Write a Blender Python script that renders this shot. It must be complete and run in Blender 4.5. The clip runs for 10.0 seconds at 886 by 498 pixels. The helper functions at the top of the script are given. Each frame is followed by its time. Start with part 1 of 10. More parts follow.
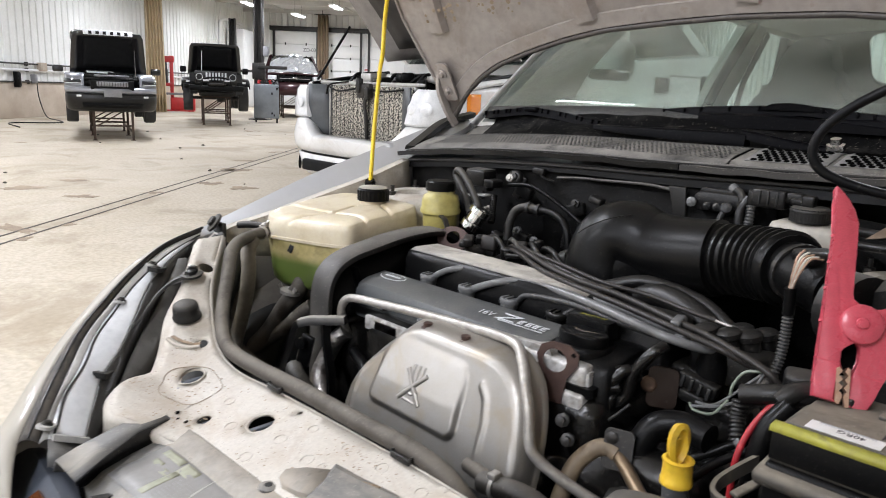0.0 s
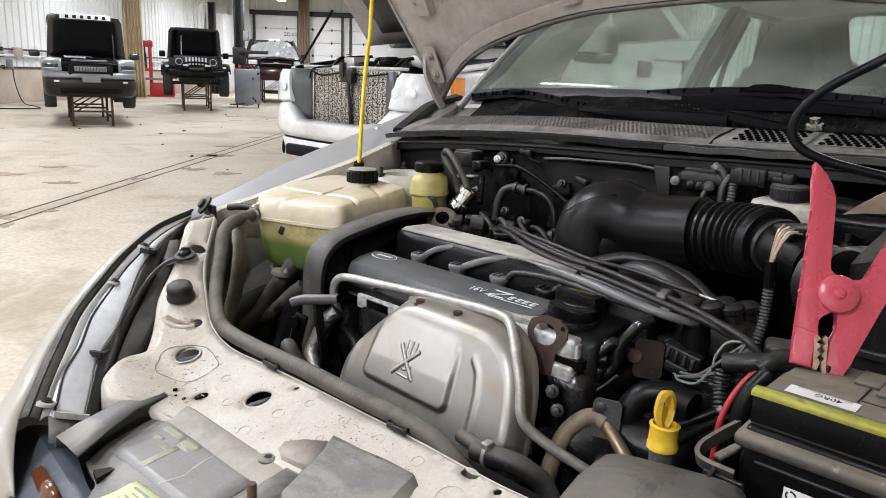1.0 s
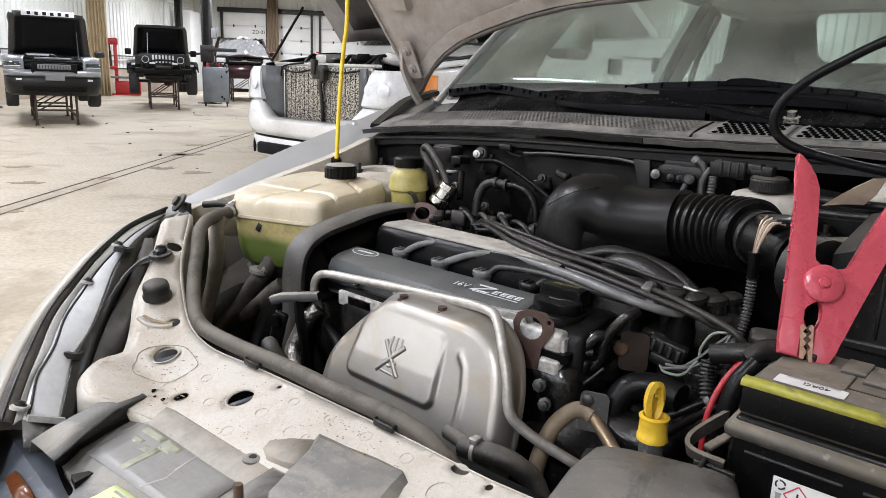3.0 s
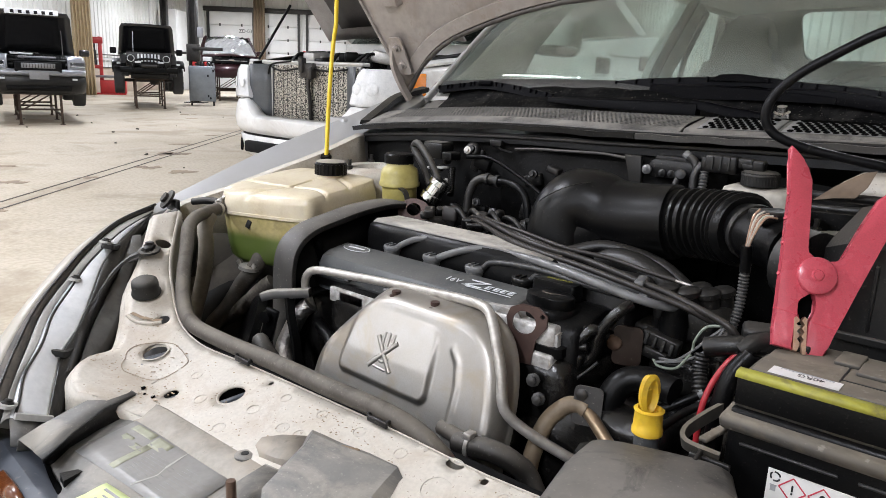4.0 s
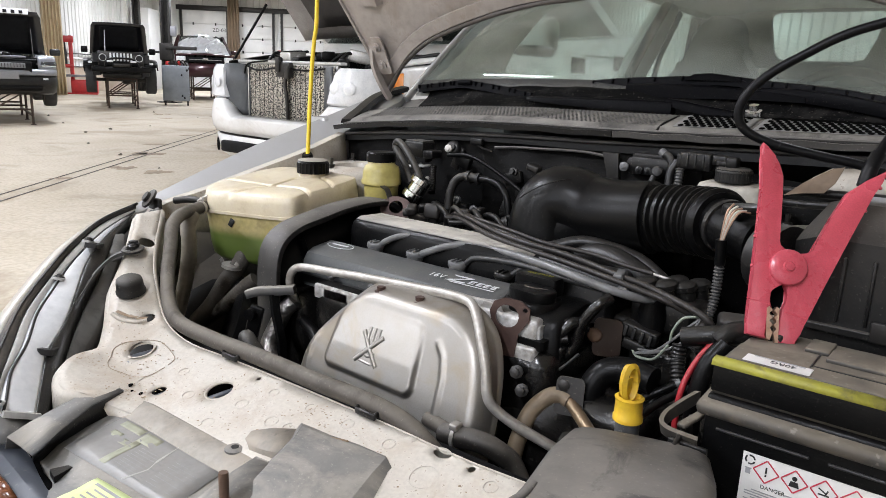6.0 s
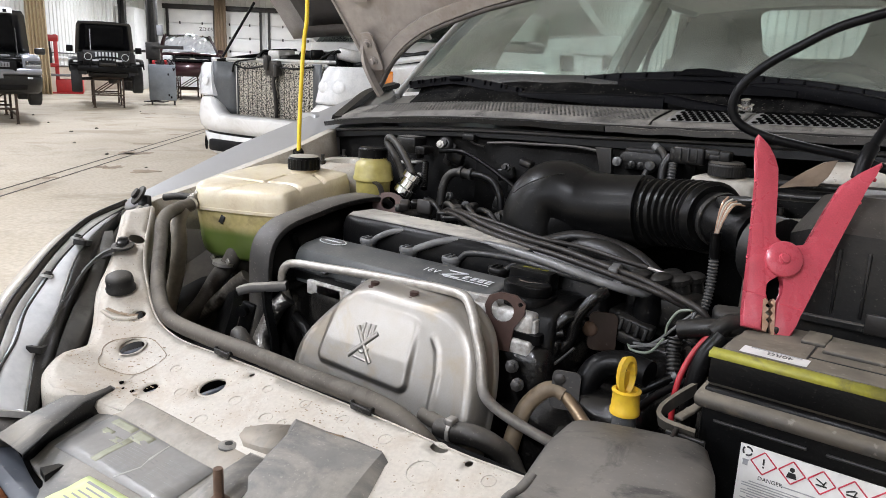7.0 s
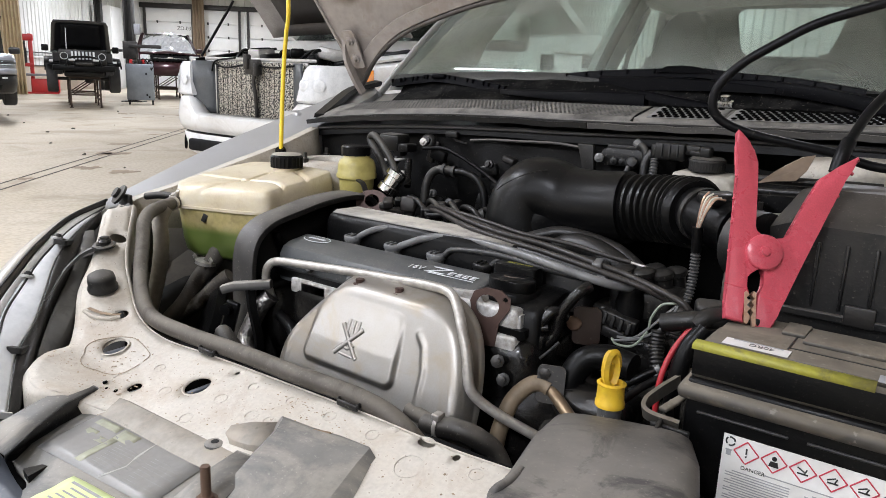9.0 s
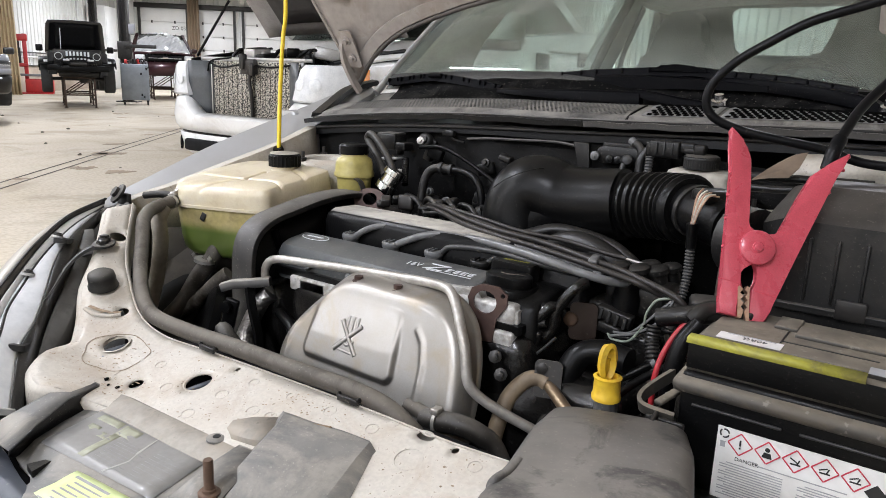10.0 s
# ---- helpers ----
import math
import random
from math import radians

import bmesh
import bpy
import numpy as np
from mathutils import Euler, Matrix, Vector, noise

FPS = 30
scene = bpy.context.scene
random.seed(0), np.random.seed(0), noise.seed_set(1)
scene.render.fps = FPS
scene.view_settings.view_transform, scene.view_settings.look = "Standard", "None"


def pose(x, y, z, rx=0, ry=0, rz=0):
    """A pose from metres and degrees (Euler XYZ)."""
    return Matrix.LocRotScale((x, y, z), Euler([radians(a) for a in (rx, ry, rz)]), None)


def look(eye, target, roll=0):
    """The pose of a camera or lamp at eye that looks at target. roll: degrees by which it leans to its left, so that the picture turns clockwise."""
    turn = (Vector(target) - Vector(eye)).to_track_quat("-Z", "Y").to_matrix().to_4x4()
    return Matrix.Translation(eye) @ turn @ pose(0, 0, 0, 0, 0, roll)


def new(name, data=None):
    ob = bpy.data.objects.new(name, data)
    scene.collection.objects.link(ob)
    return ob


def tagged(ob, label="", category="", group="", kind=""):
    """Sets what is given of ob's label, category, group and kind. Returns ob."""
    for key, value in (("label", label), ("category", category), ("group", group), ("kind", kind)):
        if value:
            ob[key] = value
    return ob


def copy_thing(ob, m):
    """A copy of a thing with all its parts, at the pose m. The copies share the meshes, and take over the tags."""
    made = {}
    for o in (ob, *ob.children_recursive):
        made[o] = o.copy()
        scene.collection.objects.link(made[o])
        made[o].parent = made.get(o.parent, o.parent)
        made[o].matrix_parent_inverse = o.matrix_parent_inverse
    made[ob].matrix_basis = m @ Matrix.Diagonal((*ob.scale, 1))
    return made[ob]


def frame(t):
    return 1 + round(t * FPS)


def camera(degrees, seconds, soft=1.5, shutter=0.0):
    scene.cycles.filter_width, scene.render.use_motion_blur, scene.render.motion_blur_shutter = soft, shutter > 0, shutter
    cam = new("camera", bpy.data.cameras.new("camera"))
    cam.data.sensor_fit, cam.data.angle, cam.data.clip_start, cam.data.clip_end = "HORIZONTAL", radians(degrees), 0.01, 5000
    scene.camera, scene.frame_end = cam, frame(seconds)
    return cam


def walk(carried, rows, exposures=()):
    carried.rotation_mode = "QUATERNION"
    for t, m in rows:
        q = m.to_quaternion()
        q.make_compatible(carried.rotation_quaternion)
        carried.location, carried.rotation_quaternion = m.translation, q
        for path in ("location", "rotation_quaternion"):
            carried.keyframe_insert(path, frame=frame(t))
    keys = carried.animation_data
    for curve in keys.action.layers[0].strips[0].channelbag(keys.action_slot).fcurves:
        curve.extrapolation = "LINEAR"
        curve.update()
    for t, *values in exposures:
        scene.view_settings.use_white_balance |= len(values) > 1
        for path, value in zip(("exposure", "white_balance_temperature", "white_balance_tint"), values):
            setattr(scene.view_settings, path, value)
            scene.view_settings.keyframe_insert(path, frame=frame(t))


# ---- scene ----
cam = camera(62.8, 10.0, soft=0.72, shutter=0.5)
PATH = [
    (0, (0.817, -0.761, 1.151), (-0.558, 0.627, 0.724), 2.4),
    (0.1, (0.811, -0.780, 1.152), (-0.562, 0.607, 0.716), 2.4),
    (0.2, (0.808, -0.797, 1.150), (-0.558, 0.594, 0.706), 2.4),
    (0.3, (0.813, -0.798, 1.147), (-0.553, 0.592, 0.700), 2.3),
    (0.5, (0.823, -0.791, 1.141), (-0.539, 0.602, 0.688), 2.3),
    (1, (0.828, -0.792, 1.144), (-0.507, 0.623, 0.68), 2.3),
    (1.5, (0.826, -0.782, 1.143), (-0.491, 0.65, 0.679), 2.4),
    (2, (0.813, -0.791, 1.139), (-0.487, 0.656, 0.674), 2.4),
    (2.5, (0.81, -0.796, 1.137), (-0.479, 0.661, 0.672), 2.3),
    (4, (0.798, -0.8, 1.125), (-0.454, 0.688, 0.66), 2.3),
    (4.5, (0.799, -0.8, 1.121), (-0.442, 0.699, 0.658), 2.3),
    (5, (0.801, -0.81, 1.124), (-0.427, 0.7, 0.66), 2.3),
    (5.5, (0.808, -0.823, 1.127), (-0.407, 0.696, 0.663), 2.3),
    (7, (0.795, -0.829, 1.114), (-0.384, 0.719, 0.65), 2.3),
    (7.5, (0.794, -0.827, 1.112), (-0.372, 0.73, 0.648), 2.2),
    (8, (0.792, -0.831, 1.109), (-0.364, 0.734, 0.646), 2.2),
    (8.5, (0.794, -0.838, 1.114), (-0.353, 0.733, 0.649), 2.2),
    (9, (0.794, -0.836, 1.11), (-0.344, 0.741, 0.646), 2.2),
    (9.5, (0.8, -0.842, 1.111), (-0.334, 0.739, 0.647), 2.1),
    (10, (0.8, -0.85, 1.109), (-0.329, 0.734, 0.644), 2.1),
]
walk(cam, [(t, look(eye, target, roll)) for t, eye, target, roll in PATH])

# ---------------------------------------------------------------- light
HALL = pose(0, 0, 0, 0, 0, 41.84)          # the hall: local y runs down its length, local x across it
world = bpy.data.worlds.new("world")
scene.world = world
world.use_nodes = True
wn = world.node_tree.nodes
wn["Background"].inputs[0].default_value = (0.75, 0.85, 1.0, 1)
wn["Background"].inputs[1].default_value = 0.02
scene.view_settings.exposure = 0.0
LAMP_WATTS = 161


# ---------------------------------------------------------------- helpers for meshes
def thing(name, m=None, label="", category="", group="", kind=""):
    ob = new(name)
    ob.empty_display_size = 0.1
    ob.matrix_basis = m or Matrix()
    return tagged(ob, label, category, group, kind)


def part(name, bm, material, parent=None, label="", smooth=50, thick=0.0, bevel=0.0, offset=-1.0):
    me = bpy.data.meshes.new(name)
    bmesh.ops.recalc_face_normals(bm, faces=bm.faces[:])
    bm.to_mesh(me)
    bm.free()
    if smooth:
        for p in me.polygons:
            p.use_smooth = True
        me.set_sharp_from_angle(angle=radians(smooth))
    for m in (material if isinstance(material, (list, tuple)) else [material]):
        me.materials.append(m)
    ob = new(name, me)
    if parent is not None:
        ob.parent = parent
    if label:
        ob["label"] = label
    if thick:
        mod = ob.modifiers.new("thickness", "SOLIDIFY")
        mod.thickness, mod.offset = thick, offset
    if bevel:
        mod = ob.modifiers.new("edge", "BEVEL")
        mod.width, mod.segments, mod.limit_method, mod.angle_limit = bevel, 2, "ANGLE", radians(40)
    return ob


def join(*bms):
    """One bmesh out of several."""
    out = bmesh.new()
    for b in bms:
        me = bpy.data.meshes.new("t")
        b.to_mesh(me)
        b.free()
        out.from_mesh(me)
        bpy.data.meshes.remove(me)
    return out


def box(cx, cy, cz, sx, sy, sz, bevel=0.0, rot=None, segs=2, taper=None):
    bm = bmesh.new()
    bmesh.ops.create_cube(bm, size=1)
    for v in bm.verts:
        if taper and v.co.z > 0:
            v.co.x *= taper[0]
            v.co.y *= taper[1]
        v.co = Vector((v.co.x * sx, v.co.y * sy, v.co.z * sz))
    if bevel:
        bmesh.ops.bevel(bm, geom=bm.edges[:], offset=min(bevel, 0.45 * min(sx, sy, sz)), segments=segs, affect="EDGES", profile=0.5)
    m = Matrix.Translation((cx, cy, cz))
    if rot:
        m = m @ pose(0, 0, 0, *rot)
    bm.transform(m)
    return bm


def smooth_path(pts, n=8, closed=False):
    """Catmull-Rom through the points."""
    pts = [Vector(p) for p in pts]
    if len(pts) < 3:
        return pts
    out = []
    k = len(pts)
    for i in range(k if closed else k - 1):
        p1, p2 = pts[i], pts[(i + 1) % k]
        p0 = pts[i - 1] if i > 0 or closed else p1 * 2 - p2
        p3 = pts[(i + 2) % k] if i + 2 < k or closed else p2 * 2 - p1
        for j in range(n):
            t = j / n
            out.append(0.5 * ((2 * p1) + (p2 - p0) * t + (2 * p0 - 5 * p1 + 4 * p2 - p3) * t * t + (3 * p1 - p0 - 3 * p2 + p3) * t ** 3))
    if not closed:
        out.append(pts[-1])
    return out


def sweep(path, ring, scales=None, cap=True, up=None):
    """A ring of (u, v) carried along a path."""
    bm = bmesh.new()
    rows = []
    n = len(path)
    prev = None
    for i, p in enumerate(path):
        d = (path[min(i + 1, n - 1)] - path[max(i - 1, 0)]).normalized()
        if prev is None:
            ref = Vector(up) if up else (Vector((0, 0, 1)) if abs(d.z) < 0.9 else Vector((1, 0, 0)))
            a = d.cross(ref).normalized()
        else:
            a = (prev - d * prev.dot(d)).normalized()
        prev = a
        b = a.cross(d)
        s = scales[i] if scales else 1.0
        rows.append([bm.verts.new(p + a * (u * s) + b * (v * s)) for u, v in ring])
    k = len(ring)
    for r0, r1 in zip(rows, rows[1:]):
        for j in range(k):
            bm.faces.new((r0[j], r0[(j + 1) % k], r1[(j + 1) % k], r1[j]))
    if cap:
        bm.faces.new(rows[0][::-1])
        bm.faces.new(rows[-1])
    return bm


def circle(r, n=12, squash=1.0):
    return [(r * math.cos(2 * math.pi * i / n), r * squash * math.sin(2 * math.pi * i / n)) for i in range(n)]


def tube(pts, r, n=10, steps=7, scales=None, cap=True, squash=1.0):
    path = smooth_path(pts, steps)
    if callable(scales):
        scales = [scales(i / (len(path) - 1)) for i in range(len(path))]
    return sweep(path, circle(r, n, squash), scales, cap)


def lathe(profile, m=None, n=24):
    """Profile of (radius, height) turned round z."""
    bm = bmesh.new()
    rows = [[bm.verts.new((max(r, 1e-4) * math.cos(2 * math.pi * i / n), max(r, 1e-4) * math.sin(2 * math.pi * i / n), z)) for i in range(n)] for r, z in profile]
    for r0, r1 in zip(rows, rows[1:]):
        for j in range(n):
            bm.faces.new((r0[j], r0[(j + 1) % n], r1[(j + 1) % n], r1[j]))
    bm.faces.new(rows[0][::-1])
    bm.faces.new(rows[-1])
    if m is not None:
        bm.transform(m)
    return bm


def gear(r, depth, z0, z1, teeth, m=None):
    """A ribbed cap skirt."""
    bm = bmesh.new()
    ring = []
    for i in range(teeth * 2):
        a = math.pi * i / teeth
        rr = r if i % 2 else r - depth
        ring.append((rr * math.cos(a), rr * math.sin(a)))
    lo = [bm.verts.new((x, y, z0)) for x, y in ring]
    hi = [bm.verts.new((x, y, z1)) for x, y in ring]
    k = len(ring)
    for j in range(k):
        bm.faces.new((lo[j], lo[(j + 1) % k], hi[(j + 1) % k], hi[j]))
    bm.faces.new(hi)
    bm.faces.new(lo[::-1])
    if m is not None:
        bm.transform(m)
    return bm


def prism(outline, z0, z1, m=None, bevel=0.0):
    """A flat outline of (x, y) with height."""
    bm = bmesh.new()
    lo = [bm.verts.new((x, y, z0)) for x, y in outline]
    hi = [bm.verts.new((x, y, z1)) for x, y in outline]
    k = len(outline)
    for j in range(k):
        bm.faces.new((lo[j], lo[(j + 1) % k], hi[(j + 1) % k], hi[j]))
    top = bm.faces.new(hi)
    bot = bm.faces.new(lo[::-1])
    if bevel:
        bmesh.ops.bevel(bm, geom=list(top.edges) + list(bot.edges), offset=bevel, segments=2, affect="EDGES", profile=0.5)
    if m is not None:
        bm.transform(m)
    return bm


def loft(rows, closed=False, cap=False):
    """Quads between rows of points, all rows of one length."""
    bm = bmesh.new()
    vs = [[bm.verts.new(p) for p in row] for row in rows]
    k = len(vs[0])
    for r0, r1 in zip(vs, vs[1:]):
        for j in range(k if closed else k - 1):
            bm.faces.new((r0[j], r0[(j + 1) % k], r1[(j + 1) % k], r1[j]))
    if cap:
        bm.faces.new(vs[0][::-1])
        bm.faces.new(vs[-1])
    return bm


def holed(outline, holes, zf, fine=0.0):
    """A sheet with holes cut through, laid on the heights zf(x, y)."""
    bm = bmesh.new()
    edges = []
    for ring in [outline] + holes:
        vs = [bm.verts.new((x, y, 0)) for x, y in ring]
        for i in range(len(vs)):
            edges.append(bm.edges.new((vs[i], vs[(i + 1) % len(vs)])))
    bmesh.ops.triangle_fill(bm, use_beauty=True, use_dissolve=False, edges=edges)
    for _ in range(5 if fine else 0):
        long = [e for e in bm.edges if e.calc_length() > fine]
        if long:
            bmesh.ops.subdivide_edges(bm, edges=long, cuts=1)
            bmesh.ops.triangulate(bm, faces=[f for f in bm.faces if len(f.verts) > 3])
            bmesh.ops.beautify_fill(bm, faces=bm.faces[:], edges=[e for e in bm.edges if not e.is_boundary])
    for v in bm.verts:
        v.co.z = zf(v.co.x, v.co.y)
    return bm


def holed_plate(outline, holes, thick, m):
    bm = holed(outline, holes, lambda x, y: 0)
    res = bmesh.ops.extrude_face_region(bm, geom=bm.faces[:])
    bmesh.ops.translate(bm, verts=[v for v in res["geom"] if isinstance(v, bmesh.types.BMVert)], vec=(0, 0, thick))
    bm.transform(m)
    return bm


def ellipse(cx, cy, rx, ry=None, n=20, turn=0.0):
    ry = ry or rx
    out = []
    for i in range(n):
        a = 2 * math.pi * i / n
        x, y = rx * math.cos(a), ry * math.sin(a)
        out.append((cx + x * math.cos(turn) - y * math.sin(turn), cy + x * math.sin(turn) + y * math.cos(turn)))
    return out


def rounded(x0, y0, x1, y1, r, n=5):
    out = []
    for cx, cy, a0 in ((x1 - r, y1 - r, 0), (x0 + r, y1 - r, 90), (x0 + r, y0 + r, 180), (x1 - r, y0 + r, 270)):
        for i in range(n + 1):
            a = radians(a0 + 90 * i / n)
            out.append((cx + r * math.cos(a), cy + r * math.sin(a)))
    return out


def writing(text, size, m, material, parent, name="lettering", depth=0.0004, shear=0.0):
    """Raised letters, as a mesh."""
    cu = bpy.data.curves.new(name, "FONT")
    cu.body, cu.size, cu.extrude, cu.align_x, cu.align_y, cu.shear = text, size, depth, "CENTER", "CENTER", shear
    tmp = bpy.data.objects.new(name, cu)
    scene.collection.objects.link(tmp)
    me = bpy.data.meshes.new_from_object(tmp.evaluated_get(bpy.context.evaluated_depsgraph_get()))
    bpy.data.objects.remove(tmp)
    me.transform(m)
    me.materials.append(material)
    ob = new(name, me)
    ob.parent = parent
    return ob


def frame_of(origin, xdir, ydir):
    """A matrix with its x and y along the given directions."""
    x = Vector(xdir).normalized()
    z = x.cross(Vector(ydir)).normalized()
    y = z.cross(x)
    m = Matrix((x, y, z)).transposed().to_4x4()
    m.translation = Vector(origin)
    return m


# ---------------------------------------------------------------- materials
def mat(name, col, rough=0.5, metal=0.0, col2=None, scale=6.0, sharp=0.35, fine=90.0, grain=0.08, bump=0.05, dust=None, dusty=0.0,
        coat=0.0, trans=0.0, emit=None, strength=0.0, alpha=1.0, wave=None, sss=0.0, random=0.0, vary=0.12, spec=0.5, fleck=0.0, grit=(0.30, 0.27, 0.23), stain=None):
    m = bpy.data.materials.new(name)
    m.use_nodes = True
    nt = m.node_tree
    n, l = nt.nodes, nt.links
    bs = n["Principled BSDF"]
    co = n.new("ShaderNodeTexCoord").outputs["Object"]
    big = n.new("ShaderNodeTexNoise")
    big.inputs["Scale"].default_value, big.inputs["Detail"].default_value, big.inputs["Roughness"].default_value = scale, 6, 0.62
    small = n.new("ShaderNodeTexNoise")
    small.inputs["Scale"].default_value, small.inputs["Detail"].default_value = fine, 3
    l.new(co, big.inputs["Vector"])
    l.new(co, small.inputs["Vector"])
    ramp = n.new("ShaderNodeMapRange")
    ramp.inputs["From Min"].default_value, ramp.inputs["From Max"].default_value = 0.5 - sharp / 2, 0.5 + sharp / 2
    l.new(big.outputs["Fac"], ramp.inputs["Value"])
    mix = n.new("ShaderNodeMix")
    mix.data_type = "RGBA"
    c2 = col2 or tuple(c * (1 - vary) for c in col)
    mix.inputs["A"].default_value, mix.inputs["B"].default_value = (*col, 1), (*c2, 1)
    l.new(ramp.outputs["Result"], mix.inputs["Factor"])
    out = mix.outputs["Result"]
    gr = n.new("ShaderNodeMix")
    gr.data_type, gr.blend_type = "RGBA", "OVERLAY"
    gr.inputs["Factor"].default_value = grain * 3
    l.new(out, gr.inputs["A"])
    l.new(small.outputs["Fac"], gr.inputs["B"])
    out = gr.outputs["Result"]
    rsock = None
    if dust:
        geo = n.new("ShaderNodeNewGeometry")
        sep = n.new("ShaderNodeSeparateXYZ")
        l.new(geo.outputs["Normal"], sep.inputs[0])
        up = n.new("ShaderNodeMapRange")
        up.inputs["From Min"].default_value, up.inputs["From Max"].default_value = 0.1, 0.95
        l.new(sep.outputs["Z"], up.inputs["Value"])
        patch = n.new("ShaderNodeMapRange")
        patch.inputs["From Min"].default_value, patch.inputs["From Max"].default_value = 0.3, 0.7
        patch.inputs["To Min"].default_value, patch.inputs["To Max"].default_value = 0.35, 1.0
        l.new(big.outputs["Fac"], patch.inputs["Value"])
        mul = n.new("ShaderNodeMath")
        mul.operation = "MULTIPLY"
        l.new(up.outputs["Result"], mul.inputs[0])
        l.new(patch.outputs["Result"], mul.inputs[1])
        mul2 = n.new("ShaderNodeMath")
        mul2.operation = "MULTIPLY"
        mul2.inputs[1].default_value = dusty
        l.new(mul.outputs[0], mul2.inputs[0])
        dm = n.new("ShaderNodeMix")
        dm.data_type = "RGBA"
        dm.inputs["B"].default_value = (*dust, 1)
        l.new(mul2.outputs[0], dm.inputs["Factor"])
        l.new(out, dm.inputs["A"])
        out = dm.outputs["Result"]
        rm = n.new("ShaderNodeMapRange")
        rm.inputs["To Min"].default_value, rm.inputs["To Max"].default_value = rough, 0.85
        l.new(mul2.outputs[0], rm.inputs["Value"])
        rsock = rm.outputs["Result"]
    else:
        rm = n.new("ShaderNodeMapRange")
        rm.inputs["To Min"].default_value, rm.inputs["To Max"].default_value = max(rough * 0.75, 0.02), min(rough * 1.25, 1)
        l.new(big.outputs["Fac"], rm.inputs["Value"])
        rsock = rm.outputs["Result"]
    if stain:
        # blotches: colour, amount, scale
        sn = n.new("ShaderNodeTexNoise")
        sn.inputs["Scale"].default_value, sn.inputs["Detail"].default_value, sn.inputs["Roughness"].default_value, sn.inputs["Distortion"].default_value = stain[2], 8, 0.68, 0.6
        l.new(co, sn.inputs["Vector"])
        sr = n.new("ShaderNodeMapRange")
        sr.inputs["From Min"].default_value, sr.inputs["From Max"].default_value = 0.50, 0.62
        sr.inputs["To Max"].default_value = stain[1]
        l.new(sn.outputs["Fac"], sr.inputs["Value"])
        sm_ = n.new("ShaderNodeMix")
        sm_.data_type = "RGBA"
        sm_.inputs["B"].default_value = (*stain[0], 1)
        l.new(sr.outputs["Result"], sm_.inputs["Factor"])
        l.new(out, sm_.inputs["A"])
        out = sm_.outputs["Result"]
    if fleck:
        # pale specks of grit
        fl = n.new("ShaderNodeMapRange")
        fl.inputs["From Min"].default_value, fl.inputs["From Max"].default_value = 0.64, 0.72
        fl.inputs["To Max"].default_value = fleck
        l.new(small.outputs["Fac"], fl.inputs["Value"])
        fm = n.new("ShaderNodeMix")
        fm.data_type = "RGBA"
        fm.inputs["B"].default_value = (*grit, 1)
        l.new(fl.outputs["Result"], fm.inputs["Factor"])
        l.new(out, fm.inputs["A"])
        out = fm.outputs["Result"]
    if random:
        info = n.new("ShaderNodeObjectInfo")
        hv = n.new("ShaderNodeHueSaturation")
        mr = n.new("ShaderNodeMapRange")
        mr.inputs["To Min"].default_value, mr.inputs["To Max"].default_value = 1 - random, 1 + random
        l.new(info.outputs["Random"], mr.inputs["Value"])
        l.new(mr.outputs["Result"], hv.inputs["Value"])
        l.new(out, hv.inputs["Color"])
        out = hv.outputs["Color"]
    l.new(out, bs.inputs["Base Color"])
    l.new(rsock, bs.inputs["Roughness"])
    bs.inputs["Metallic"].default_value = metal
    bs.inputs["Specular IOR Level"].default_value = spec
    bs.inputs["Coat Weight"].default_value = coat
    bs.inputs["Coat Roughness"].default_value = 0.06
    bs.inputs["Transmission Weight"].default_value = trans
    bs.inputs["Alpha"].default_value = alpha
    bs.inputs["Subsurface Weight"].default_value = sss
    if sss:
        bs.inputs["Subsurface Radius"].default_value = (0.01, 0.01, 0.006)
        bs.inputs["Subsurface Scale"].default_value = 0.5
    if emit:
        bs.inputs["Emission Color"].default_value = (*emit, 1)
        bs.inputs["Emission Strength"].default_value = strength
    if bump:
        bp = n.new("ShaderNodeBump")
        bp.inputs["Strength"].default_value, bp.inputs["Distance"].default_value = bump, 0.004
        l.new(small.outputs["Fac"], bp.inputs["Height"])
        l.new(bp.outputs["Normal"], bs.inputs["Normal"])
    return m


DUST = (0.27, 0.245, 0.205)
M_FLOOR = mat("concrete", (0.49, 0.44, 0.355), 0.75, col2=(0.41, 0.355, 0.27), scale=0.9, sharp=0.45, fine=30, grain=0.12, bump=0.05, spec=0.3, stain=((0.27, 0.215, 0.15), 0.6, 0.8), fleck=0.3, grit=(0.24, 0.19, 0.14))
M_STAIN = mat("dark_stain", (0.20, 0.15, 0.10), 0.8, col2=(0.34, 0.27, 0.19), scale=3, sharp=0.3)
M_JOINT = mat("joint_filler", (0.10, 0.085, 0.07), 0.9)
M_WALL = mat("white_sheet_wall", (0.80, 0.80, 0.78), 0.55, col2=(0.66, 0.66, 0.63), scale=0.6, fine=20, bump=0.03)
M_WALLDIRT = mat("dirty_wainscot", (0.36, 0.29, 0.22), 0.7, col2=(0.5, 0.43, 0.35), scale=1.2)
M_CEIL = mat("ceiling_sheet", (0.62, 0.61, 0.58), 0.7, col2=(0.5, 0.49, 0.46), scale=0.5)
M_DOORW = mat("door_white", (0.78, 0.78, 0.76), 0.5, col2=(0.68, 0.68, 0.66), scale=1.0)
M_STEEL = mat("dark_steel", (0.022, 0.021, 0.020), 0.42, metal=0.4, col2=(0.04, 0.036, 0.032), scale=14, fleck=0.2)
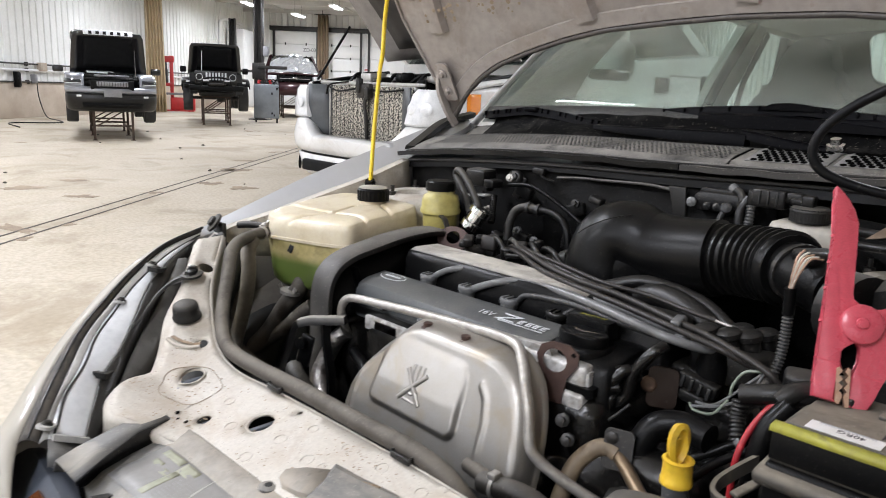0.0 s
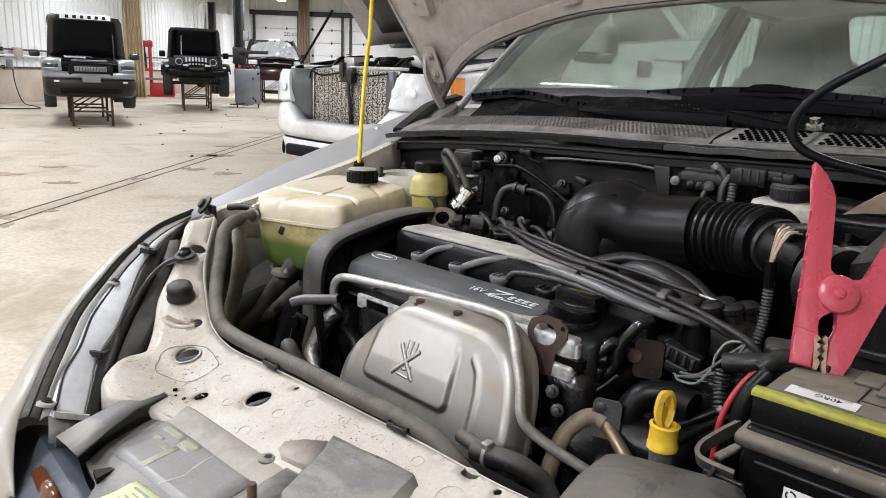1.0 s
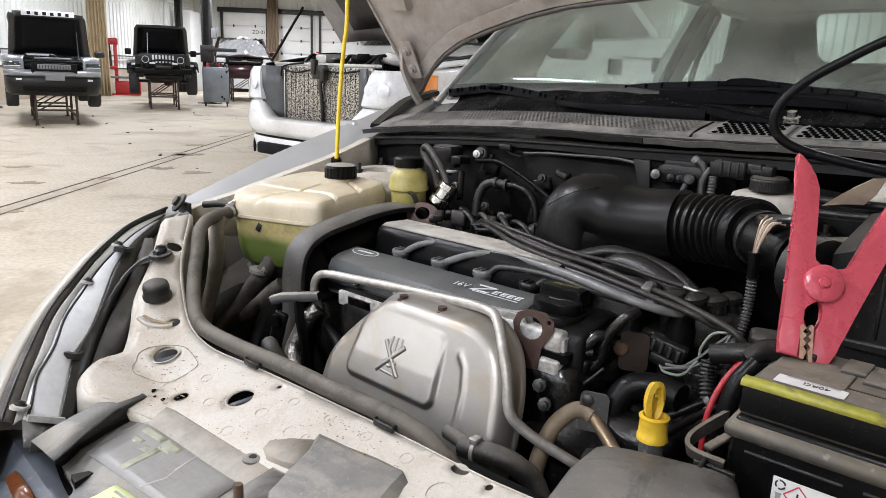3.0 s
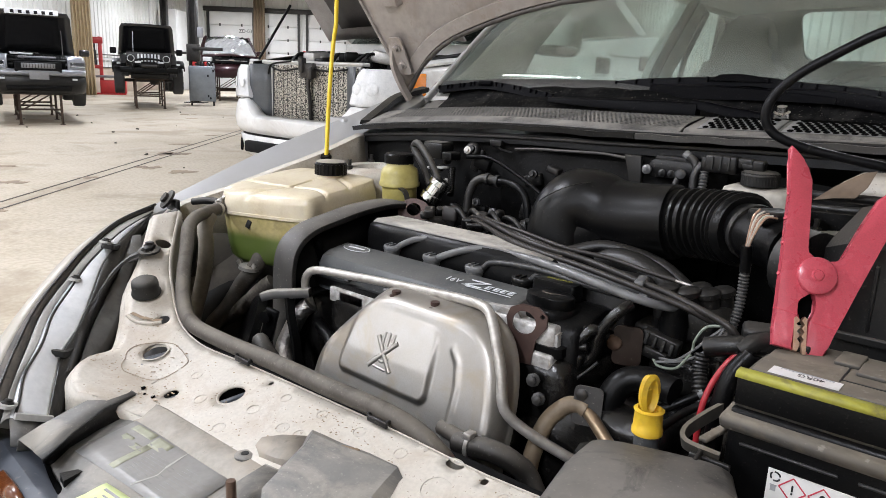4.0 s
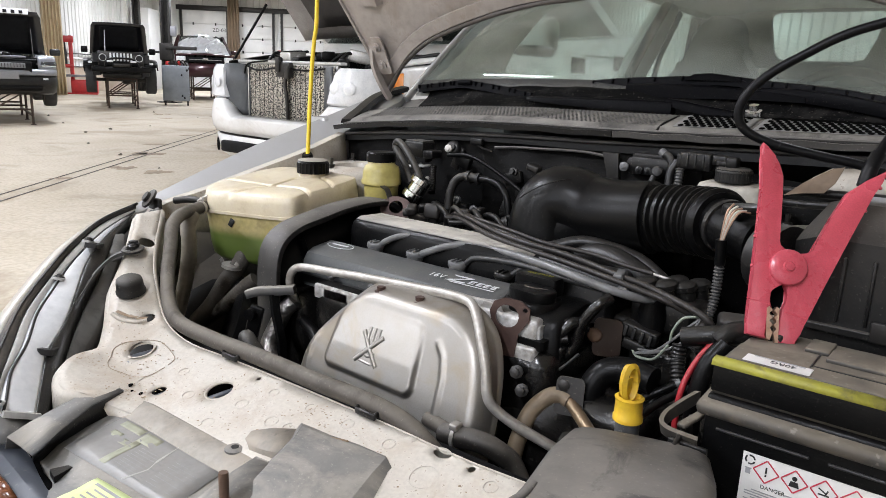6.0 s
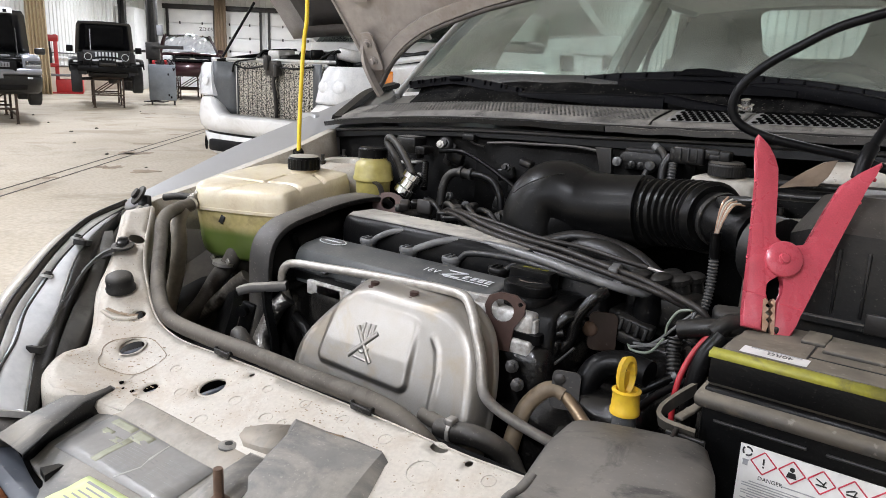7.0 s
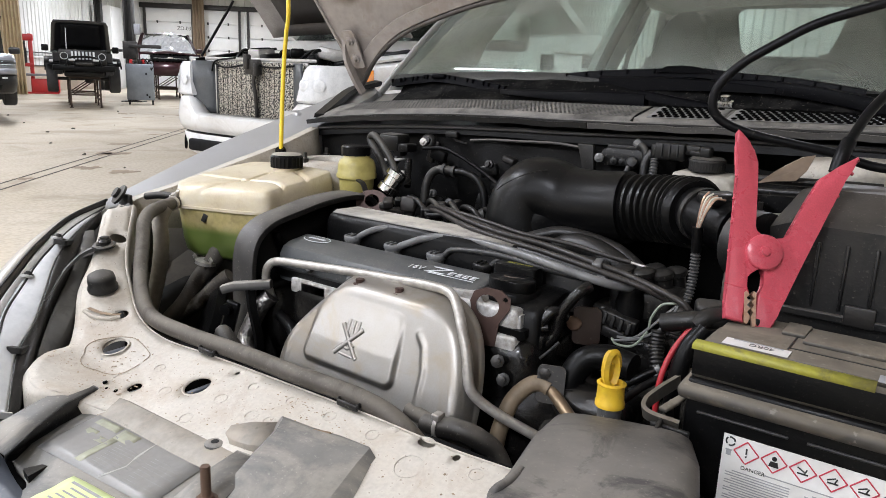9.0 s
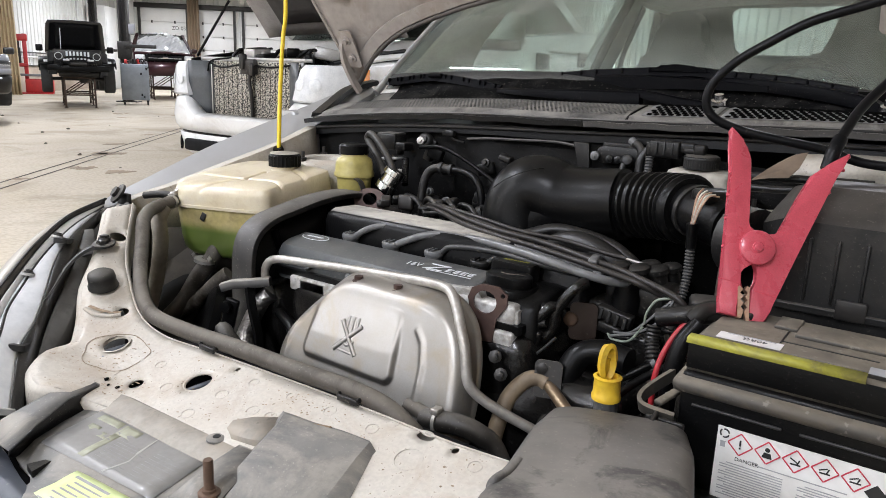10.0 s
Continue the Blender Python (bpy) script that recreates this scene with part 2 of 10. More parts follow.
M_RUST = mat("rusty_steel", (0.10, 0.066, 0.048), 0.65, metal=0.3, col2=(0.17, 0.105, 0.07), scale=25, bump=0.2)
M_CURTAIN = mat("beige_canvas", (0.55, 0.44, 0.29), 0.85, col2=(0.44, 0.34, 0.21), scale=2)
M_BROWNCURT = mat("brown_canvas", (0.25, 0.18, 0.12), 0.85)
M_LIGHT = mat("lamp_diffuser", (1, 1, 1), 0.4, emit=(0.97, 1.0, 1.03), strength=14, bump=0)
M_WHITEMETAL = mat("white_enamel", (0.75, 0.75, 0.74), 0.4)
M_RED = mat("red_enamel", (0.55, 0.03, 0.03), 0.4, col2=(0.42, 0.03, 0.03))
M_GREYCART = mat("grey_enamel", (0.27, 0.30, 0.33), 0.45, col2=(0.2, 0.22, 0.25), scale=4)
M_BLACK = mat("black_plastic", (0.0034, 0.0034, 0.0035), 0.32, dust=DUST, dusty=0.010, fine=260, spec=0.16, bump=0.12, fleck=0.05)
M_BLACKD = mat("dusty_black_plastic", (0.0065, 0.0062, 0.006), 0.36, dust=DUST, dusty=0.085, scale=22, fine=240, spec=0.36, bump=0.12, fleck=0.25)
M_RUBBER = mat("dusty_rubber", (0.015, 0.014, 0.0125), 0.48, spec=0.35, fleck=0.2, dust=DUST, dusty=0.34, scale=18, fine=240)
M_RUBBERD = mat("dark_rubber", (0.007, 0.0066, 0.006), 0.38, spec=0.4, fleck=0.2, dust=DUST, dusty=0.05, scale=20, fine=220, bump=0.12)
M_HOSE = mat("dusty_brown_hose", (0.072, 0.063, 0.053), 0.55, spec=0.3, fleck=0.25, dust=(0.27, 0.24, 0.195), dusty=0.6, scale=16, fine=220, stain=((0.045, 0.038, 0.030), 0.5, 14.0))
M_TYRE = mat("tyre_rubber", (0.03, 0.03, 0.03), 0.8, scale=10)
M_GLASS = None
M_SILVER = mat("dull_silver_paint", (0.50, 0.51, 0.53), 0.34, metal=0.5, col2=(0.45, 0.455, 0.465), scale=5, fine=800, grain=0.03, coat=0.5, bump=0.01, dust=(0.45, 0.42, 0.37), dusty=0.18)
M_SHELL = mat("dusty_white_body", (0.51, 0.48, 0.425), 0.46, col2=(0.415, 0.38, 0.32), scale=11, sharp=0.4, fine=160, grain=0.1, coat=0.12, dust=(0.60, 0.545, 0.47), dusty=0.4, bump=0.05, stain=((0.36, 0.28, 0.20), 0.42, 9.0), fleck=0.6, grit=(0.14, 0.10, 0.07))
M_UNDER = mat("hood_underside", (0.36, 0.325, 0.30), 0.42, fleck=0.25, grit=(0.12, 0.07, 0.04), stain=((0.22, 0.17, 0.14), 0.5, 6.0), col2=(0.27, 0.24, 0.215), scale=4, sharp=0.5, fine=40, grain=0.1, coat=0.1)

# ---------------------------------------------------------------- the hall
X0, X1, Y0, Y1, ZC = -12.0, 6.0, -16.0, 36.0, 4.7


def hall(bm):
    bm.transform(HALL)
    return bm


def slab_floor():
    bm = bmesh.new()
    nx, ny = 36, 104
    vs = [[bm.verts.new((X0 - 0.3 + (X1 - X0 + 0.6) * i / nx, Y0 - 0.3 + (Y1 - Y0 + 0.6) * j / ny, 0)) for i in range(nx + 1)] for j in range(ny + 1)]
    for j in range(ny):
        for i in range(nx):
            bm.faces.new((vs[j][i], vs[j][i + 1], vs[j + 1][i + 1], vs[j + 1][i]))
    return hall(bm)


tagged(part("floor", slab_floor(), M_FLOOR, smooth=0), "pale dusty concrete workshop floor, worn and stained", "floor", kind="structure")


def ribbed_wall(length, height, pitch=0.30, rib=0.045, depth=0.03, thick=0.12):
    """A sheet wall with upright ribs: along x, face towards -y, with a back."""
    xs = []
    x = 0.0
    while x < length - pitch:
        xs += [(x, 0), (x + pitch - 2 * rib, 0), (x + pitch - 1.5 * rib, -depth), (x + pitch - 0.5 * rib, -depth)]
        x += pitch
    xs += [(length, 0)]
    rows = [[(px, py, 0) for px, py in xs], [(px, py, height) for px, py in xs]]
    bm = loft(rows)
    return join(bm, box(length / 2, thick / 2 + 0.012, height / 2, length, thick, height))


def wall(name, m, length, label):
    bm = ribbed_wall(length, ZC)
    bm.transform(HALL @ m)
    return tagged(part(name, bm, M_WALL, smooth=20), label, "wall", kind="structure")


wall("wall_left", Matrix.Translation((X0, Y0, 0)) @ pose(0, 0, 0, 0, 0, 90), Y1 - Y0, "white ribbed metal sheet wall of the workshop")
wall("wall_right", Matrix.Translation((X1, Y1, 0)) @ pose(0, 0, 0, 0, 0, -90), Y1 - Y0, "white ribbed metal sheet wall behind the cars")
wall("wall_end", Matrix.Translation((X0, Y1, 0)), X1 - X0, "white ribbed metal end wall with roll doors")
wall("wall_rear", Matrix.Translation((X1, Y0, 0)) @ pose(0, 0, 0, 0, 0, 180), X1 - X0, "white ribbed metal wall closing the workshop")
tagged(part("baseboard", hall(box(X0 + 0.05, (Y0 + Y1) / 2, 0.45, 0.04, Y1 - Y0, 0.9, 0.01)), M_WALLDIRT), "brown dirty lower board along the wall", "baseboard", kind="structure")

ceil = [box((X0 + X1) / 2, (Y0 + Y1) / 2, ZC + 0.06, X1 - X0 + 0.4, Y1 - Y0 + 0.4, 0.12)]
for k in range(14):
    ceil.append(box((X0 + X1) / 2, Y0 + 2 + k * 3.8, ZC - 0.09, X1 - X0, 0.10, 0.20, 0.01))
for k in range(5):
    ceil.append(box(X0 + 2 + k * 3.4, (Y0 + Y1) / 2, ZC - 0.03, 0.05, Y1 - Y0, 0.06))
tagged(part("ceiling", hall(join(*ceil)), M_CEIL, smooth=0), "grey metal ceiling with cross beams", "ceiling", kind="structure")


# ---- ceiling lights
def make_light():
    t = thing("ceiling_light", None, "white suspended tube ceiling light, switched on", "ceiling light", "ceiling lights")
    part("housing", box(0, 0, 0.05, 0.32, 1.5, 0.06, 0.01), M_WHITEMETAL, t)
    part("diffuser", box(0, 0, 0.005, 0.26, 1.42, 0.03, 0.01), M_LIGHT, t, "glowing tube diffuser")
    for y in (-0.6, 0.6):
        part("hanger", tube([(0, y, 0.07), (0, y, 0.55)], 0.008, 6), M_STEEL, t, "thin hanging rod")
    return t


light_bulb = bpy.data.lights.new("tube_lamp", "AREA")
light_bulb.shape, light_bulb.size, light_bulb.size_y = "RECTANGLE", 0.26, 1.42
light_bulb.energy, light_bulb.color = LAMP_WATTS, (0.965, 1.0, 1.12)
first = None
# Second list: unseen lights added to brighten the bay, cars and end wall.
spots = [(lx, ly) for lx in (-9.3, -5.9) for ly in (-11.5, -5.5, -0.5, 6.0, 13.0, 20.5, 28.0)] + [(-1.4, -10.5), (-1.9, -3.0), (-2.9, 1.6), (4.1, 5.2), (3.6, 11.0), (3.6, 17.0), (1.0, 24.0), (-8.4, 32.0), (-5.0, 31.5)]
for lx, ly in spots:
    if True:
        m = HALL @ pose(lx, ly, ZC - 0.60)
        if first is None:
            first = make_light()
            first.matrix_basis = m
        else:
            copy_thing(first, m)
        lamp = new("tube_lamp", light_bulb)
        lamp.matrix_basis = m @ pose(0, 0, -0.04)


# ---- roll doors in the end wall, their openings framed in dark steel
def roll_door(name, x, w, h, text=""):
    t = thing(name, HALL @ pose(x, Y1 - 0.06, 0), "white sectional roll door, closed, with dark steel jambs", "door", kind="structure")
    n = 6
    for k in range(n):
        part("panel", box(0, -0.02, h * (k + 0.5) / n, w - 0.02, 0.05, h / n - 0.018, 0.012), M_DOORW, t)
        for s in (-0.25, 0.25):
            if k:
                part("hinge", box(s * w, -0.055, h * k / n, 0.07, 0.02, 0.12, 0.004), M_STEEL, t)
    for s in (-1, 1):
        part("jamb", box(s * (w / 2 + 0.05), -0.07, h / 2, 0.10, 0.14, h), M_STEEL, t)
    part("header", box(0, -0.07, h + 0.11, w + 0.5, 0.16, 0.22, 0.01), M_STEEL, t)
    if text:
        writing(text, 0.24, frame_of((w * 0.33, -0.052, h * 0.76), (1, 0, 0), (0, 0, 1)), M_STEEL, t, "bay_number")
    return t


roll_door("door_1", -9.53, 2.1, 3.72, "ZD-03")
roll_door("door_2", -7.25, 1.9, 3.72)
roll_door("door_3", -4.6, 2.4, 3.72)

# ---------------------------------------------------------------- the other vehicles: front towards local -y, tyres on local z = 0
def paint(name, col, metal=0.3, rough=0.3):
    return mat(name, col, rough, metal=metal, coat=0.7, fine=700, grain=0.03, bump=0.01, scale=2.5, vary=0.2)


M_PWHITE = mat("white_paint", (0.78, 0.78, 0.77), 0.3, coat=0.6, fine=300, grain=0.03, bump=0.01, scale=2.5, stain=((0.50, 0.47, 0.43), 0.45, 3.0), fleck=0.15, grit=(0.3, 0.28, 0.25))
M_PGREY = paint("blue_grey_paint", (0.27, 0.28, 0.31), 0.5)
M_PBLACK = paint("black_paint", (0.006, 0.006, 0.007), 0.1)
M_PMAROON = paint("maroon_paint", (0.03, 0.004, 0.008), 0.4)
M_LENS = mat("clear_lens", (0.80, 0.81, 0.82), 0.15, metal=0.1, coat=0.6, scale=20, col2=(0.6, 0.62, 0.64), bump=0)
M_CHROME = mat("chrome", (0.8, 0.8, 0.8), 0.12, metal=1.0, bump=0, scale=3)
M_ALU = mat("cast_aluminium", (0.55, 0.54, 0.52), 0.45, metal=0.8, scale=20, dust=DUST, dusty=0.3)
M_DARKIN = mat("dark_interior", (0.007, 0.007, 0.0075), 0.8, scale=10, spec=0.15)
M_ORANGE = mat("amber_lens", (0.85, 0.26, 0.02), 0.15, coat=0.5, scale=40, bump=0)
M_FIN = mat("radiator_fins", (0.50, 0.47, 0.40), 0.6, metal=0.2, col2=(0.012, 0.011, 0.010), scale=75, sharp=0.08, fine=400, bump=0.3)
M_FOIL = mat("plastic_film", (0.75, 0.77, 0.79), 0.12, coat=0.4, scale=6, bump=0.25, fine=8, trans=0.15)
M_PLATE = mat("grey_plate", (0.22, 0.22, 0.23), 0.5)


def glass(name, tint, rough=0.02, alpha=0.25, gloss=0.22, power=4.0):
    """Thin glass: a clear sheet with gloss."""
    m = bpy.data.materials.new(name)
    m.use_nodes = True
    n, l = m.node_tree.nodes, m.node_tree.links
    n.remove(n["Principled BSDF"])
    tr = n.new("ShaderNodeBsdfTransparent")
    tr.inputs[0].default_value = (*tint, 1)
    gl = n.new("ShaderNodeBsdfGlossy")
    gl.inputs["Roughness"].default_value = rough
    gl.inputs[0].default_value = (0.9, 0.95, 0.92, 1)
    lw = n.new("ShaderNodeLayerWeight")
    pw = n.new("ShaderNodeMath")
    pw.operation = "POWER"
    pw.inputs[1].default_value = power
    l.new(lw.outputs["Facing"], pw.inputs[0])
    fr = n.new("ShaderNodeMath")
    fr.operation, fr.inputs[1].default_value, fr.inputs[2].default_value = "MULTIPLY_ADD", gloss, 0.003
    l.new(pw.outputs[0], fr.inputs[0])
    film = n.new("ShaderNodeBsdfDiffuse")
    film.inputs[0].default_value = (0.45, 0.46, 0.42, 1)
    noise_ = n.new("ShaderNodeTexNoise")
    noise_.inputs["Scale"].default_value, noise_.inputs["Detail"].default_value = 5.0, 8
    co = n.new("ShaderNodeTexCoord")
    l.new(co.outputs["Object"], noise_.inputs["Vector"])
    mr = n.new("ShaderNodeMapRange")
    mr.inputs["From Min"].default_value, mr.inputs["From Max"].default_value = 0.35, 0.75
    mr.inputs["To Min"].default_value, mr.inputs["To Max"].default_value = alpha * 0.15, alpha
    l.new(noise_.outputs["Fac"], mr.inputs["Value"])
    m0 = n.new("ShaderNodeMixShader")
    l.new(mr.outputs["Result"], m0.inputs[0])
    l.new(tr.outputs[0], m0.inputs[1])
    l.new(film.outputs[0], m0.inputs[2])
    m1 = n.new("ShaderNodeMixShader")
    l.new(fr.outputs[0], m1.inputs[0])
    l.new(m0.outputs[0], m1.inputs[1])
    l.new(gl.outputs[0], m1.inputs[2])
    l.new(m1.outputs[0], n["Material Output"].inputs["Surface"])
    return m


M_GLASS = glass("dusty_glass", (0.88, 0.92, 0.90), alpha=0.06)
M_GLASSDARK = glass("tinted_glass", (0.5, 0.53, 0.52), alpha=0.05)
YZ = Matrix(((0, 0, 1, 0), (1, 0, 0, 0), (0, 1, 0, 0), (0, 0, 0, 1)))    # outline (y, z), height along x


def side_outline(y0, y1, zs, zb, wheels, r, nose=0.0):
    """The side of a body, from sill to belt, with its wheel arches."""
    pts = [(y0 + nose, zs)]
    for wy in wheels:
        for k in range(9):
            a = math.pi - math.pi * k / 8
            pts.append((wy + r * math.cos(a), zs + r * 0.95 * math.sin(a)))
    return pts + [(y1, zs), (y1, zb), (y0 + nose * 0.5, zb)]


def make_wheel(parent, x, y, r, w, rim):
    tyre = part("wheel", lathe([(r * 0.62, -w / 2), (r * 0.93, -w / 2), (r, -w / 2 + 0.03), (r, w / 2 - 0.03), (r * 0.93, w / 2), (r * 0.62, w / 2)],
                               Matrix.Translation((x, y, r)) @ pose(0, 0, 0, 0, 90, 0), 28), M_TYRE, parent, "black worn tyre")
    s = 1 if x > 0 else -1
    disc = [lathe([(r * 0.63, -0.03), (r * 0.60, 0.02), (r * 0.2, 0.035), (0.03, 0.04)], Matrix.Translation((x + s * w * 0.28, y, r)) @ pose(0, 0, 0, 0, 90 * s, 0), 24)]
    for k in range(5):
        a = 2 * math.pi * k / 5
        disc.append(box(x + s * (w * 0.28 + 0.04), y + 0.35 * r * math.cos(a), r + 0.35 * r * math.sin(a), 0.03, 0.5 * r, 0.10 * r, 0.01, rot=(math.degrees(a), 0, 0)))
    part("rim", join(*disc), rim, tyre, "metal rim")
    return tyre


def open_hood(parent, w, y, z, length, tilt, colour, inner, curve=0.05):
    """A bonnet hinged at its rear edge and raised; its underside towards the front."""
    rows, n, k = [], 8, 10
    for i in range(n + 1):
        f = i / n
        row = []
        for j in range(k + 1):
            u = j / k * 2 - 1
            half = w / 2 * (1 - 0.10 * f - (0.06 if f > 0.9 else 0))
            d = length * f
            bow = curve * (1 - u * u) + 0.04 * math.sin(math.pi * f)
            yy = y - d * math.cos(tilt) + bow * math.sin(tilt)
            zz = z + d * math.sin(tilt) + bow * math.cos(tilt)
            row.append((u * half, yy, zz))
        rows.append(row)
    hood = part("hood", loft(rows), colour, parent, "raised hood", thick=0.02)
    ins = [[(p[0] * 0.84, p[1] - 0.025 * math.sin(tilt), p[2] - 0.03 * math.cos(tilt)) for p in row[1:-1]] for row in rows[1:-1]]
    part("hood_liner", loft(ins), inner, hood, "black insulation liner", thick=0.008)
    return hood


def cabin(parent, y0, y1, yb0, yb1, zb, zt, w, colour, tint, rise=0.0):
    """Greenhouse: roof, four pillars and glass between them. y0, y1 at the belt; yb0, yb1 at the roof."""
    wt = w * 0.78
    part("roof", loft([[(-wt / 2, yb0, zt - 0.03), (0, yb0, zt), (wt / 2, yb0, zt - 0.03)], [(-wt / 2, (yb0 + yb1) / 2, zt), (0, (yb0 + yb1) / 2, zt + 0.04), (wt / 2, (yb0 + yb1) / 2, zt)],
                       [(-wt / 2, yb1, zt - 0.04), (0, yb1, zt - 0.01), (wt / 2, yb1, zt - 0.04)]]), colour, parent, thick=0.04)
    for s in (-1, 1):
        for a, b in (((s * w / 2, y0, zb), (s * wt / 2, yb0, zt - 0.03)), ((s * w / 2, y1, zb + rise), (s * wt / 2, yb1, zt - 0.04)),
                     ((s * w / 2, y0 + 0.42 * (y1 - y0), zb), (s * wt / 2, yb0 + 0.40 * (yb1 - yb0), zt - 0.01))):
            part("pillar", sweep([Vector(a), Vector(b)], [(-0.035, -0.045), (0.035, -0.045), (0.035, 0.045), (-0.035, 0.045)]), colour, parent)
        pane = part("side_window", loft([[(s * w / 2, y0, zb), (s * w / 2, y1, zb + rise)], [(s * wt / 2, yb0, zt - 0.03), (s * wt / 2, yb1, zt - 0.04)]]), tint, parent, "side glass", thick=0.005)
        part("window_trim", tube([(s * (w / 2 + 0.012), y0, zb + 0.012), (s * (w / 2 + 0.012), y1, zb + rise + 0.012)], 0.012, 6), M_CHROME, pane)
    part("windshield", loft([[(-w / 2, y0, zb), (0, y0 - 0.10, zb), (w / 2, y0, zb)], [(-wt / 2, yb0, zt - 0.03), (0, yb0 - 0.07, zt), (wt / 2, yb0, zt - 0.03)]]), tint, parent, "windshield glass", thick=0.005)
    part("rear_window", loft([[(-w / 2, y1, zb + rise), (w / 2, y1, zb + rise)], [(-wt / 2, yb1, zt - 0.04), (wt / 2, yb1, zt - 0.04)]]), tint, parent, "rear glass", thick=0.005)
    part("seat_row", join(*[box(s * w * 0.22, y0 + 0.55 * (y1 - y0), zb + 0.10, 0.45, 0.18, 0.75, 0.07) for s in (-1, 1)]), M_DARKIN, parent, "dark seats")


def body(parent, w, y0, y1, ybay, zs, zb, wheels, r, colour):
    """Lower body: rear block, two front wings, floor of the engine bay."""
    out = [(y, z) for y, z in side_outline(y0, y1, zs, zb, wheels, r)]
    for s in (-1, 1):
        part("body_side", prism(out, s * w / 2 - (0.22 if s > 0 else 0), s * w / 2 + (0.22 if s < 0 else 0), YZ, 0.03), colour, parent)
    part("body_shell", box(0, (ybay + y1) / 2, (zs + zb) / 2, w - 0.42, y1 - ybay - 0.02, zb - zs - 0.02), colour, parent)
    part("engine_bay_floor", box(0, (y0 + ybay) / 2 + 0.05, zs + 0.08, w - 0.44, ybay - y0 - 0.1, 0.05), M_DARKIN, parent)
    rng = random.Random(int(w * 1000))
    bits = []
    for _ in range(40):
        sx, sy, sz = rng.uniform(0.08, 0.35), rng.uniform(0.08, 0.3), rng.uniform(0.1, 0.3)
        bits.append(box(rng.uniform(-w * 0.33, w * 0.33), rng.uniform(y0 + 0.35, ybay - 0.15), zb - 0.08 - rng.uniform(0.0, 0.22), sx, sy, sz, 0.025, rot=(0, rng.uniform(-8, 8), rng.uniform(-25, 25))))
    for _ in range(7):
        x, y = rng.uniform(-w * 0.3, w * 0.3), rng.uniform(y0 + 0.3, ybay - 0.2)
        bits.append(tube([(x, y, zb - 0.1), (x + rng.uniform(-0.2, 0.2), y + 0.1, zb + 0.02), (x + rng.uniform(-0.3, 0.3), y + 0.25, zb - 0.08)], 0.02, 8))
    part("engine", join(*bits), M_BLACK, parent, "dark engine with hoses")


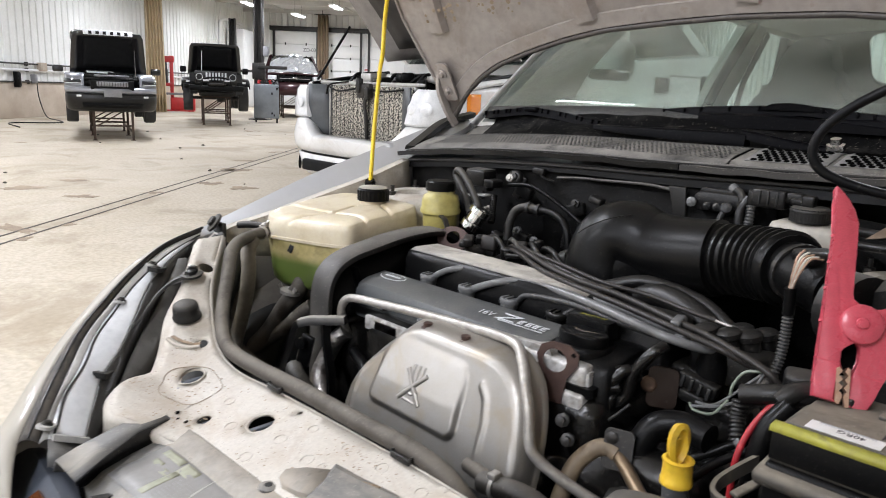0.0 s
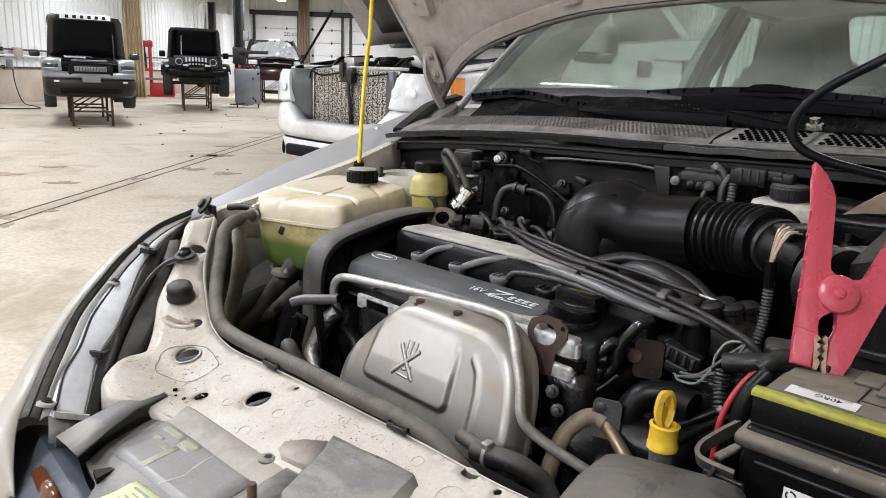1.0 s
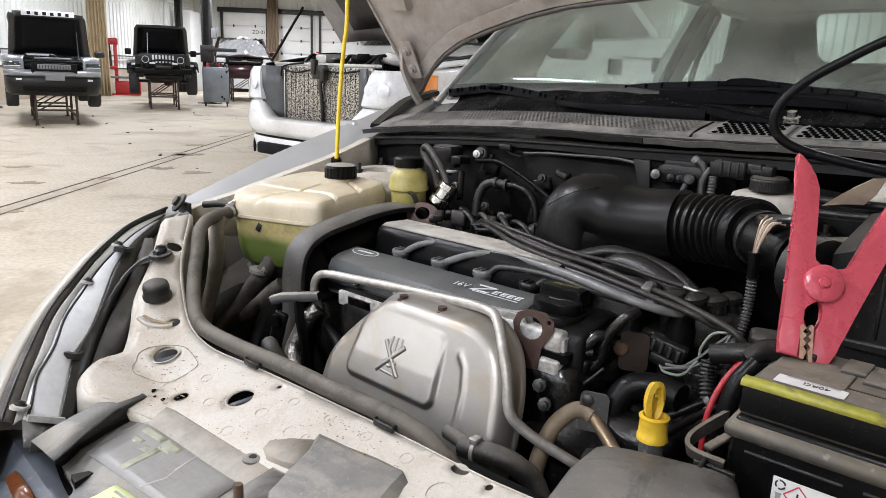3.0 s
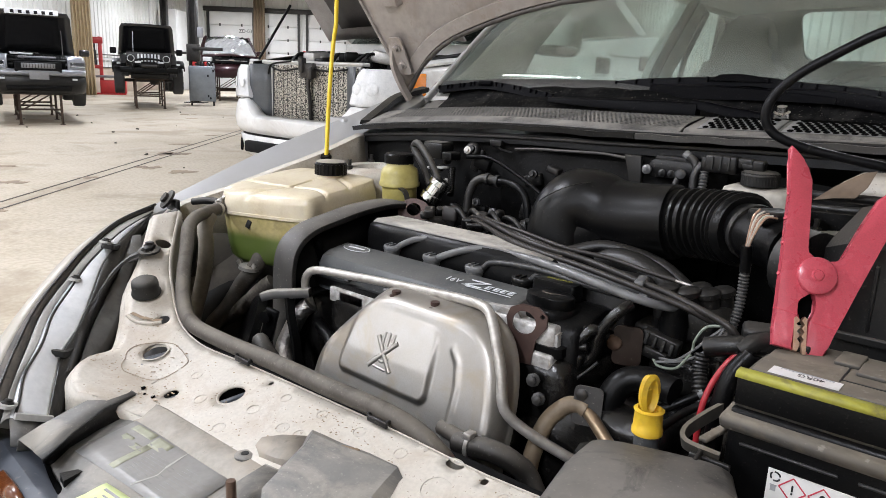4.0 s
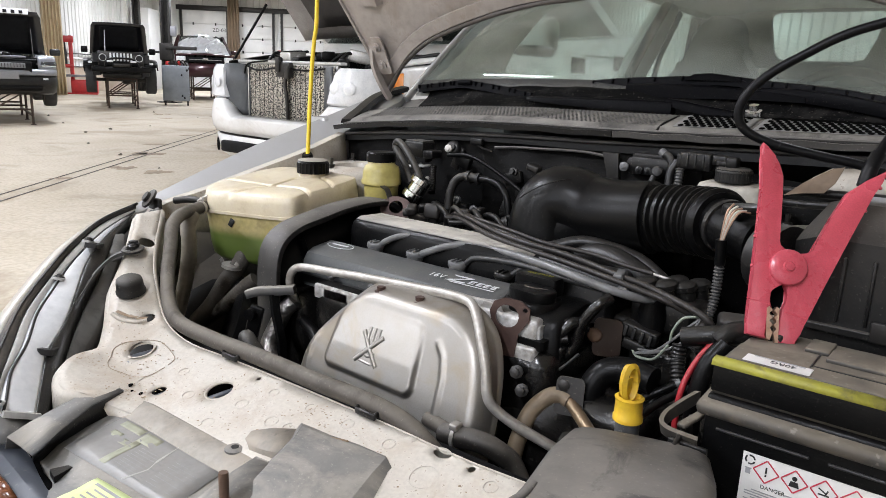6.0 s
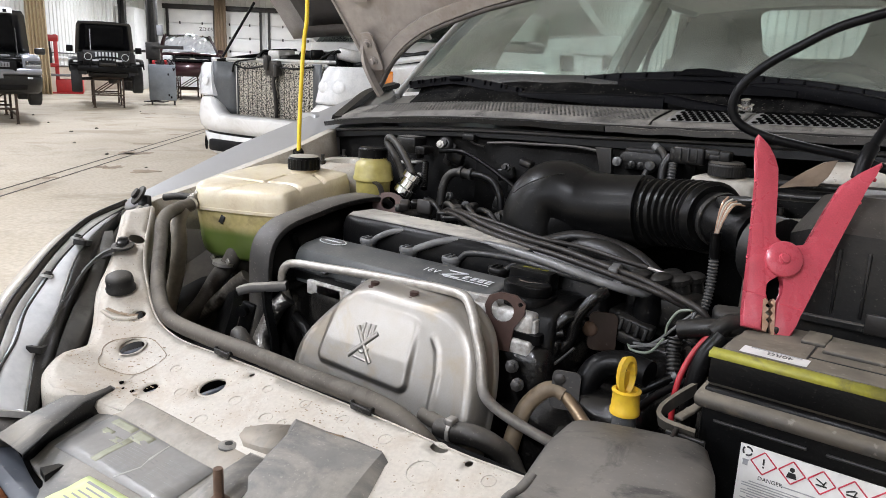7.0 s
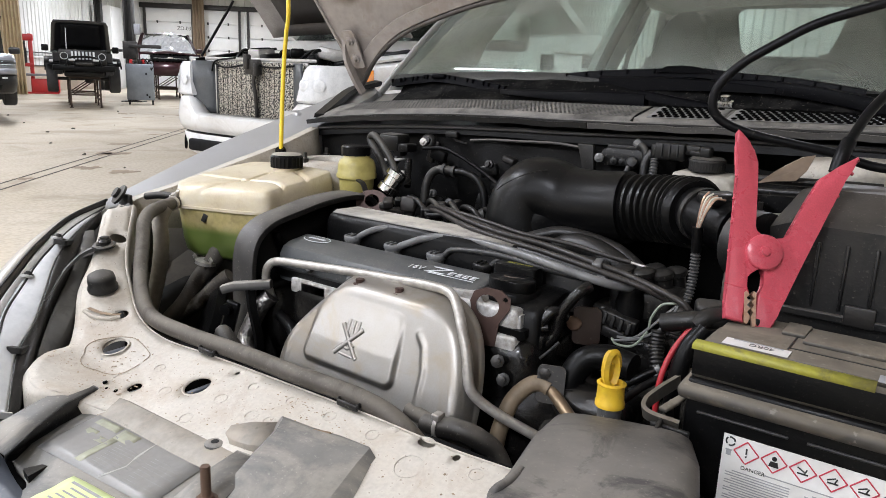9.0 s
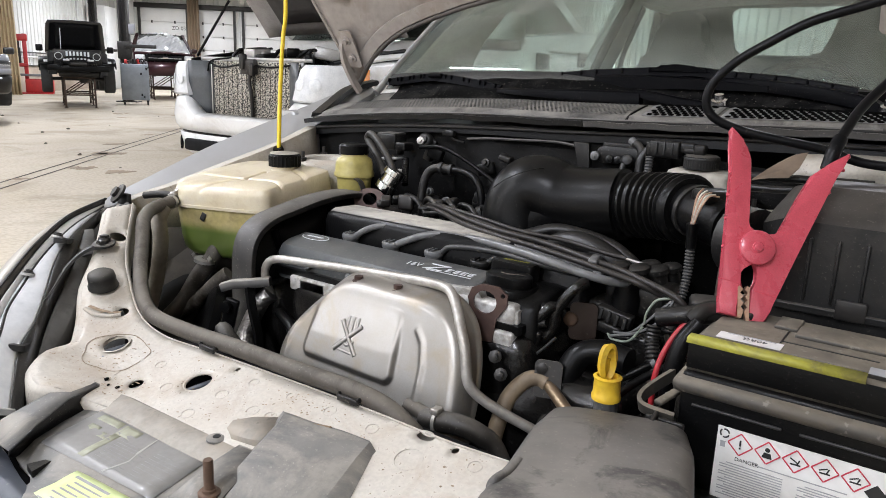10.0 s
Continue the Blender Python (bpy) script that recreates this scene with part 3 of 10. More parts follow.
# ---- white sport utility vehicle beside the hatchback, front trim off, radiator bare
def white_truck():
    t = thing("sport_utility_vehicle", pose(-4.08, 3.0, 0), "white utility vehicle with open hood, grille removed, radiator bare", "car")
    W = 1.98
    body(t, W, 0.36, 4.9, 1.45, 0.42, 1.04, (0.95, 3.75), 0.44, M_PWHITE)
    belt = [(1.48, 1.03), (4.9, 1.03), (4.9, 1.50), (4.62, 1.66), (4.30, 1.635), (1.48, 1.40)]
    part("upper_body", prism(belt, -(W + 0.012) / 2, (W + 0.012) / 2, YZ, 0.02), M_PWHITE, t, "white upper body with a rising belt line")
    for s in (-1, 1):
        for wy in (0.95, 3.75):
            make_wheel(t, s * 0.82, wy, 0.37, 0.25, M_ALU)
    cabin(t, 1.50, 4.25, 2.05, 3.95, 1.405, 2.06, W - 0.06, M_PWHITE, M_GLASSDARK, 0.235)
    # bumper: curved beam with an air slot below
    def rim(d, half, k=48):
        pts = []
        for i in range(k + 1):
            a = (-1 + 2 * i / k) * math.pi / 2
            pts.append((half * math.copysign(abs(math.sin(a)) ** 0.62, a), d + 0.50 * (1 - abs(math.cos(a)) ** 0.62)))
        return pts
    def beam(levels):
        return loft([[(x, y, z if not dip or abs(x) > 0.66 else z - dip * min((0.66 - abs(x)) / 0.16, 1) ** 0.7) for x, y in rim(d, half)] for z, d, half, dip in levels])
    bump = part("bumper", beam(((0.560, 0.02, 1.0, 0), (0.572, -0.02, 1.035, 0), (0.62, -0.045, 1.055, 0), (0.70, -0.055, 1.06, 0.0), (0.78, -0.045, 1.055, 0.07), (0.84, -0.03, 1.045, 0.125), (0.862, -0.005, 1.03, 0.14), (0.866, 0.08, 0.98, 0.14))), M_PWHITE, t, "scuffed white bumper", thick=0.02)
    part("bumper_seam", beam(((0.546, 0.0, 1.02, 0), (0.562, 0.0, 1.02, 0))), M_BLACK, bump, thick=0.02)
    low = part("lower_valance", beam(((0.33, 0.08, 0.95, 0), (0.37, 0.03, 1.0, 0), (0.46, 0.0, 1.025, 0), (0.545, -0.015, 1.035, 0))), M_PWHITE, t, "white lower valance", thick=0.02)
    part("air_slot", box(0.0, -0.012, 0.455, 1.25, 0.06, 0.10, 0.02), M_DARKIN, low)
    for s in (-1, 1):
        part("fog_recess", lathe([(0.062, 0), (0.062, 0.012), (0.05, 0.014)], Matrix.Translation((s * 0.88, 0.125, 0.445)) @ pose(0, 0, 0, 90, 0, 42 * s), 20), M_DARKIN, low)
    # radiator in its frame
    for cx, ww in ((-0.22, 0.50), (0.33, 0.54)):
        rad = part("radiator", box(cx, 0.20, 0.93, ww, 0.05, 0.46, 0.006), M_FIN, t, "dirty bare radiator core")
        fins = [box(cx - ww / 2 + 0.012 + k * 0.06, 0.173, 0.93, 0.004, 0.008, 0.46) for k in range(int(ww / 0.06))]
        tagged(part("fin", join(*fins), M_FIN, rad), kind="stuff")
    part("radiator_core_side", box(-0.49, 0.185, 0.93, 0.02, 0.04, 0.44, 0.004), M_ALU, t)
    for s in (-1, 1):
        part("radiator_side", loft([[(s * 0.47, 0.19, z0), (s * 0.56, 0.14, z0), (s * 0.64, 0.10, z0), (s * 0.68, 0.08, z0)] for z0 in (0.72, 0.78, 1.0, 1.16)]), M_SIDEGREY, t, "dark grey side panel", thick=0.012)
    part("radiator_top_beam", join(box(0.0, 0.22, 1.18, 1.30, 0.08, 0.03, 0.008), box(0, 0.19, 1.145, 1.25, 0.02, 0.04, 0.006)), M_ALU, t)
    part("latch_post", tube([(0.06, 0.15, 0.72), (0.07, 0.13, 0.9), (0.05, 0.13, 1.02), (0.10, 0.14, 1.15)], 0.016, 8), M_STEEL, t, "dark latch post")
    part("latch", join(box(0.05, 0.13, 1.12, 0.16, 0.05, 0.12, 0.012), box(0.0, 0.11, 1.16, 0.05, 0.05, 0.12, 0.01), box(0.11, 0.11, 1.10, 0.04, 0.04, 0.1, 0.01)), M_STEEL, t)
    part("hose", join(tube([(-0.5, 0.15, 1.15), (-0.3, 0.13, 1.11), (0.0, 0.14, 1.14), (0.3, 0.13, 1.12), (0.58, 0.17, 1.15)], 0.008, 8), tube([(-0.50, 0.14, 1.08), (-0.42, 0.12, 1.16), (-0.2, 0.15, 1.19)], 0.008, 8)), M_BLACK, t)
    for s in (-1, 1):
        # lamps: tall rounded blocks at the corners
        def lamp_row(z, ins, cut):
            return [(s * x, y + ins, z) for x, y in ((0.63 + cut, 0.26), (0.65 + cut, 0.04), (0.76 + cut * 0.5, 0.02), (0.88, 0.06), (0.96, 0.14), (1.005, 0.26), (1.01, 0.42), (0.93, 0.46))]
        lamp = part("headlamp", loft([lamp_row(0.868, 0.02, 0.0), lamp_row(0.885, 0.0, 0.0), lamp_row(1.0, 0.01, 0.03), lamp_row(1.11, 0.03, 0.06), lamp_row(1.15, 0.06, 0.08)], closed=True, cap=True), M_HAZELENS, t, "hazy clear headlamp", smooth=50)
        for cx, rr in ((0.74, 0.045), (0.87, 0.05)):
            part("reflector", lathe([(rr, 0), (rr * 0.85, 0.004), (0.02, 0.006)], Matrix.Translation((s * cx, 0.03 if cx < 0.8 else 0.065, 1.0)) @ pose(0, 0, 0, 86, 0, s * (4 if cx < 0.8 else 28)), 20), M_LENS, lamp)
        part("marker_lamp", loft([[(s * 1.012, 0.36, z), (s * 1.02, 0.40, z), (s * 1.02, 0.50, z), (s * 1.008, 0.52, z)] for z in (0.96, 0.99, 1.10, 1.13)]), M_ORANGE, t, "amber side marker lamp", thick=0.01)
    for s in (-1, 1):
        part("wing_top", tube([(s * 0.97, 0.30, 1.155), (s * 0.95, 0.7, 1.22), (s * 0.92, 1.45, 1.29)], 0.05, 8, squash=0.5), M_PWHITE, t)
        part("wing_edge", tube([(s * 0.86, 0.25, 1.165), (s * 0.85, 0.7, 1.235), (s * 0.84, 1.15, 1.30)], 0.018, 8), M_BLACK, t)
    for s in (-1, 1):
        part("wing_fill", box(s * 0.925, 0.98, 1.10, 0.15, 1.10, 0.22, 0.03, rot=(5, 0, 0)), M_PWHITE, t)
    rng = random.Random(77)
    for k in range(34):
        part("engine_fitting", box(rng.uniform(-0.7, 0.7), rng.uniform(0.3, 1.1), 1.15 + rng.uniform(0, 0.10), rng.uniform(0.05, 0.25), rng.uniform(0.05, 0.2), rng.uniform(0.03, 0.12), 0.015, rot=(0, rng.uniform(-10, 10), rng.uniform(0, 90))), rng.choice((M_BLACK, M_BLACK, M_STEEL, M_ALU)), t)
    for k in range(9):
        x, y = rng.uniform(-0.7, 0.6), rng.uniform(0.3, 1.0)
        part("engine_hose", tube([(x, y, 1.16), (x + rng.uniform(-0.2, 0.2), y + 0.1, 1.27), (x + rng.uniform(-0.3, 0.3), y + 0.25, 1.16)], 0.014, 7), M_BLACK, t)
    part("cowl", box(0, 1.30, 1.24, 1.7, 0.18, 0.12, 0.03), M_BLACK, t)
    open_hood(t, 1.74, 1.16, 1.42, 1.20, radians(42), M_RIMGREY, M_UNDERGREY, 0.05)
    part("hood_strut", tube([(-0.86, 0.30, 1.2), (-0.80, 0.62, 1.70)], 0.012, 6), M_BLACK, t, "thin black gas strut")
    for s in (-1, 1):
        for y, ly, z in ((3.30, 0.27, 1.29), (4.33, 0.34, 1.34)):
            part("door_pad", box(s * 1.005, y, z, 0.04, ly, 0.165, 0.015), M_BLACK, t, "black plastic pad on the door")
        part("pad_strip", box(s * 0.995, 3.82, 1.40, 0.02, 0.72, 0.018, 0.004), M_SIDEGREY, t)
        part("door_mirror", box(s * 1.08, 1.95, 1.42, 0.18, 0.10, 0.15, 0.03), M_BLACK, t, "black door mirror")
        part("door_handle", box(s * 1.0, 2.9, 0.95, 0.03, 0.2, 0.04, 0.01), M_PWHITE, t)
    part("door_seam", join(*[box(s * 0.992, y, 0.74, 0.006, 0.012, 0.58) for s in (-1, 1) for y in (1.62, 2.75, 3.75)]), M_BLACK, t)


M_SIDEGREY = mat("dark_grey_panel", (0.055, 0.06, 0.065), 0.45, scale=6, col2=(0.08, 0.085, 0.09))
M_UNDERGREY = mat("dark_hood_underside", (0.055, 0.05, 0.046), 0.6, col2=(0.035, 0.03, 0.028), scale=3)
M_RIMGREY = mat("grey_hood_rim", (0.34, 0.32, 0.30), 0.5, col2=(0.25, 0.23, 0.22), scale=5)
M_HAZELENS = mat("hazy_lens", (0.78, 0.785, 0.79), 0.22, coat=0.5, scale=14, col2=(0.55, 0.565, 0.58), sharp=0.6, bump=0)
white_truck()

# ---------------------------------------------------------------- vehicles on trestles further down the hall
M_TRESTLE = mat("rusty_trestle_steel", (0.040, 0.027, 0.020), 0.65, metal=0.3, col2=(0.075, 0.046, 0.03), scale=14)


def trestle(m, w, l, h, label):
    t = thing("steel_trestle", m, label, "trestle", "steel trestles under cars")
    for y in (0.0, l * 0.5, l):
        for s in (-1, 1):
            part("leg", box(s * w / 2, y, h / 2, 0.05, 0.05, h, 0.006), M_TRESTLE, t)
            part("foot", box(s * w / 2, y, 0.006, 0.10, 0.10, 0.012), M_TRESTLE, t)
        for z in (0.42 * h, h - 0.03):
            part("cross_rail", box(0, y, z, w, 0.04, 0.04, 0.004), M_TRESTLE, t)
        a = math.degrees(math.atan2(0.5 * h, w * 0.8))
        part("brace", box(0, y - 0.03, 0.68 * h, math.hypot(w * 0.8, 0.5 * h), 0.02, 0.03, 0.003, rot=(0, -a, 0)), M_TRESTLE, t)
    for s in (-1, 1):
        for z in (0.25 * h, h - 0.03):
            part("side_rail", box(s * w / 2, l / 2, z, 0.04, l, 0.04, 0.004), M_TRESTLE, t)
    return t


def raised_wheels(t, x, ys, r, w):
    for y in ys:
        for s in (-1, 1):
            make_wheel(t, s * x, y, r, w, M_ALU)


M_LAMPDARK = mat("smoked_lens", (0.02, 0.022, 0.026), 0.12, coat=0.6, bump=0)


def grey_suv():
    m = pose(-12.79, 4.41, 0.30, 0, 0, 72) @ Matrix.Scale(0.83, 4)
    t = thing("crossover_car", m, "blue-grey crossover with raised hood, standing on steel trestles", "car")
    W = 1.84
    body(t, W - 0.02, 0.55, 4.5, 1.25, 0.34, 1.06, (0.95, 3.65), 0.42, M_PGREY)
    raised_wheels(t, 0.80, (0.95, 3.65), 0.36, 0.24)
    cabin(t, 1.30, 4.4, 1.95, 4.1, 1.06, 1.66, W - 0.34, M_PGREY, M_GLASSDARK)
    def rim(d, half, k=40):
        pts = []
        for i in range(k + 1):
            a = (-1 + 2 * i / k) * math.pi / 2
            pts.append((half * math.copysign(abs(math.sin(a)) ** 0.66, a), d + 0.55 * (1 - abs(math.cos(a)) ** 0.66)))
        return pts
    def wrap(levels, keep=lambda x: True):
        ids = [i for i, (x, y) in enumerate(rim(0, 0.92)) if keep(x)]
        return loft([[(*rim(d, half)[i], z) for i in ids] for z, d, half in levels])
    part("lower_bumper", wrap(((0.27, 0.10, 0.84), (0.32, 0.03, 0.90), (0.48, -0.03, 0.925), (0.62, -0.04, 0.925), (0.66, 0.0, 0.92))), M_BLACKD, t, "black plastic lower bumper", thick=0.03)
    part("bumper", wrap(((0.655, -0.02, 0.92), (0.70, -0.05, 0.93), (0.76, -0.04, 0.93), (0.80, 0.02, 0.925))), M_PGREY, t, "blue-grey bumper skin", thick=0.02)
    for s in (-1, 1):
        part("front_wing", wrap(((0.79, 0.03, 0.925), (0.84, 0.05, 0.93), (0.98, 0.10, 0.93), (1.05, 0.17, 0.92), (1.08, 0.24, 0.88)), lambda x, s=s: s * x > 0.52), M_PGREY, t, "blue-grey front wing", thick=0.02)
        part("lamp_recess", wrap(((0.85, 0.03, 0.935), (0.90, 0.04, 0.938), (0.95, 0.06, 0.936)), lambda x, s=s: 0.55 < s * x < 0.925), M_LAMPDARK, t, "slim dark headlamp", thick=0.02)
        part("lamp_strip", wrap(((0.853, 0.022, 0.942), (0.868, 0.024, 0.942)), lambda x, s=s: 0.57 < s * x < 0.90), M_LENS, t, thick=0.01)
    part("mesh_opening", wrap(((0.36, 0.02, 0.90), (0.46, -0.045, 0.93)), lambda x: abs(x) < 0.60), M_DARKIN, t, thick=0.01)
    part("slam_panel", box(0, 0.22, 0.96, 1.15, 0.10, 0.06, 0.02), M_BLACK, t)
    part("grille_gap", box(0, 0.03, 0.82, 0.86, 0.12, 0.24, 0.02), M_DARKIN, t)
    cr = part("crash_bar", box(0.0, -0.03, 0.86, 0.62, 0.04, 0.10, 0.012), M_PLATE, t, "bare grey crash bar")
    part("bar_fin", join(*[box(-0.27 + 0.054 * i, -0.05, 0.86, 0.012, 0.012, 0.08) for i in range(11)]), M_STEEL, cr)
    part("number_plate", box(0.0, -0.075, 0.66, 0.36, 0.015, 0.15, 0.006), M_PLATE, t, "dark blank plate")
    for s in (-1, 1):
        part("fog_lamp", box(s * 0.66, -0.02, 0.60, 0.10, 0.03, 0.04, 0.01), M_LENS, t)
        part("door_mirror", box(s * 1.04, 1.62, 1.16, 0.22, 0.12, 0.15, 0.04), M_PBLACK, t)
    h = open_hood(t, 1.60, 1.22, 1.10, 0.95, radians(66), M_PBLACK, M_DARKIN, 0.04)
    part("hood_badge_panel", box(0.0, 0.742, 1.955, 1.0, 0.02, 0.12, 0.01, rot=(-24, 0, 0)), M_LENS, h, "bright slatted grille strip")
    part("strip_slat", join(*[box(-0.36 + 0.145 * i, 0.728, 1.95, 0.07, 0.012, 0.075, 0.01, rot=(-24, 0, 0)) for i in range(6)]), M_DARKIN, h)
    part("roof_box", box(-0.1, 2.6, 1.92, 1.3, 1.6, 0.26, 0.10), M_PBLACK, t, "black roof box")
    part("hood_prop", tube([(0.5, 0.4, 1.02), (0.52, 0.75, 1.6)], 0.01, 6), M_STEEL, t)
    part("plastic_cover", box(-0.2, 0.95, 1.11, 0.55, 0.25, 0.03, 0.012, rot=(8, 0, 6)), M_LENS, t, "pale plastic sheet in the bay")
    part("engine_cover", box(0.02, 0.62, 1.03, 0.7, 0.36, 0.05, 0.02), M_PLATE, t)
    trestle(m @ pose(0, 0.30, -0.30 / 0.83), 0.78, 3.1, 0.76, "rusty steel trestle under the blue-grey crossover")


grey_suv()


def black_jeep():
    m = pose(-16.97, 8.63, 0.36, 0, 0, 64) @ Matrix.Scale(0.88, 4)
    t = thing("off_road_car", m, "black off-road car with raised hood, standing on steel trestles", "car")
    W = 1.50
    body(t, W, 0.35, 4.0, 1.45, 0.50, 1.10, (0.85, 3.35), 0.45, M_PBLACK)
    raised_wheels(t, 0.80, (0.85, 3.35), 0.39, 0.28)
    cabin(t, 1.50, 3.9, 1.72, 3.85, 1.10, 1.75, W, M_PBLACK, M_GLASSDARK)
    g = part("grille", box(0, 0.30, 0.98, 1.20, 0.06, 0.40, 0.05), M_PBLACK, t, "black upright grille")
    for i in range(7):
        part("grille_slot", box(-0.27 + 0.09 * i, 0.262, 1.02, 0.05, 0.02, 0.22, 0.008), M_LENS, g, "bright grille slot")
    for s in (-1, 1):
        lamp = part("headlamp", lathe([(0.105, 0), (0.105, 0.04), (0.095, 0.05), (0.06, 0.035), (0.01, 0.03)], Matrix.Translation((s * 0.475, 0.275, 1.0)) @ pose(0, 0, 0, 90, 0, 0), 22), M_LENS, t, "round headlamp")
        part("lamp_ring", lathe([(0.105, 0), (0.12, 0), (0.12, 0.045), (0.105, 0.045)], Matrix.Translation((s * 0.475, 0.275, 1.0)) @ pose(0, 0, 0, 90, 0, 0), 22), M_PBLACK, lamp)
        part("flared_wing", loft([[(s * 0.60, y, z), (s * 0.97, y, z - 0.03), (s * 0.98, y, z - 0.12)] for y, z in ((0.28, 0.80), (0.42, 0.93), (0.85, 1.0), (1.30, 0.92), (1.45, 0.70))]), M_BLACK, t, "black flared wing", thick=0.04)
        part("turn_lamp", box(s * 0.80, 0.34, 0.86, 0.10, 0.03, 0.06, 0.01), M_LENS, t)
        part("door_mirror", box(s * 0.93, 1.62, 1.22, 0.18, 0.10, 0.18, 0.03), M_BLACK, t)
    part("winch_bumper", join(box(0, 0.05, 0.68, 1.55, 0.20, 0.16, 0.03), box(0, 0.0, 0.80, 0.5, 0.2, 0.14, 0.03)), M_BLACK, t, "black steel winch bumper")
    part("winch", lathe([(0.06, -0.2), (0.06, 0.2)], Matrix.Translation((0, -0.06, 0.80)) @ pose(0, 0, 0, 0, 90, 0), 16), M_STEEL, t)
    part("light_bar", join(box(-0.30, -0.08, 0.90, 0.16, 0.05, 0.05, 0.01), box(0.30, -0.08, 0.90, 0.16, 0.05, 0.05, 0.01)), M_LENS, t)
    part("under_guard", box(0, 0.30, 0.56, 1.0, 0.30, 0.14, 0.03, rot=(25, 0, 0)), M_BLACKD, t)
    part("bull_bar", tube([(-0.45, -0.05, 0.72), (-0.36, -0.06, 0.92), (-0.2, -0.06, 0.98), (0.2, -0.06, 0.98), (0.36, -0.06, 0.92), (0.45, -0.05, 0.72)], 0.028, 8), M_BLACK, t)
    part("axle", join(tube([(-0.8, 0.85, 0.38), (0.8, 0.85, 0.38)], 0.045, 8), box(0.15, 0.85, 0.38, 0.26, 0.22, 0.24, 0.06)), M_STEEL, t)
    h = open_hood(t, 1.58, 1.45, 1.15, 1.0, radians(55), M_PBLACK, M_DARKIN, 0.03)
    part("hood_prop", tube([(-0.4, 0.5, 1.1), (-0.38, 0.75, 1.75)], 0.012, 6), M_LENS, t)
    trestle(m @ pose(0, 0.30, -0.36 / 0.88), 0.76, 2.9, 0.86, "rusty steel trestle under the black off-road car")


black_jeep()


def maroon_suv():
    m = pose(-20.5, 13.35, 0.48, 0, 0, 60)
    t = thing("covered_car", m, "maroon car on trestles with clear film over its windshield", "car")
    W = 1.88
    body(t, W, 0.2, 4.6, 1.2, 0.34, 1.0, (0.95, 3.7), 0.42, M_PMAROON)
    raised_wheels(t, 0.82, (0.95, 3.7), 0.36, 0.24)
    cabin(t, 1.15, 4.4, 1.9, 4.2, 1.02, 1.66, W - 0.08, M_PMAROON, M_GLASSDARK)
    part("hood", loft([[(-0.80, 0.2, 0.98), (0, 0.12, 1.02), (0.80, 0.2, 0.98)], [(-0.84, 0.7, 1.03), (0, 0.65, 1.08), (0.84, 0.7, 1.03)], [(-0.86, 1.2, 1.06), (0, 1.12, 1.11), (0.86, 1.2, 1.06)]]), M_PMAROON, t, "maroon hood", thick=0.03)
    part("bumper", loft([[(0.93 * math.sin(a), 0.45 * (1 - math.cos(a)) - 0.02, z) for a in [(-1 + i / 6) * math.pi / 2 for i in range(13)]] for z in (0.30, 0.5, 0.72)]), M_PMAROON, t, thick=0.03)
    part("grille", box(0, 0.05, 0.84, 1.15, 0.05, 0.17, 0.03), M_DARKIN, t)
    part("grille_bar", join(box(0, 0.02, 0.84, 1.0, 0.02, 0.025), box(0, 0.015, 0.86, 0.16, 0.02, 0.06, 0.01)), M_CHROME, t)
    for s in (-1, 1):
        part("headlamp", box(s * 0.74, 0.16, 0.86, 0.30, 0.12, 0.15, 0.03, rot=(0, 0, s * 25)), M_LENS, t)
        part("door_mirror", box(s * 1.04, 1.5, 1.12, 0.2, 0.12, 0.15, 0.04), M_PMAROON, t)
    rng = random.Random(8)
    rows = []
    for i in range(15):
        f = i / 14
        rows.append([((-0.88 + 1.76 * j / 18) * (1 - 0.34 * f), 1.02 + 1.15 * f + rng.uniform(-0.02, 0.02), 1.06 + 0.64 * math.sin(f * math.pi / 2) - 0.10 * (j / 9 - 1) ** 2 + rng.uniform(-0.03, 0.03)) for j in range(19)])
    part("plastic_film", loft(rows), M_FOIL, t, "crumpled clear plastic film", thick=0.004, smooth=0)
    trestle(m @ pose(0, 0.5, -0.48), 0.75, 2.8, 0.81, "rusty steel trestle under the maroon car")


maroon_suv()


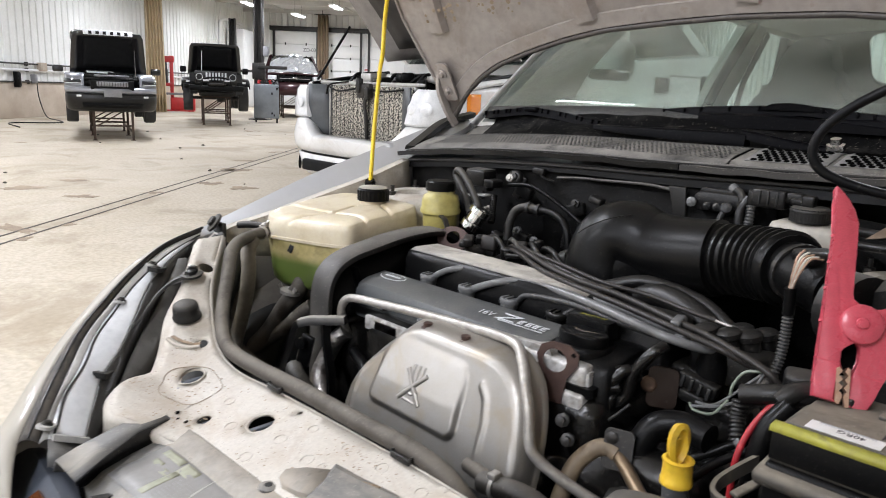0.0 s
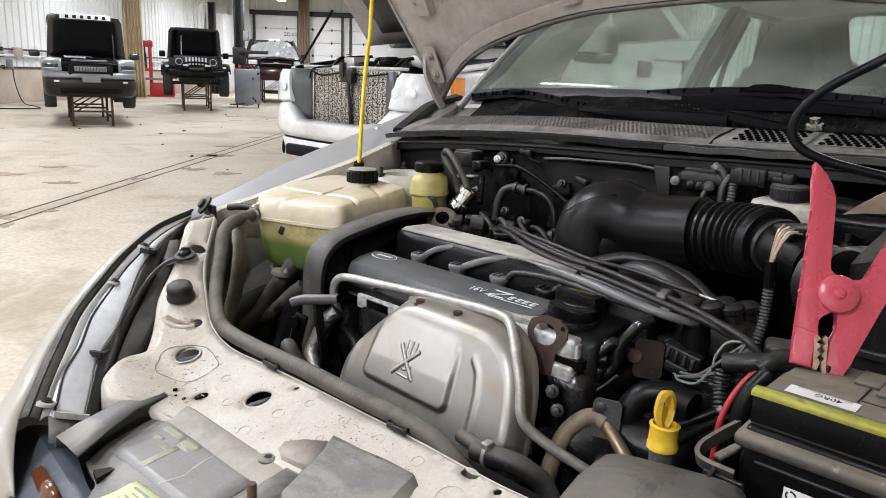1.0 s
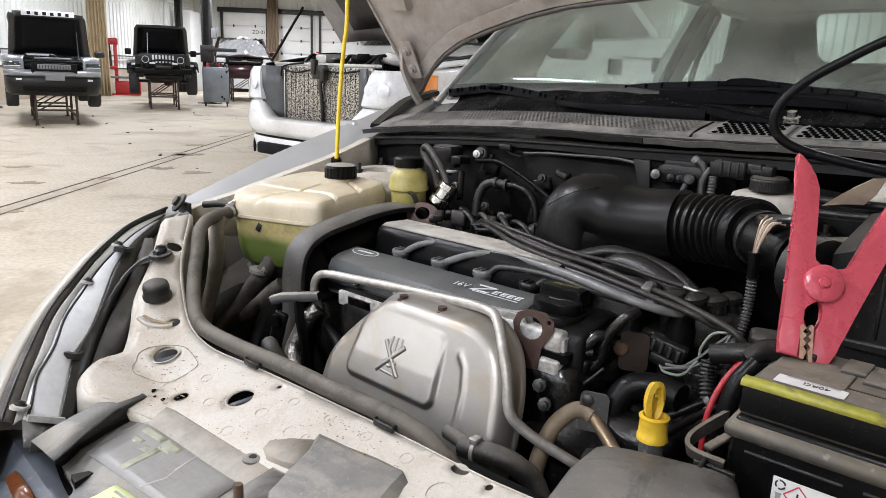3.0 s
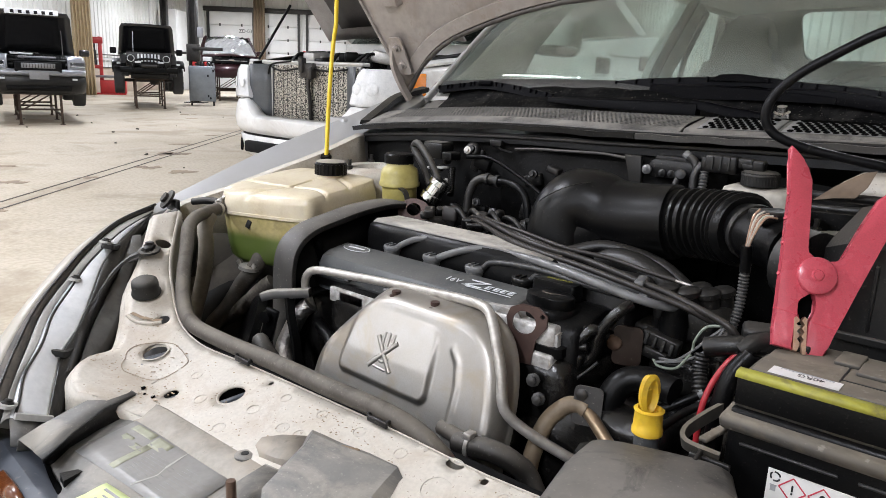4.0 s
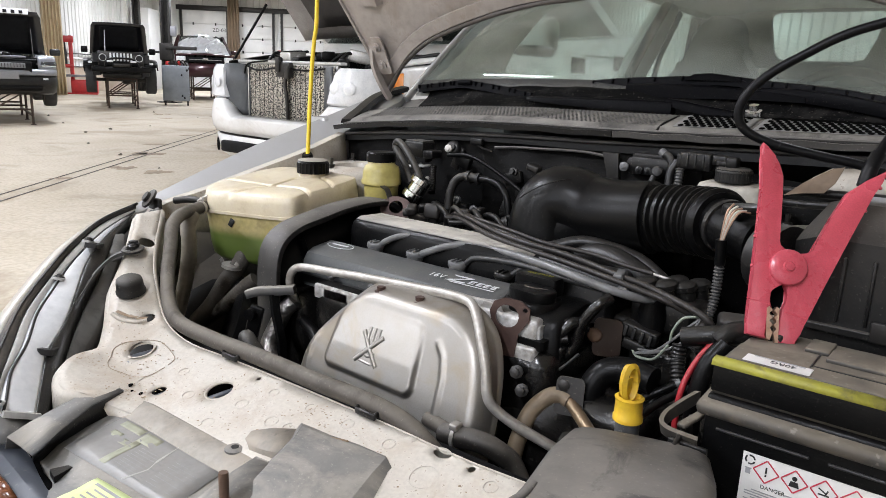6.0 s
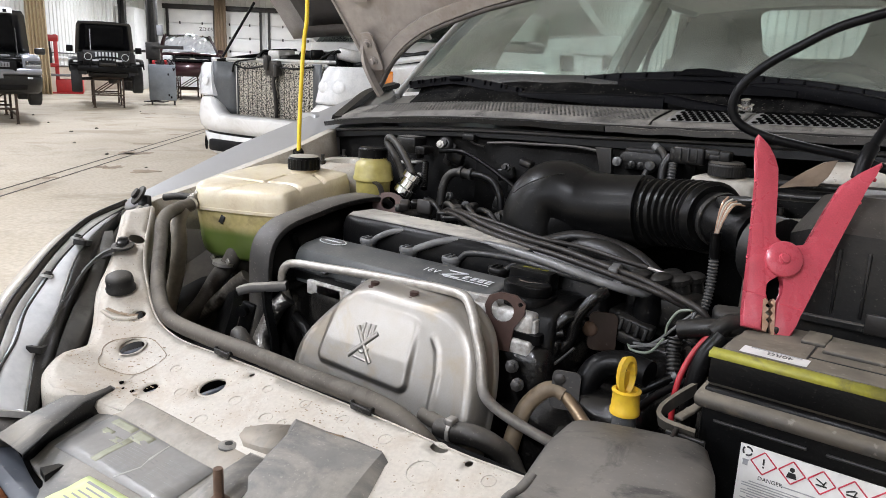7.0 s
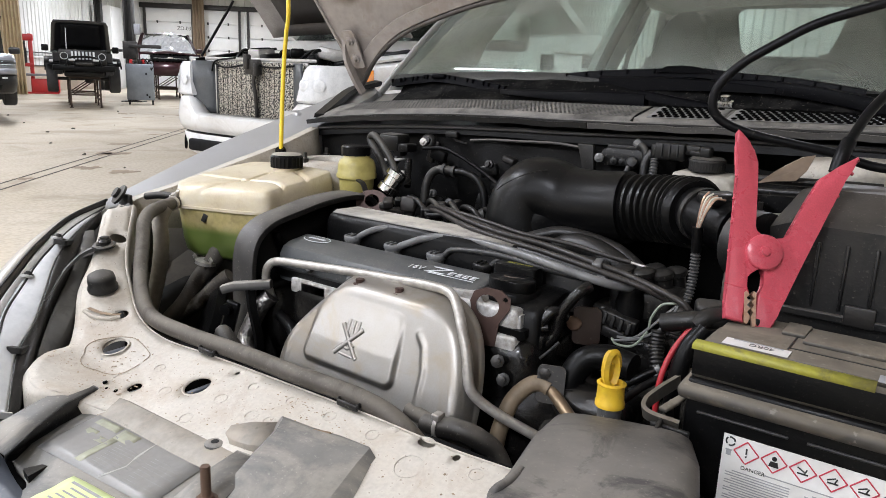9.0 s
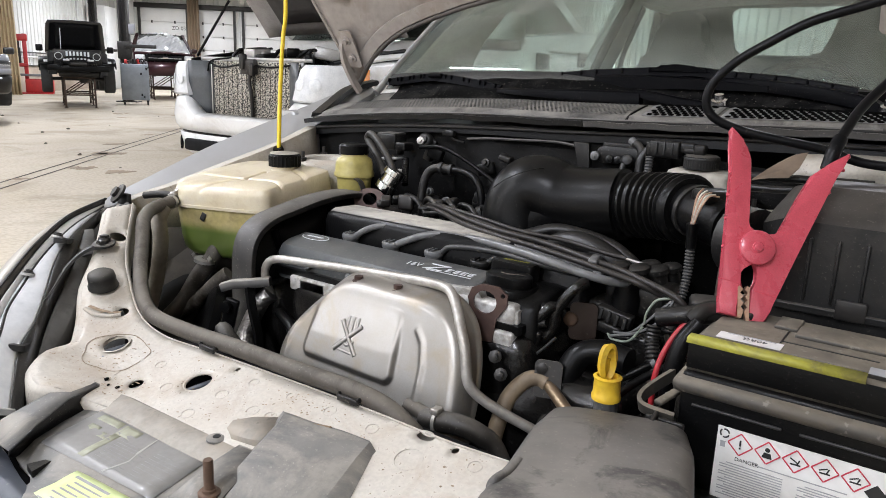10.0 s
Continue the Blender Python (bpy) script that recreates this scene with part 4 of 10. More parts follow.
# ---- trolley, jack, lift column, curtains, wall fittings
def trolley():
    t = thing("tool_trolley", pose(-18.42, 10.98, 0, 0, 0, 58), "grey steel tool trolley on castors with clutter on top", "tool trolley")
    b = part("cabinet", box(0, 0, 0.62, 0.72, 0.46, 0.98, 0.02), M_GREYCART, t)
    part("door", box(0, -0.235, 0.60, 0.66, 0.015, 0.90, 0.006), M_GREYCART, t)
    for x, z in ((0.16, 0.85), (0.16, 0.28), (0.22, 0.22)):
        part("knob", box(x, -0.25, z, 0.04, 0.02, 0.06, 0.006), M_DARKIN, t)
    for sx in (-1, 1):
        for sy in (-1, 1):
            part("castor", lathe([(0.06, -0.02), (0.065, 0), (0.06, 0.02)], Matrix.Translation((sx * 0.30, sy * 0.17, 0.065)) @ pose(0, 0, 0, 0, 90, 0), 14), M_TYRE, t)
            part("castor_fork", box(sx * 0.30, sy * 0.17, 0.12, 0.06, 0.05, 0.06), M_STEEL, t)
    rng = random.Random(2)
    for k in range(9):
        p = part("tool", box(rng.uniform(-0.3, 0.3), rng.uniform(-0.15, 0.15), 1.11 + rng.uniform(0.03, 0.07), rng.uniform(0.04, 0.16), rng.uniform(0.04, 0.1), rng.uniform(0.05, 0.16), 0.01, rot=(0, rng.uniform(-15, 15), rng.uniform(0, 80))), rng.choice((M_BLACK, M_STEEL, M_RED, M_PLATE)), t)
    for k in range(3):
        part("hose", tube([(0.1 * k, 0, 1.12), (0.1 + 0.1 * k, -0.1, 1.26), (0.25 + 0.06 * k, -0.2, 1.1), (0.3, -0.26, 0.95)], 0.012, 6), M_BLACK, t)


trolley()


def red_jack():
    t = thing("hydraulic_press", HALL @ pose(-11.55, 25.6, 0, 0, 0, 18), "red steel shop machine with a lifting tower beside the wall", "machine")
    part("base", box(0.45, 0, 0.26, 0.85, 0.5, 0.46, 0.04), M_RED, t, "red base box")
    part("base_tray", box(0.30, 0, 0.62, 0.9, 0.5, 0.08, 0.02), M_PLATE, t)
    for x in (-0.28, 0.08):
        part("tower_post", box(x, 0, 1.0, 0.12, 0.16, 1.95, 0.02), M_RED, t, "red tower post")
    part("tower_head", box(-0.1, 0, 1.85, 0.55, 0.2, 0.22, 0.03), M_RED, t)
    part("ram", lathe([(0.05, 0), (0.05, 0.6), (0.03, 0.62), (0.03, 0.9)], Matrix.Translation((-0.1, 0, 0.9)), 12), M_STEEL, t)
    part("crossbar", box(-0.1, -0.05, 0.95, 0.5, 0.1, 0.12, 0.02), M_RED, t)
    part("foot", box(0.1, 0, 0.02, 1.5, 0.7, 0.04), M_RED, t)


red_jack()


def lift_column(x, y, label):
    t = thing("lift_column", HALL @ pose(x, y, 0), label, "lift column", "lift columns")
    part("column", join(box(0, 0, 1.9, 0.26, 0.06, 3.8, 0.01), box(-0.11, -0.1, 1.9, 0.05, 0.22, 3.8, 0.01), box(0.11, -0.1, 1.9, 0.05, 0.22, 3.8, 0.01)), M_STEEL, t)
    part("base_plate", box(0, -0.05, 0.015, 0.6, 0.5, 0.03), M_STEEL, t)
    part("carriage", box(0, -0.14, 1.5, 0.38, 0.18, 0.5, 0.02), M_STEEL, t)
    part("arm", box(0.45, -0.2, 1.62, 0.9, 0.12, 0.10, 0.01), M_STEEL, t)
    part("control_box", box(0.22, -0.12, 2.1, 0.14, 0.18, 0.30, 0.01), M_PLATE, t)


lift_column(-7.05, 22.0, "dark steel two-post lift column")
lift_column(-11.0, 31.0, "dark steel two-post lift column by the wall")


def curtain(x, y, turn, w, z0, material, label, folds):
    t = thing("curtain", HALL @ pose(x, y, 0, 0, 0, turn), label, "curtain", "hanging curtains")
    rows = []
    n = folds * 8
    for z in (z0, z0 + 0.6, (z0 + ZC) / 2, ZC - 0.5, ZC - 0.22):
        k = 1.0 - 0.15 * (z - z0) / (ZC - z0)
        rows.append([((-w / 2 + w * i / n) * k, 0.09 * math.sin(2 * math.pi * i / 8 + 0.4 * z), z) for i in range(n + 1)])
    part("cloth", loft(rows), material, t, thick=0.004)
    part("rail", tube([(-w / 2 - 0.1, 0, ZC - 0.2), (w / 2 + 0.1, 0, ZC - 0.2)], 0.02, 8), M_STEEL, t)
    part("rail_hanger", box(0, 0, ZC - 0.1, 0.03, 0.03, 0.2), M_STEEL, t)


curtain(-11.05, 23.4, 25, 0.62, 0.04, M_CURTAIN, "beige canvas curtain hanging in folds", 6)
curtain(-8.05, 35.3, 0, 0.62, 0.04, M_BROWNCURT, "brown canvas curtain hanging beside a roll door", 4)


def wall_run(z, r, name, label, y0=-10.0, y1=34.0):
    t = thing(name, HALL @ pose(X0 + 0.10, 0, 0), label, "pipe", "wall pipes")
    part("pipe", tube([(0, y0, z), (0, y1, z)], r, 8), M_WHITEMETAL if r > 0.03 else M_STEEL, t)
    for k in range(12):
        y = y0 + 1 + (y1 - y0 - 2) * k / 11
        part("bracket", box(-0.03, y, z, 0.10, 0.04, 0.10, 0.006), M_STEEL, t)


wall_run(1.38, 0.022, "air_pipe", "thin dark air pipe along the wall")
wall_run(0.92, 0.02, "air_pipe", "thin dark air pipe along the wall")
wall_run(1.22, 0.035, "cable_duct", "white cable duct along the wall")
for y, z, sx, sz, mm, nm in ((18.3, 1.32, 0.28, 0.22, M_WALLDIRT, "wall_box"), (17.2, 0.98, 0.12, 0.40, M_BLACK, "air_gun"), (17.9, 1.0, 0.10, 0.24, M_PLATE, "wall_socket"), (30.0, 1.9, 0.35, 0.5, M_PLATE, "wall_box"), (14.0, 1.3, 0.2, 0.3, M_PLATE, "wall_box")):
    t = thing(nm, HALL @ pose(X0 + 0.11, y, z), "small worn fitting fixed on the white wall", "wall fitting")
    part("case", box(0.03, 0, 0, 0.14, sx, sz, 0.02), mm, t)
    part("cover", box(0.105, 0, 0, 0.012, sx * 0.8, sz * 0.8, 0.004), mm, t)
tagged(part("air_hose", hall(tube([(X0 + 0.15, 18.0, 0.95), (X0 + 0.25, 17.9, 0.5), (X0 + 0.6, 17.6, 0.06), (X0 + 1.4, 16.8, 0.014), (X0 + 1.9, 16.0, 0.014), (X0 + 1.2, 15.2, 0.014), (X0 + 2.2, 14.0, 0.014)], 0.013, 8, 8)), M_BLACK), "black air hose hanging from the wall onto the floor", "hose")
# conduit and tank against the far wall
pipe = thing("wall_conduit", HALL @ pose(X0 + 0.2, 31.5, 0), "white vent pipe with an elbow on the wall", "pipe")
part("pipe", tube([(0, 0, 1.0), (0, 0, 3.4), (0.0, 0.2, 3.75), (0.0, 0.8, 3.85), (0, 3.0, 3.85)], 0.06, 10), M_WHITEMETAL, pipe)
part("collar", lathe([(0.08, 0), (0.08, 0.08)], Matrix.Translation((0, 0, 2.2)), 12), M_WHITEMETAL, pipe)
tank = thing("white_cabinet", HALL @ pose(X0 + 0.5, 33.4, 0), "tall white cabinet at the wall", "cabinet")
part("body", box(0, 0, 1.75, 0.8, 1.4, 3.5, 0.03), M_DOORW, tank)
part("door", box(0.41, 0, 1.75, 0.02, 1.3, 3.3, 0.01), M_DOORW, tank)
sign = thing("wall_sign", HALL @ pose(-5.95, Y1 - 0.10, 1.95), "small white sign with red print on the end wall", "sign")
part("plate", box(0, 0, 0, 0.32, 0.012, 0.26, 0.004), M_DOORW, sign)
part("printed_bar", box(0, -0.009, 0.03, 0.22, 0.004, 0.06), M_RED, sign)

# ---- floor joint, stains and litter
for x in (-3.16, -3.32):
    tagged(part("floor_joint", hall(box(x, 10, 0.002, 0.018, 51.0, 0.004)), M_JOINT, smooth=0), "dark joint running along the concrete floor", "floor joint", kind="structure")
rng = random.Random(21)


def stain(x, y, r, squash, turn):
    pts = []
    for i in range(26):
        a = 2 * math.pi * i / 26
        rr = r * (0.6 + 0.5 * noise.noise(Vector((math.cos(a) * 1.5 + x * 3, math.sin(a) * 1.5 + y * 3, 0.3))) + 0.25 * rng.random())
        u, v = rr * math.cos(a), rr * squash * math.sin(a)
        pts.append((x + u * math.cos(turn) - v * math.sin(turn), y + u * math.sin(turn) + v * math.cos(turn)))
    return prism(pts, 0.001, 0.0035)


for k in range(34):
    if k < 16:
        sx, sy, sr = -3.24 + rng.uniform(-0.35, 0.35), rng.uniform(2.0, 13.0), rng.uniform(0.06, 0.30)
    else:
        sx, sy, sr = rng.uniform(-9.5, -2.0), rng.uniform(2.0, 20.0), rng.uniform(0.05, 0.28)
    tagged(part("floor_stain", hall(stain(sx, sy, sr, rng.uniform(0.3, 0.8), rng.uniform(0, 3.14))), M_STAIN, smooth=0), "brown damp stain on the concrete", "stain", kind="structure")
for k in range(22):
    sx, sy = rng.uniform(-9.0, -2.5), rng.uniform(3.0, 17.0)
    r = rng.uniform(0.010, 0.030)
    b = lathe([(r * 0.7, 0), (r, r * 0.3), (r * 0.6, r * 0.7), (0.004, r * 0.8)], None, 7)
    for v in b.verts:
        v.co *= 1 + 0.3 * rng.uniform(-1, 1)
        v.co.z = max(v.co.z, 0)
    p = part("debris", b, M_JOINT, smooth=0)
    p.matrix_basis = HALL @ pose(sx, sy, 0.0, 0, 0, rng.uniform(0, 360))
    tagged(p, "small dark lump of dirt on the floor", "debris", "floor litter")

# ---------------------------------------------------------------- the hatchback with the open bay: world coordinates, front towards -y
CX = -0.03
car = thing("hatchback_car", None, "dusty silver hatchback car with its hood raised, engine exposed", "car")
M_GREYPL = mat("dusty_grey_plastic", (0.075, 0.076, 0.078), 0.38, dust=(0.33, 0.31, 0.275), dusty=0.55, scale=12, fine=220, grain=0.1, stain=((0.40, 0.36, 0.30), 0.45, 7.0), fleck=0.35, grit=(0.45, 0.42, 0.36))
M_COVER = mat("blue_grey_cover", (0.060, 0.066, 0.070), 0.34, spec=0.45, fleck=0.3, col2=(0.078, 0.083, 0.085), scale=20, dust=DUST, dusty=0.2, fine=220)
M_TANK = mat("yellowed_translucent_tank", (0.68, 0.61, 0.46), 0.34, stain=((0.46, 0.37, 0.22), 0.5, 8.0), fleck=0.15, grit=(0.25, 0.2, 0.12), col2=(0.60, 0.51, 0.36), scale=9, sss=0.25, coat=0.15, fine=200, grain=0.05)
def filled(m, low, level, soft):
    """Liquid behind a translucent wall: another colour below its level, fading over a short height."""
    n, l = m.node_tree.nodes, m.node_tree.links
    base = n["Principled BSDF"].inputs["Base Color"]
    src = base.links[0].from_socket
    sep = n.new("ShaderNodeSeparateXYZ")
    l.new(n.new("ShaderNodeTexCoord").outputs["Object"], sep.inputs[0])
    mr = n.new("ShaderNodeMapRange")
    mr.interpolation_type = "SMOOTHSTEP"
    mr.inputs["From Min"].default_value, mr.inputs["From Max"].default_value = level - soft, level + soft
    l.new(sep.outputs["Z"], mr.inputs["Value"])
    mx = n.new("ShaderNodeMix")
    mx.data_type = "RGBA"
    mx.inputs["A"].default_value = (*low, 1)
    l.new(mr.outputs["Result"], mx.inputs["Factor"])
    l.new(src, mx.inputs["B"])
    l.new(mx.outputs["Result"], base)
    return m


M_COOLANT = filled(mat("coolant_tank_wall", (0.54, 0.46, 0.24), 0.33, col2=(0.42, 0.35, 0.14), scale=13, sss=0.2, coat=0.15, stain=((0.20, 0.15, 0.06), 0.4, 16.0)), (0.115, 0.165, 0.035), 0.734, 0.014)
M_OILPOT = mat("yellow_oil_pot", (0.42, 0.36, 0.115), 0.35, sss=0.15, coat=0.2)
M_SHIELD = mat("heat_shield_aluminium", stain=((0.26, 0.215, 0.155), 0.6, 7.0), fleck=0.3, grit=(0.12, 0.09, 0.06), col=(0.285, 0.275, 0.26), rough=0.33, metal=0.8, col2=(0.24, 0.225, 0.205), scale=16, fine=500, grain=0.06, bump=0.02, dust=(0.46, 0.42, 0.36), dusty=0.4)
M_TUBE = mat("dull_steel_tube", (0.50, 0.48, 0.45), 0.42, metal=0.55, col2=(0.30, 0.275, 0.24), scale=30, dust=DUST, dusty=0.2)
M_PALEHOSE = mat("pale_dusty_hose", (0.30, 0.265, 0.215), 0.6, col2=(0.20, 0.175, 0.14), scale=18, fleck=0.3, dust=(0.40, 0.36, 0.30), dusty=0.4)
M_LINER = mat("dusty_brown_liner", (0.060, 0.052, 0.044), 0.6, col2=(0.035, 0.03, 0.026), scale=12, dust=(0.25, 0.22, 0.18), dusty=0.4, stain=((0.14, 0.12, 0.095), 0.5, 9.0))
M_TAN = mat("tan_rubber_hose", (0.20, 0.15, 0.095), 0.6, col2=(0.12, 0.09, 0.06), scale=20)
M_REDPL = mat("red_plastic", (0.50, 0.072, 0.10), 0.28, col2=(0.44, 0.06, 0.083), scale=25, fine=500, bump=0.02)
M_YELLOW = mat("yellow_plastic", (0.70, 0.45, 0.03), 0.4, col2=(0.56, 0.36, 0.03), scale=30, stain=((0.30, 0.20, 0.05), 0.35, 30.0))
M_YELLOWROD = mat("yellow_paint", (0.85, 0.60, 0.02), 0.4, col2=(0.75, 0.52, 0.02), scale=30)
M_COPPER = mat("copper_teeth", (0.72, 0.50, 0.38), 0.32, metal=0.65, col2=(0.5, 0.3, 0.2), scale=80)
M_PAPER = mat("white_label", (0.76, 0.755, 0.74), 0.5, col2=(0.66, 0.645, 0.61), scale=18, bump=0)
M_INK = mat("black_print", (0.02, 0.02, 0.02), 0.5, bump=0)
M_REDINK = mat("red_print", (0.55, 0.05, 0.08), 0.5, bump=0)
M_GREYINK = mat("grey_print", (0.35, 0.35, 0.36), 0.5, bump=0)
M_BATTOP = mat("dusty_battery_lid", (0.05, 0.045, 0.038), 0.6, dust=(0.24, 0.205, 0.155), dusty=0.85, scale=14, stain=((0.09, 0.075, 0.055), 0.6, 14.0), fleck=0.4)
M_YELTAPE = mat("yellow_stripe", (0.33, 0.31, 0.035), 0.55, col2=(0.25, 0.235, 0.04), scale=40, stain=((0.12, 0.10, 0.05), 0.6, 30.0))
M_WHITEPRINT = mat("pale_print", (0.72, 0.74, 0.75), 0.5, bump=0)
M_SEAL = mat("worn_brown_seal", (0.035, 0.030, 0.025), 0.6, dust=(0.20, 0.165, 0.125), dusty=0.35, scale=30, fine=160, stain=((0.02, 0.018, 0.016), 0.7, 25.0))
M_FLANGE = mat("pale_grey_plastic", (0.48, 0.475, 0.46), 0.45, dust=(0.45, 0.41, 0.34), dusty=0.4, scale=16)
M_BARGREY = mat("blue_grey_bar", (0.20, 0.22, 0.26), 0.45, dust=DUST, dusty=0.2)
M_AMBER = mat("dull_amber_lens", (0.13, 0.038, 0.010), 0.25, coat=0.3, scale=40, bump=0)
# Silver wing: the reflected floor is put into this cream colour.
M_WING = mat("floor_tinted_wing_paint", (0.36, 0.335, 0.285), 0.45, metal=0.1, col2=(0.34, 0.315, 0.265), scale=5, fine=800, grain=0.03, coat=0.5, bump=0.01, dust=(0.38, 0.345, 0.285), dusty=0.3)
M_DPANEL = mat("dusty_dark_panel", (0.035, 0.034, 0.033), 0.5, dust=(0.22, 0.21, 0.19), dusty=0.45, scale=20, stain=((0.03, 0.028, 0.026), 0.6, 16.0))
M_SLOPE = mat("brown_dusty_step", (0.33, 0.30, 0.255), 0.6, col2=(0.25, 0.225, 0.19), scale=20, stain=((0.36, 0.31, 0.25), 0.6, 14.0), fleck=0.4, grit=(0.10, 0.08, 0.06))
M_FILM = mat("faded_film_label", (0.25, 0.25, 0.25), 0.30, col2=(0.19, 0.188, 0.183), scale=10, coat=0.3, dust=(0.42, 0.38, 0.32), dusty=0.3)
M_FAINT = mat("faint_print", (0.27, 0.27, 0.265), 0.4, bump=0)
M_GREENLAB = mat("yellow_green_label", (0.72, 0.80, 0.40), 0.4, bump=0)
M_CREAMPR = mat("cream_print", (0.34, 0.34, 0.25), 0.5, bump=0)
M_OILY = mat("oily_black_metal", (0.007, 0.0065, 0.006), 0.24, spec=0.5, scale=25, fine=90, bump=0.25, fleck=0.05)
M_BRACKET = mat("rust_brown_bracket", (0.060, 0.033, 0.027), 0.5, metal=0.3, col2=(0.085, 0.05, 0.04), scale=30, bump=0.1)
M_WORNALU = mat("corroded_aluminium", (0.58, 0.57, 0.55), 0.6, metal=0.5, col2=(0.33, 0.31, 0.28), scale=55, sharp=0.2, bump=0.3)
M_LININGFOIL = mat("crinkled_foil", (0.42, 0.40, 0.38), 0.38, metal=1.0, scale=60, fine=140, bump=0.8)
M_BROWNPAPER = mat("brown_card", (0.20, 0.145, 0.10), 0.8)
M_LEAD = mat("grey_lead", (0.022, 0.022, 0.0215), 0.42, spec=0.4, fleck=0.2, dust=DUST, dusty=0.08, scale=25)
M_LEAD2 = mat("pale_grey_rubber", (0.17, 0.17, 0.168), 0.36, spec=0.45, col2=(0.10, 0.10, 0.098), scale=25)
M_BROWNLEAD = mat("brown_dusty_lead", (0.022, 0.019, 0.017), 0.40, spec=0.35, dust=(0.20, 0.175, 0.145), dusty=0.14, scale=25)
M_TAPE = mat("dusty_cloth_tape", (0.035, 0.031, 0.027), 0.7, dust=DUST, dusty=0.4, fine=140, bump=0.3)
M_WIRE = mat("pale_wire", (0.20, 0.23, 0.18), 0.5)


# ---- lock carrier: the pale panel across the nose
M_DIRT = mat("brown_dirt", (0.24, 0.165, 0.10), 0.85, col2=(0.36, 0.28, 0.20), scale=60, sharp=0.3, fine=260, bump=0.2)
M_VOID = mat("deep_black_opening", (0.0015, 0.0015, 0.0015), 0.9, bump=0, spec=0.02)
def zf(x, y):
    z = 0.615 + 0.3 * (y + 0.19) + 0.03 * (x + 0.14)
    if x < -0.25:
        z += 0.92 * (-0.25 - x) ** 2
    if x < -0.22 and y < -0.24:
        z += 0.14 * min(-0.24 - y, 0.10) * min((-0.22 - x) / 0.08, 1) * 3
    return z


def carrier():
    back = [(-0.655, 0.02), (-0.57, -0.053), (-0.499, -0.091), (-0.415, -0.124), (-0.335, -0.132), (-0.242, -0.127), (-0.105, -0.127), (0.138, -0.131), (0.40, -0.137), (0.78, -0.10)]
    front = [(0.80, -0.30), (0.40, -0.33), (0.29, -0.33), (0.10, -0.285), (-0.05, -0.280), (-0.19, -0.285), (-0.27, -0.315), (-0.333, -0.352), (-0.389, -0.334), (-0.425, -0.292), (-0.438, -0.240), (-0.483, -0.199), (-0.545, -0.157), (-0.596, -0.098), (-0.668, -0.03)]
    holes = [ellipse(-0.378, -0.194, 0.021), ellipse(-0.144, -0.190, 0.021), ellipse(-0.246, -0.238, 0.012), ellipse(-0.107, -0.141, 0.0045, n=10),
             ellipse(0.330, -0.147, 0.0055, n=10), ellipse(-0.603, -0.047, 0.016, 0.010, turn=0.7), ellipse(-0.441, -0.141, 0.0105, 0.0115, n=16), ellipse(0.278, -0.141, 0.014, 0.008)]
    bpath = smooth_path([(x, y, 0) for x, y in back], 4)
    outline = [(p.x, p.y) for p in bpath] + [(p.x, p.y) for p in smooth_path([(x, y, 0) for x, y in front], 3)]
    # inner grid points, so that the sheet can bend
    pan = part("lock_carrier", holed(outline, holes, zf, 0.022), M_SHELL, car, "dusty pale painted front panel with drilled holes", thick=0.002, smooth=50)
    rows = []
    for d, dz in ((0, 0.0005), (0.006, -0.006), (0.008, -0.05)):
        rows.append([(p.x, p.y + d, zf(p.x, p.y) + dz) for p in bpath])
    part("rear_flange", loft(rows), M_SHELL, pan, thick=0.002)
    frow = smooth_path([(x, y, 0) for x, y in front[5:]], 3)
    part("front_flange", loft([[(p.x, p.y, zf(p.x, p.y)) for p in frow], [(p.x - 0.006, p.y - 0.008, zf(p.x, p.y) - 0.012) for p in frow], [(p.x - 0.008, p.y - 0.012, zf(p.x, p.y) - 0.09) for p in frow]]), M_SHELL, pan, thick=0.002)
    for x, y in ((-0.378, -0.194), (-0.144, -0.190), (-0.246, -0.238)):
        for d in (-0.011, 0.009):
            part("grille_bar", box(x + d, y + 0.012, zf(x, y) - 0.014, 0.009, 0.09, 0.006, 0.002), M_BARGREY, car)
    for x, y, r in ((-0.378, -0.194, 0.022), (-0.144, -0.190, 0.022)):
        lip = lathe([(r + 0.004, -0.0003), (r + 0.002, 0.0004), (r, -0.0008), (r - 0.0005, -0.003), (r, -0.003)], Matrix.Translation((x, y, zf(x, y))) @ pose(0, 0, 0, 16, 0, 0), 24)
        bmesh.ops.delete(lip, geom=[f for f in lip.faces if len(f.verts) > 4], context="FACES")
        part("pressed_rim", lip, M_SHELL, pan)
    for x, y, r in ((-0.051, -0.155, 0.009), (0.003, -0.203, 0.011), (0.035, -0.155, 0.009), (0.116, -0.156, 0.010), (0.039, -0.201, 0.010), (-0.077, -0.197, 0.011),
                    (0.369, -0.160, 0.010), (-0.51, -0.135, 0.010), (-0.459, -0.152, 0.009), (-0.254, -0.186, 0.010), (-0.185, -0.222, 0.011), (-0.315, -0.236, 0.012), (-0.09, -0.25, 0.011), (0.20, -0.16, 0.010), (0.284, -0.185, 0.020)):
        ring = lathe([(r, 0.0), (r - 0.0002, 0.0007), (r - 0.0010, 0.0007), (r - 0.0012, 0.0)], Matrix.Translation((x, y, zf(x, y))) @ pose(0, 0, 0, 16.5, 0, 0), 18)
        bmesh.ops.delete(ring, geom=[f for f in ring.faces if len(f.verts) > 4], context="FACES")
        part("spot_weld", ring, M_SHELL, pan)
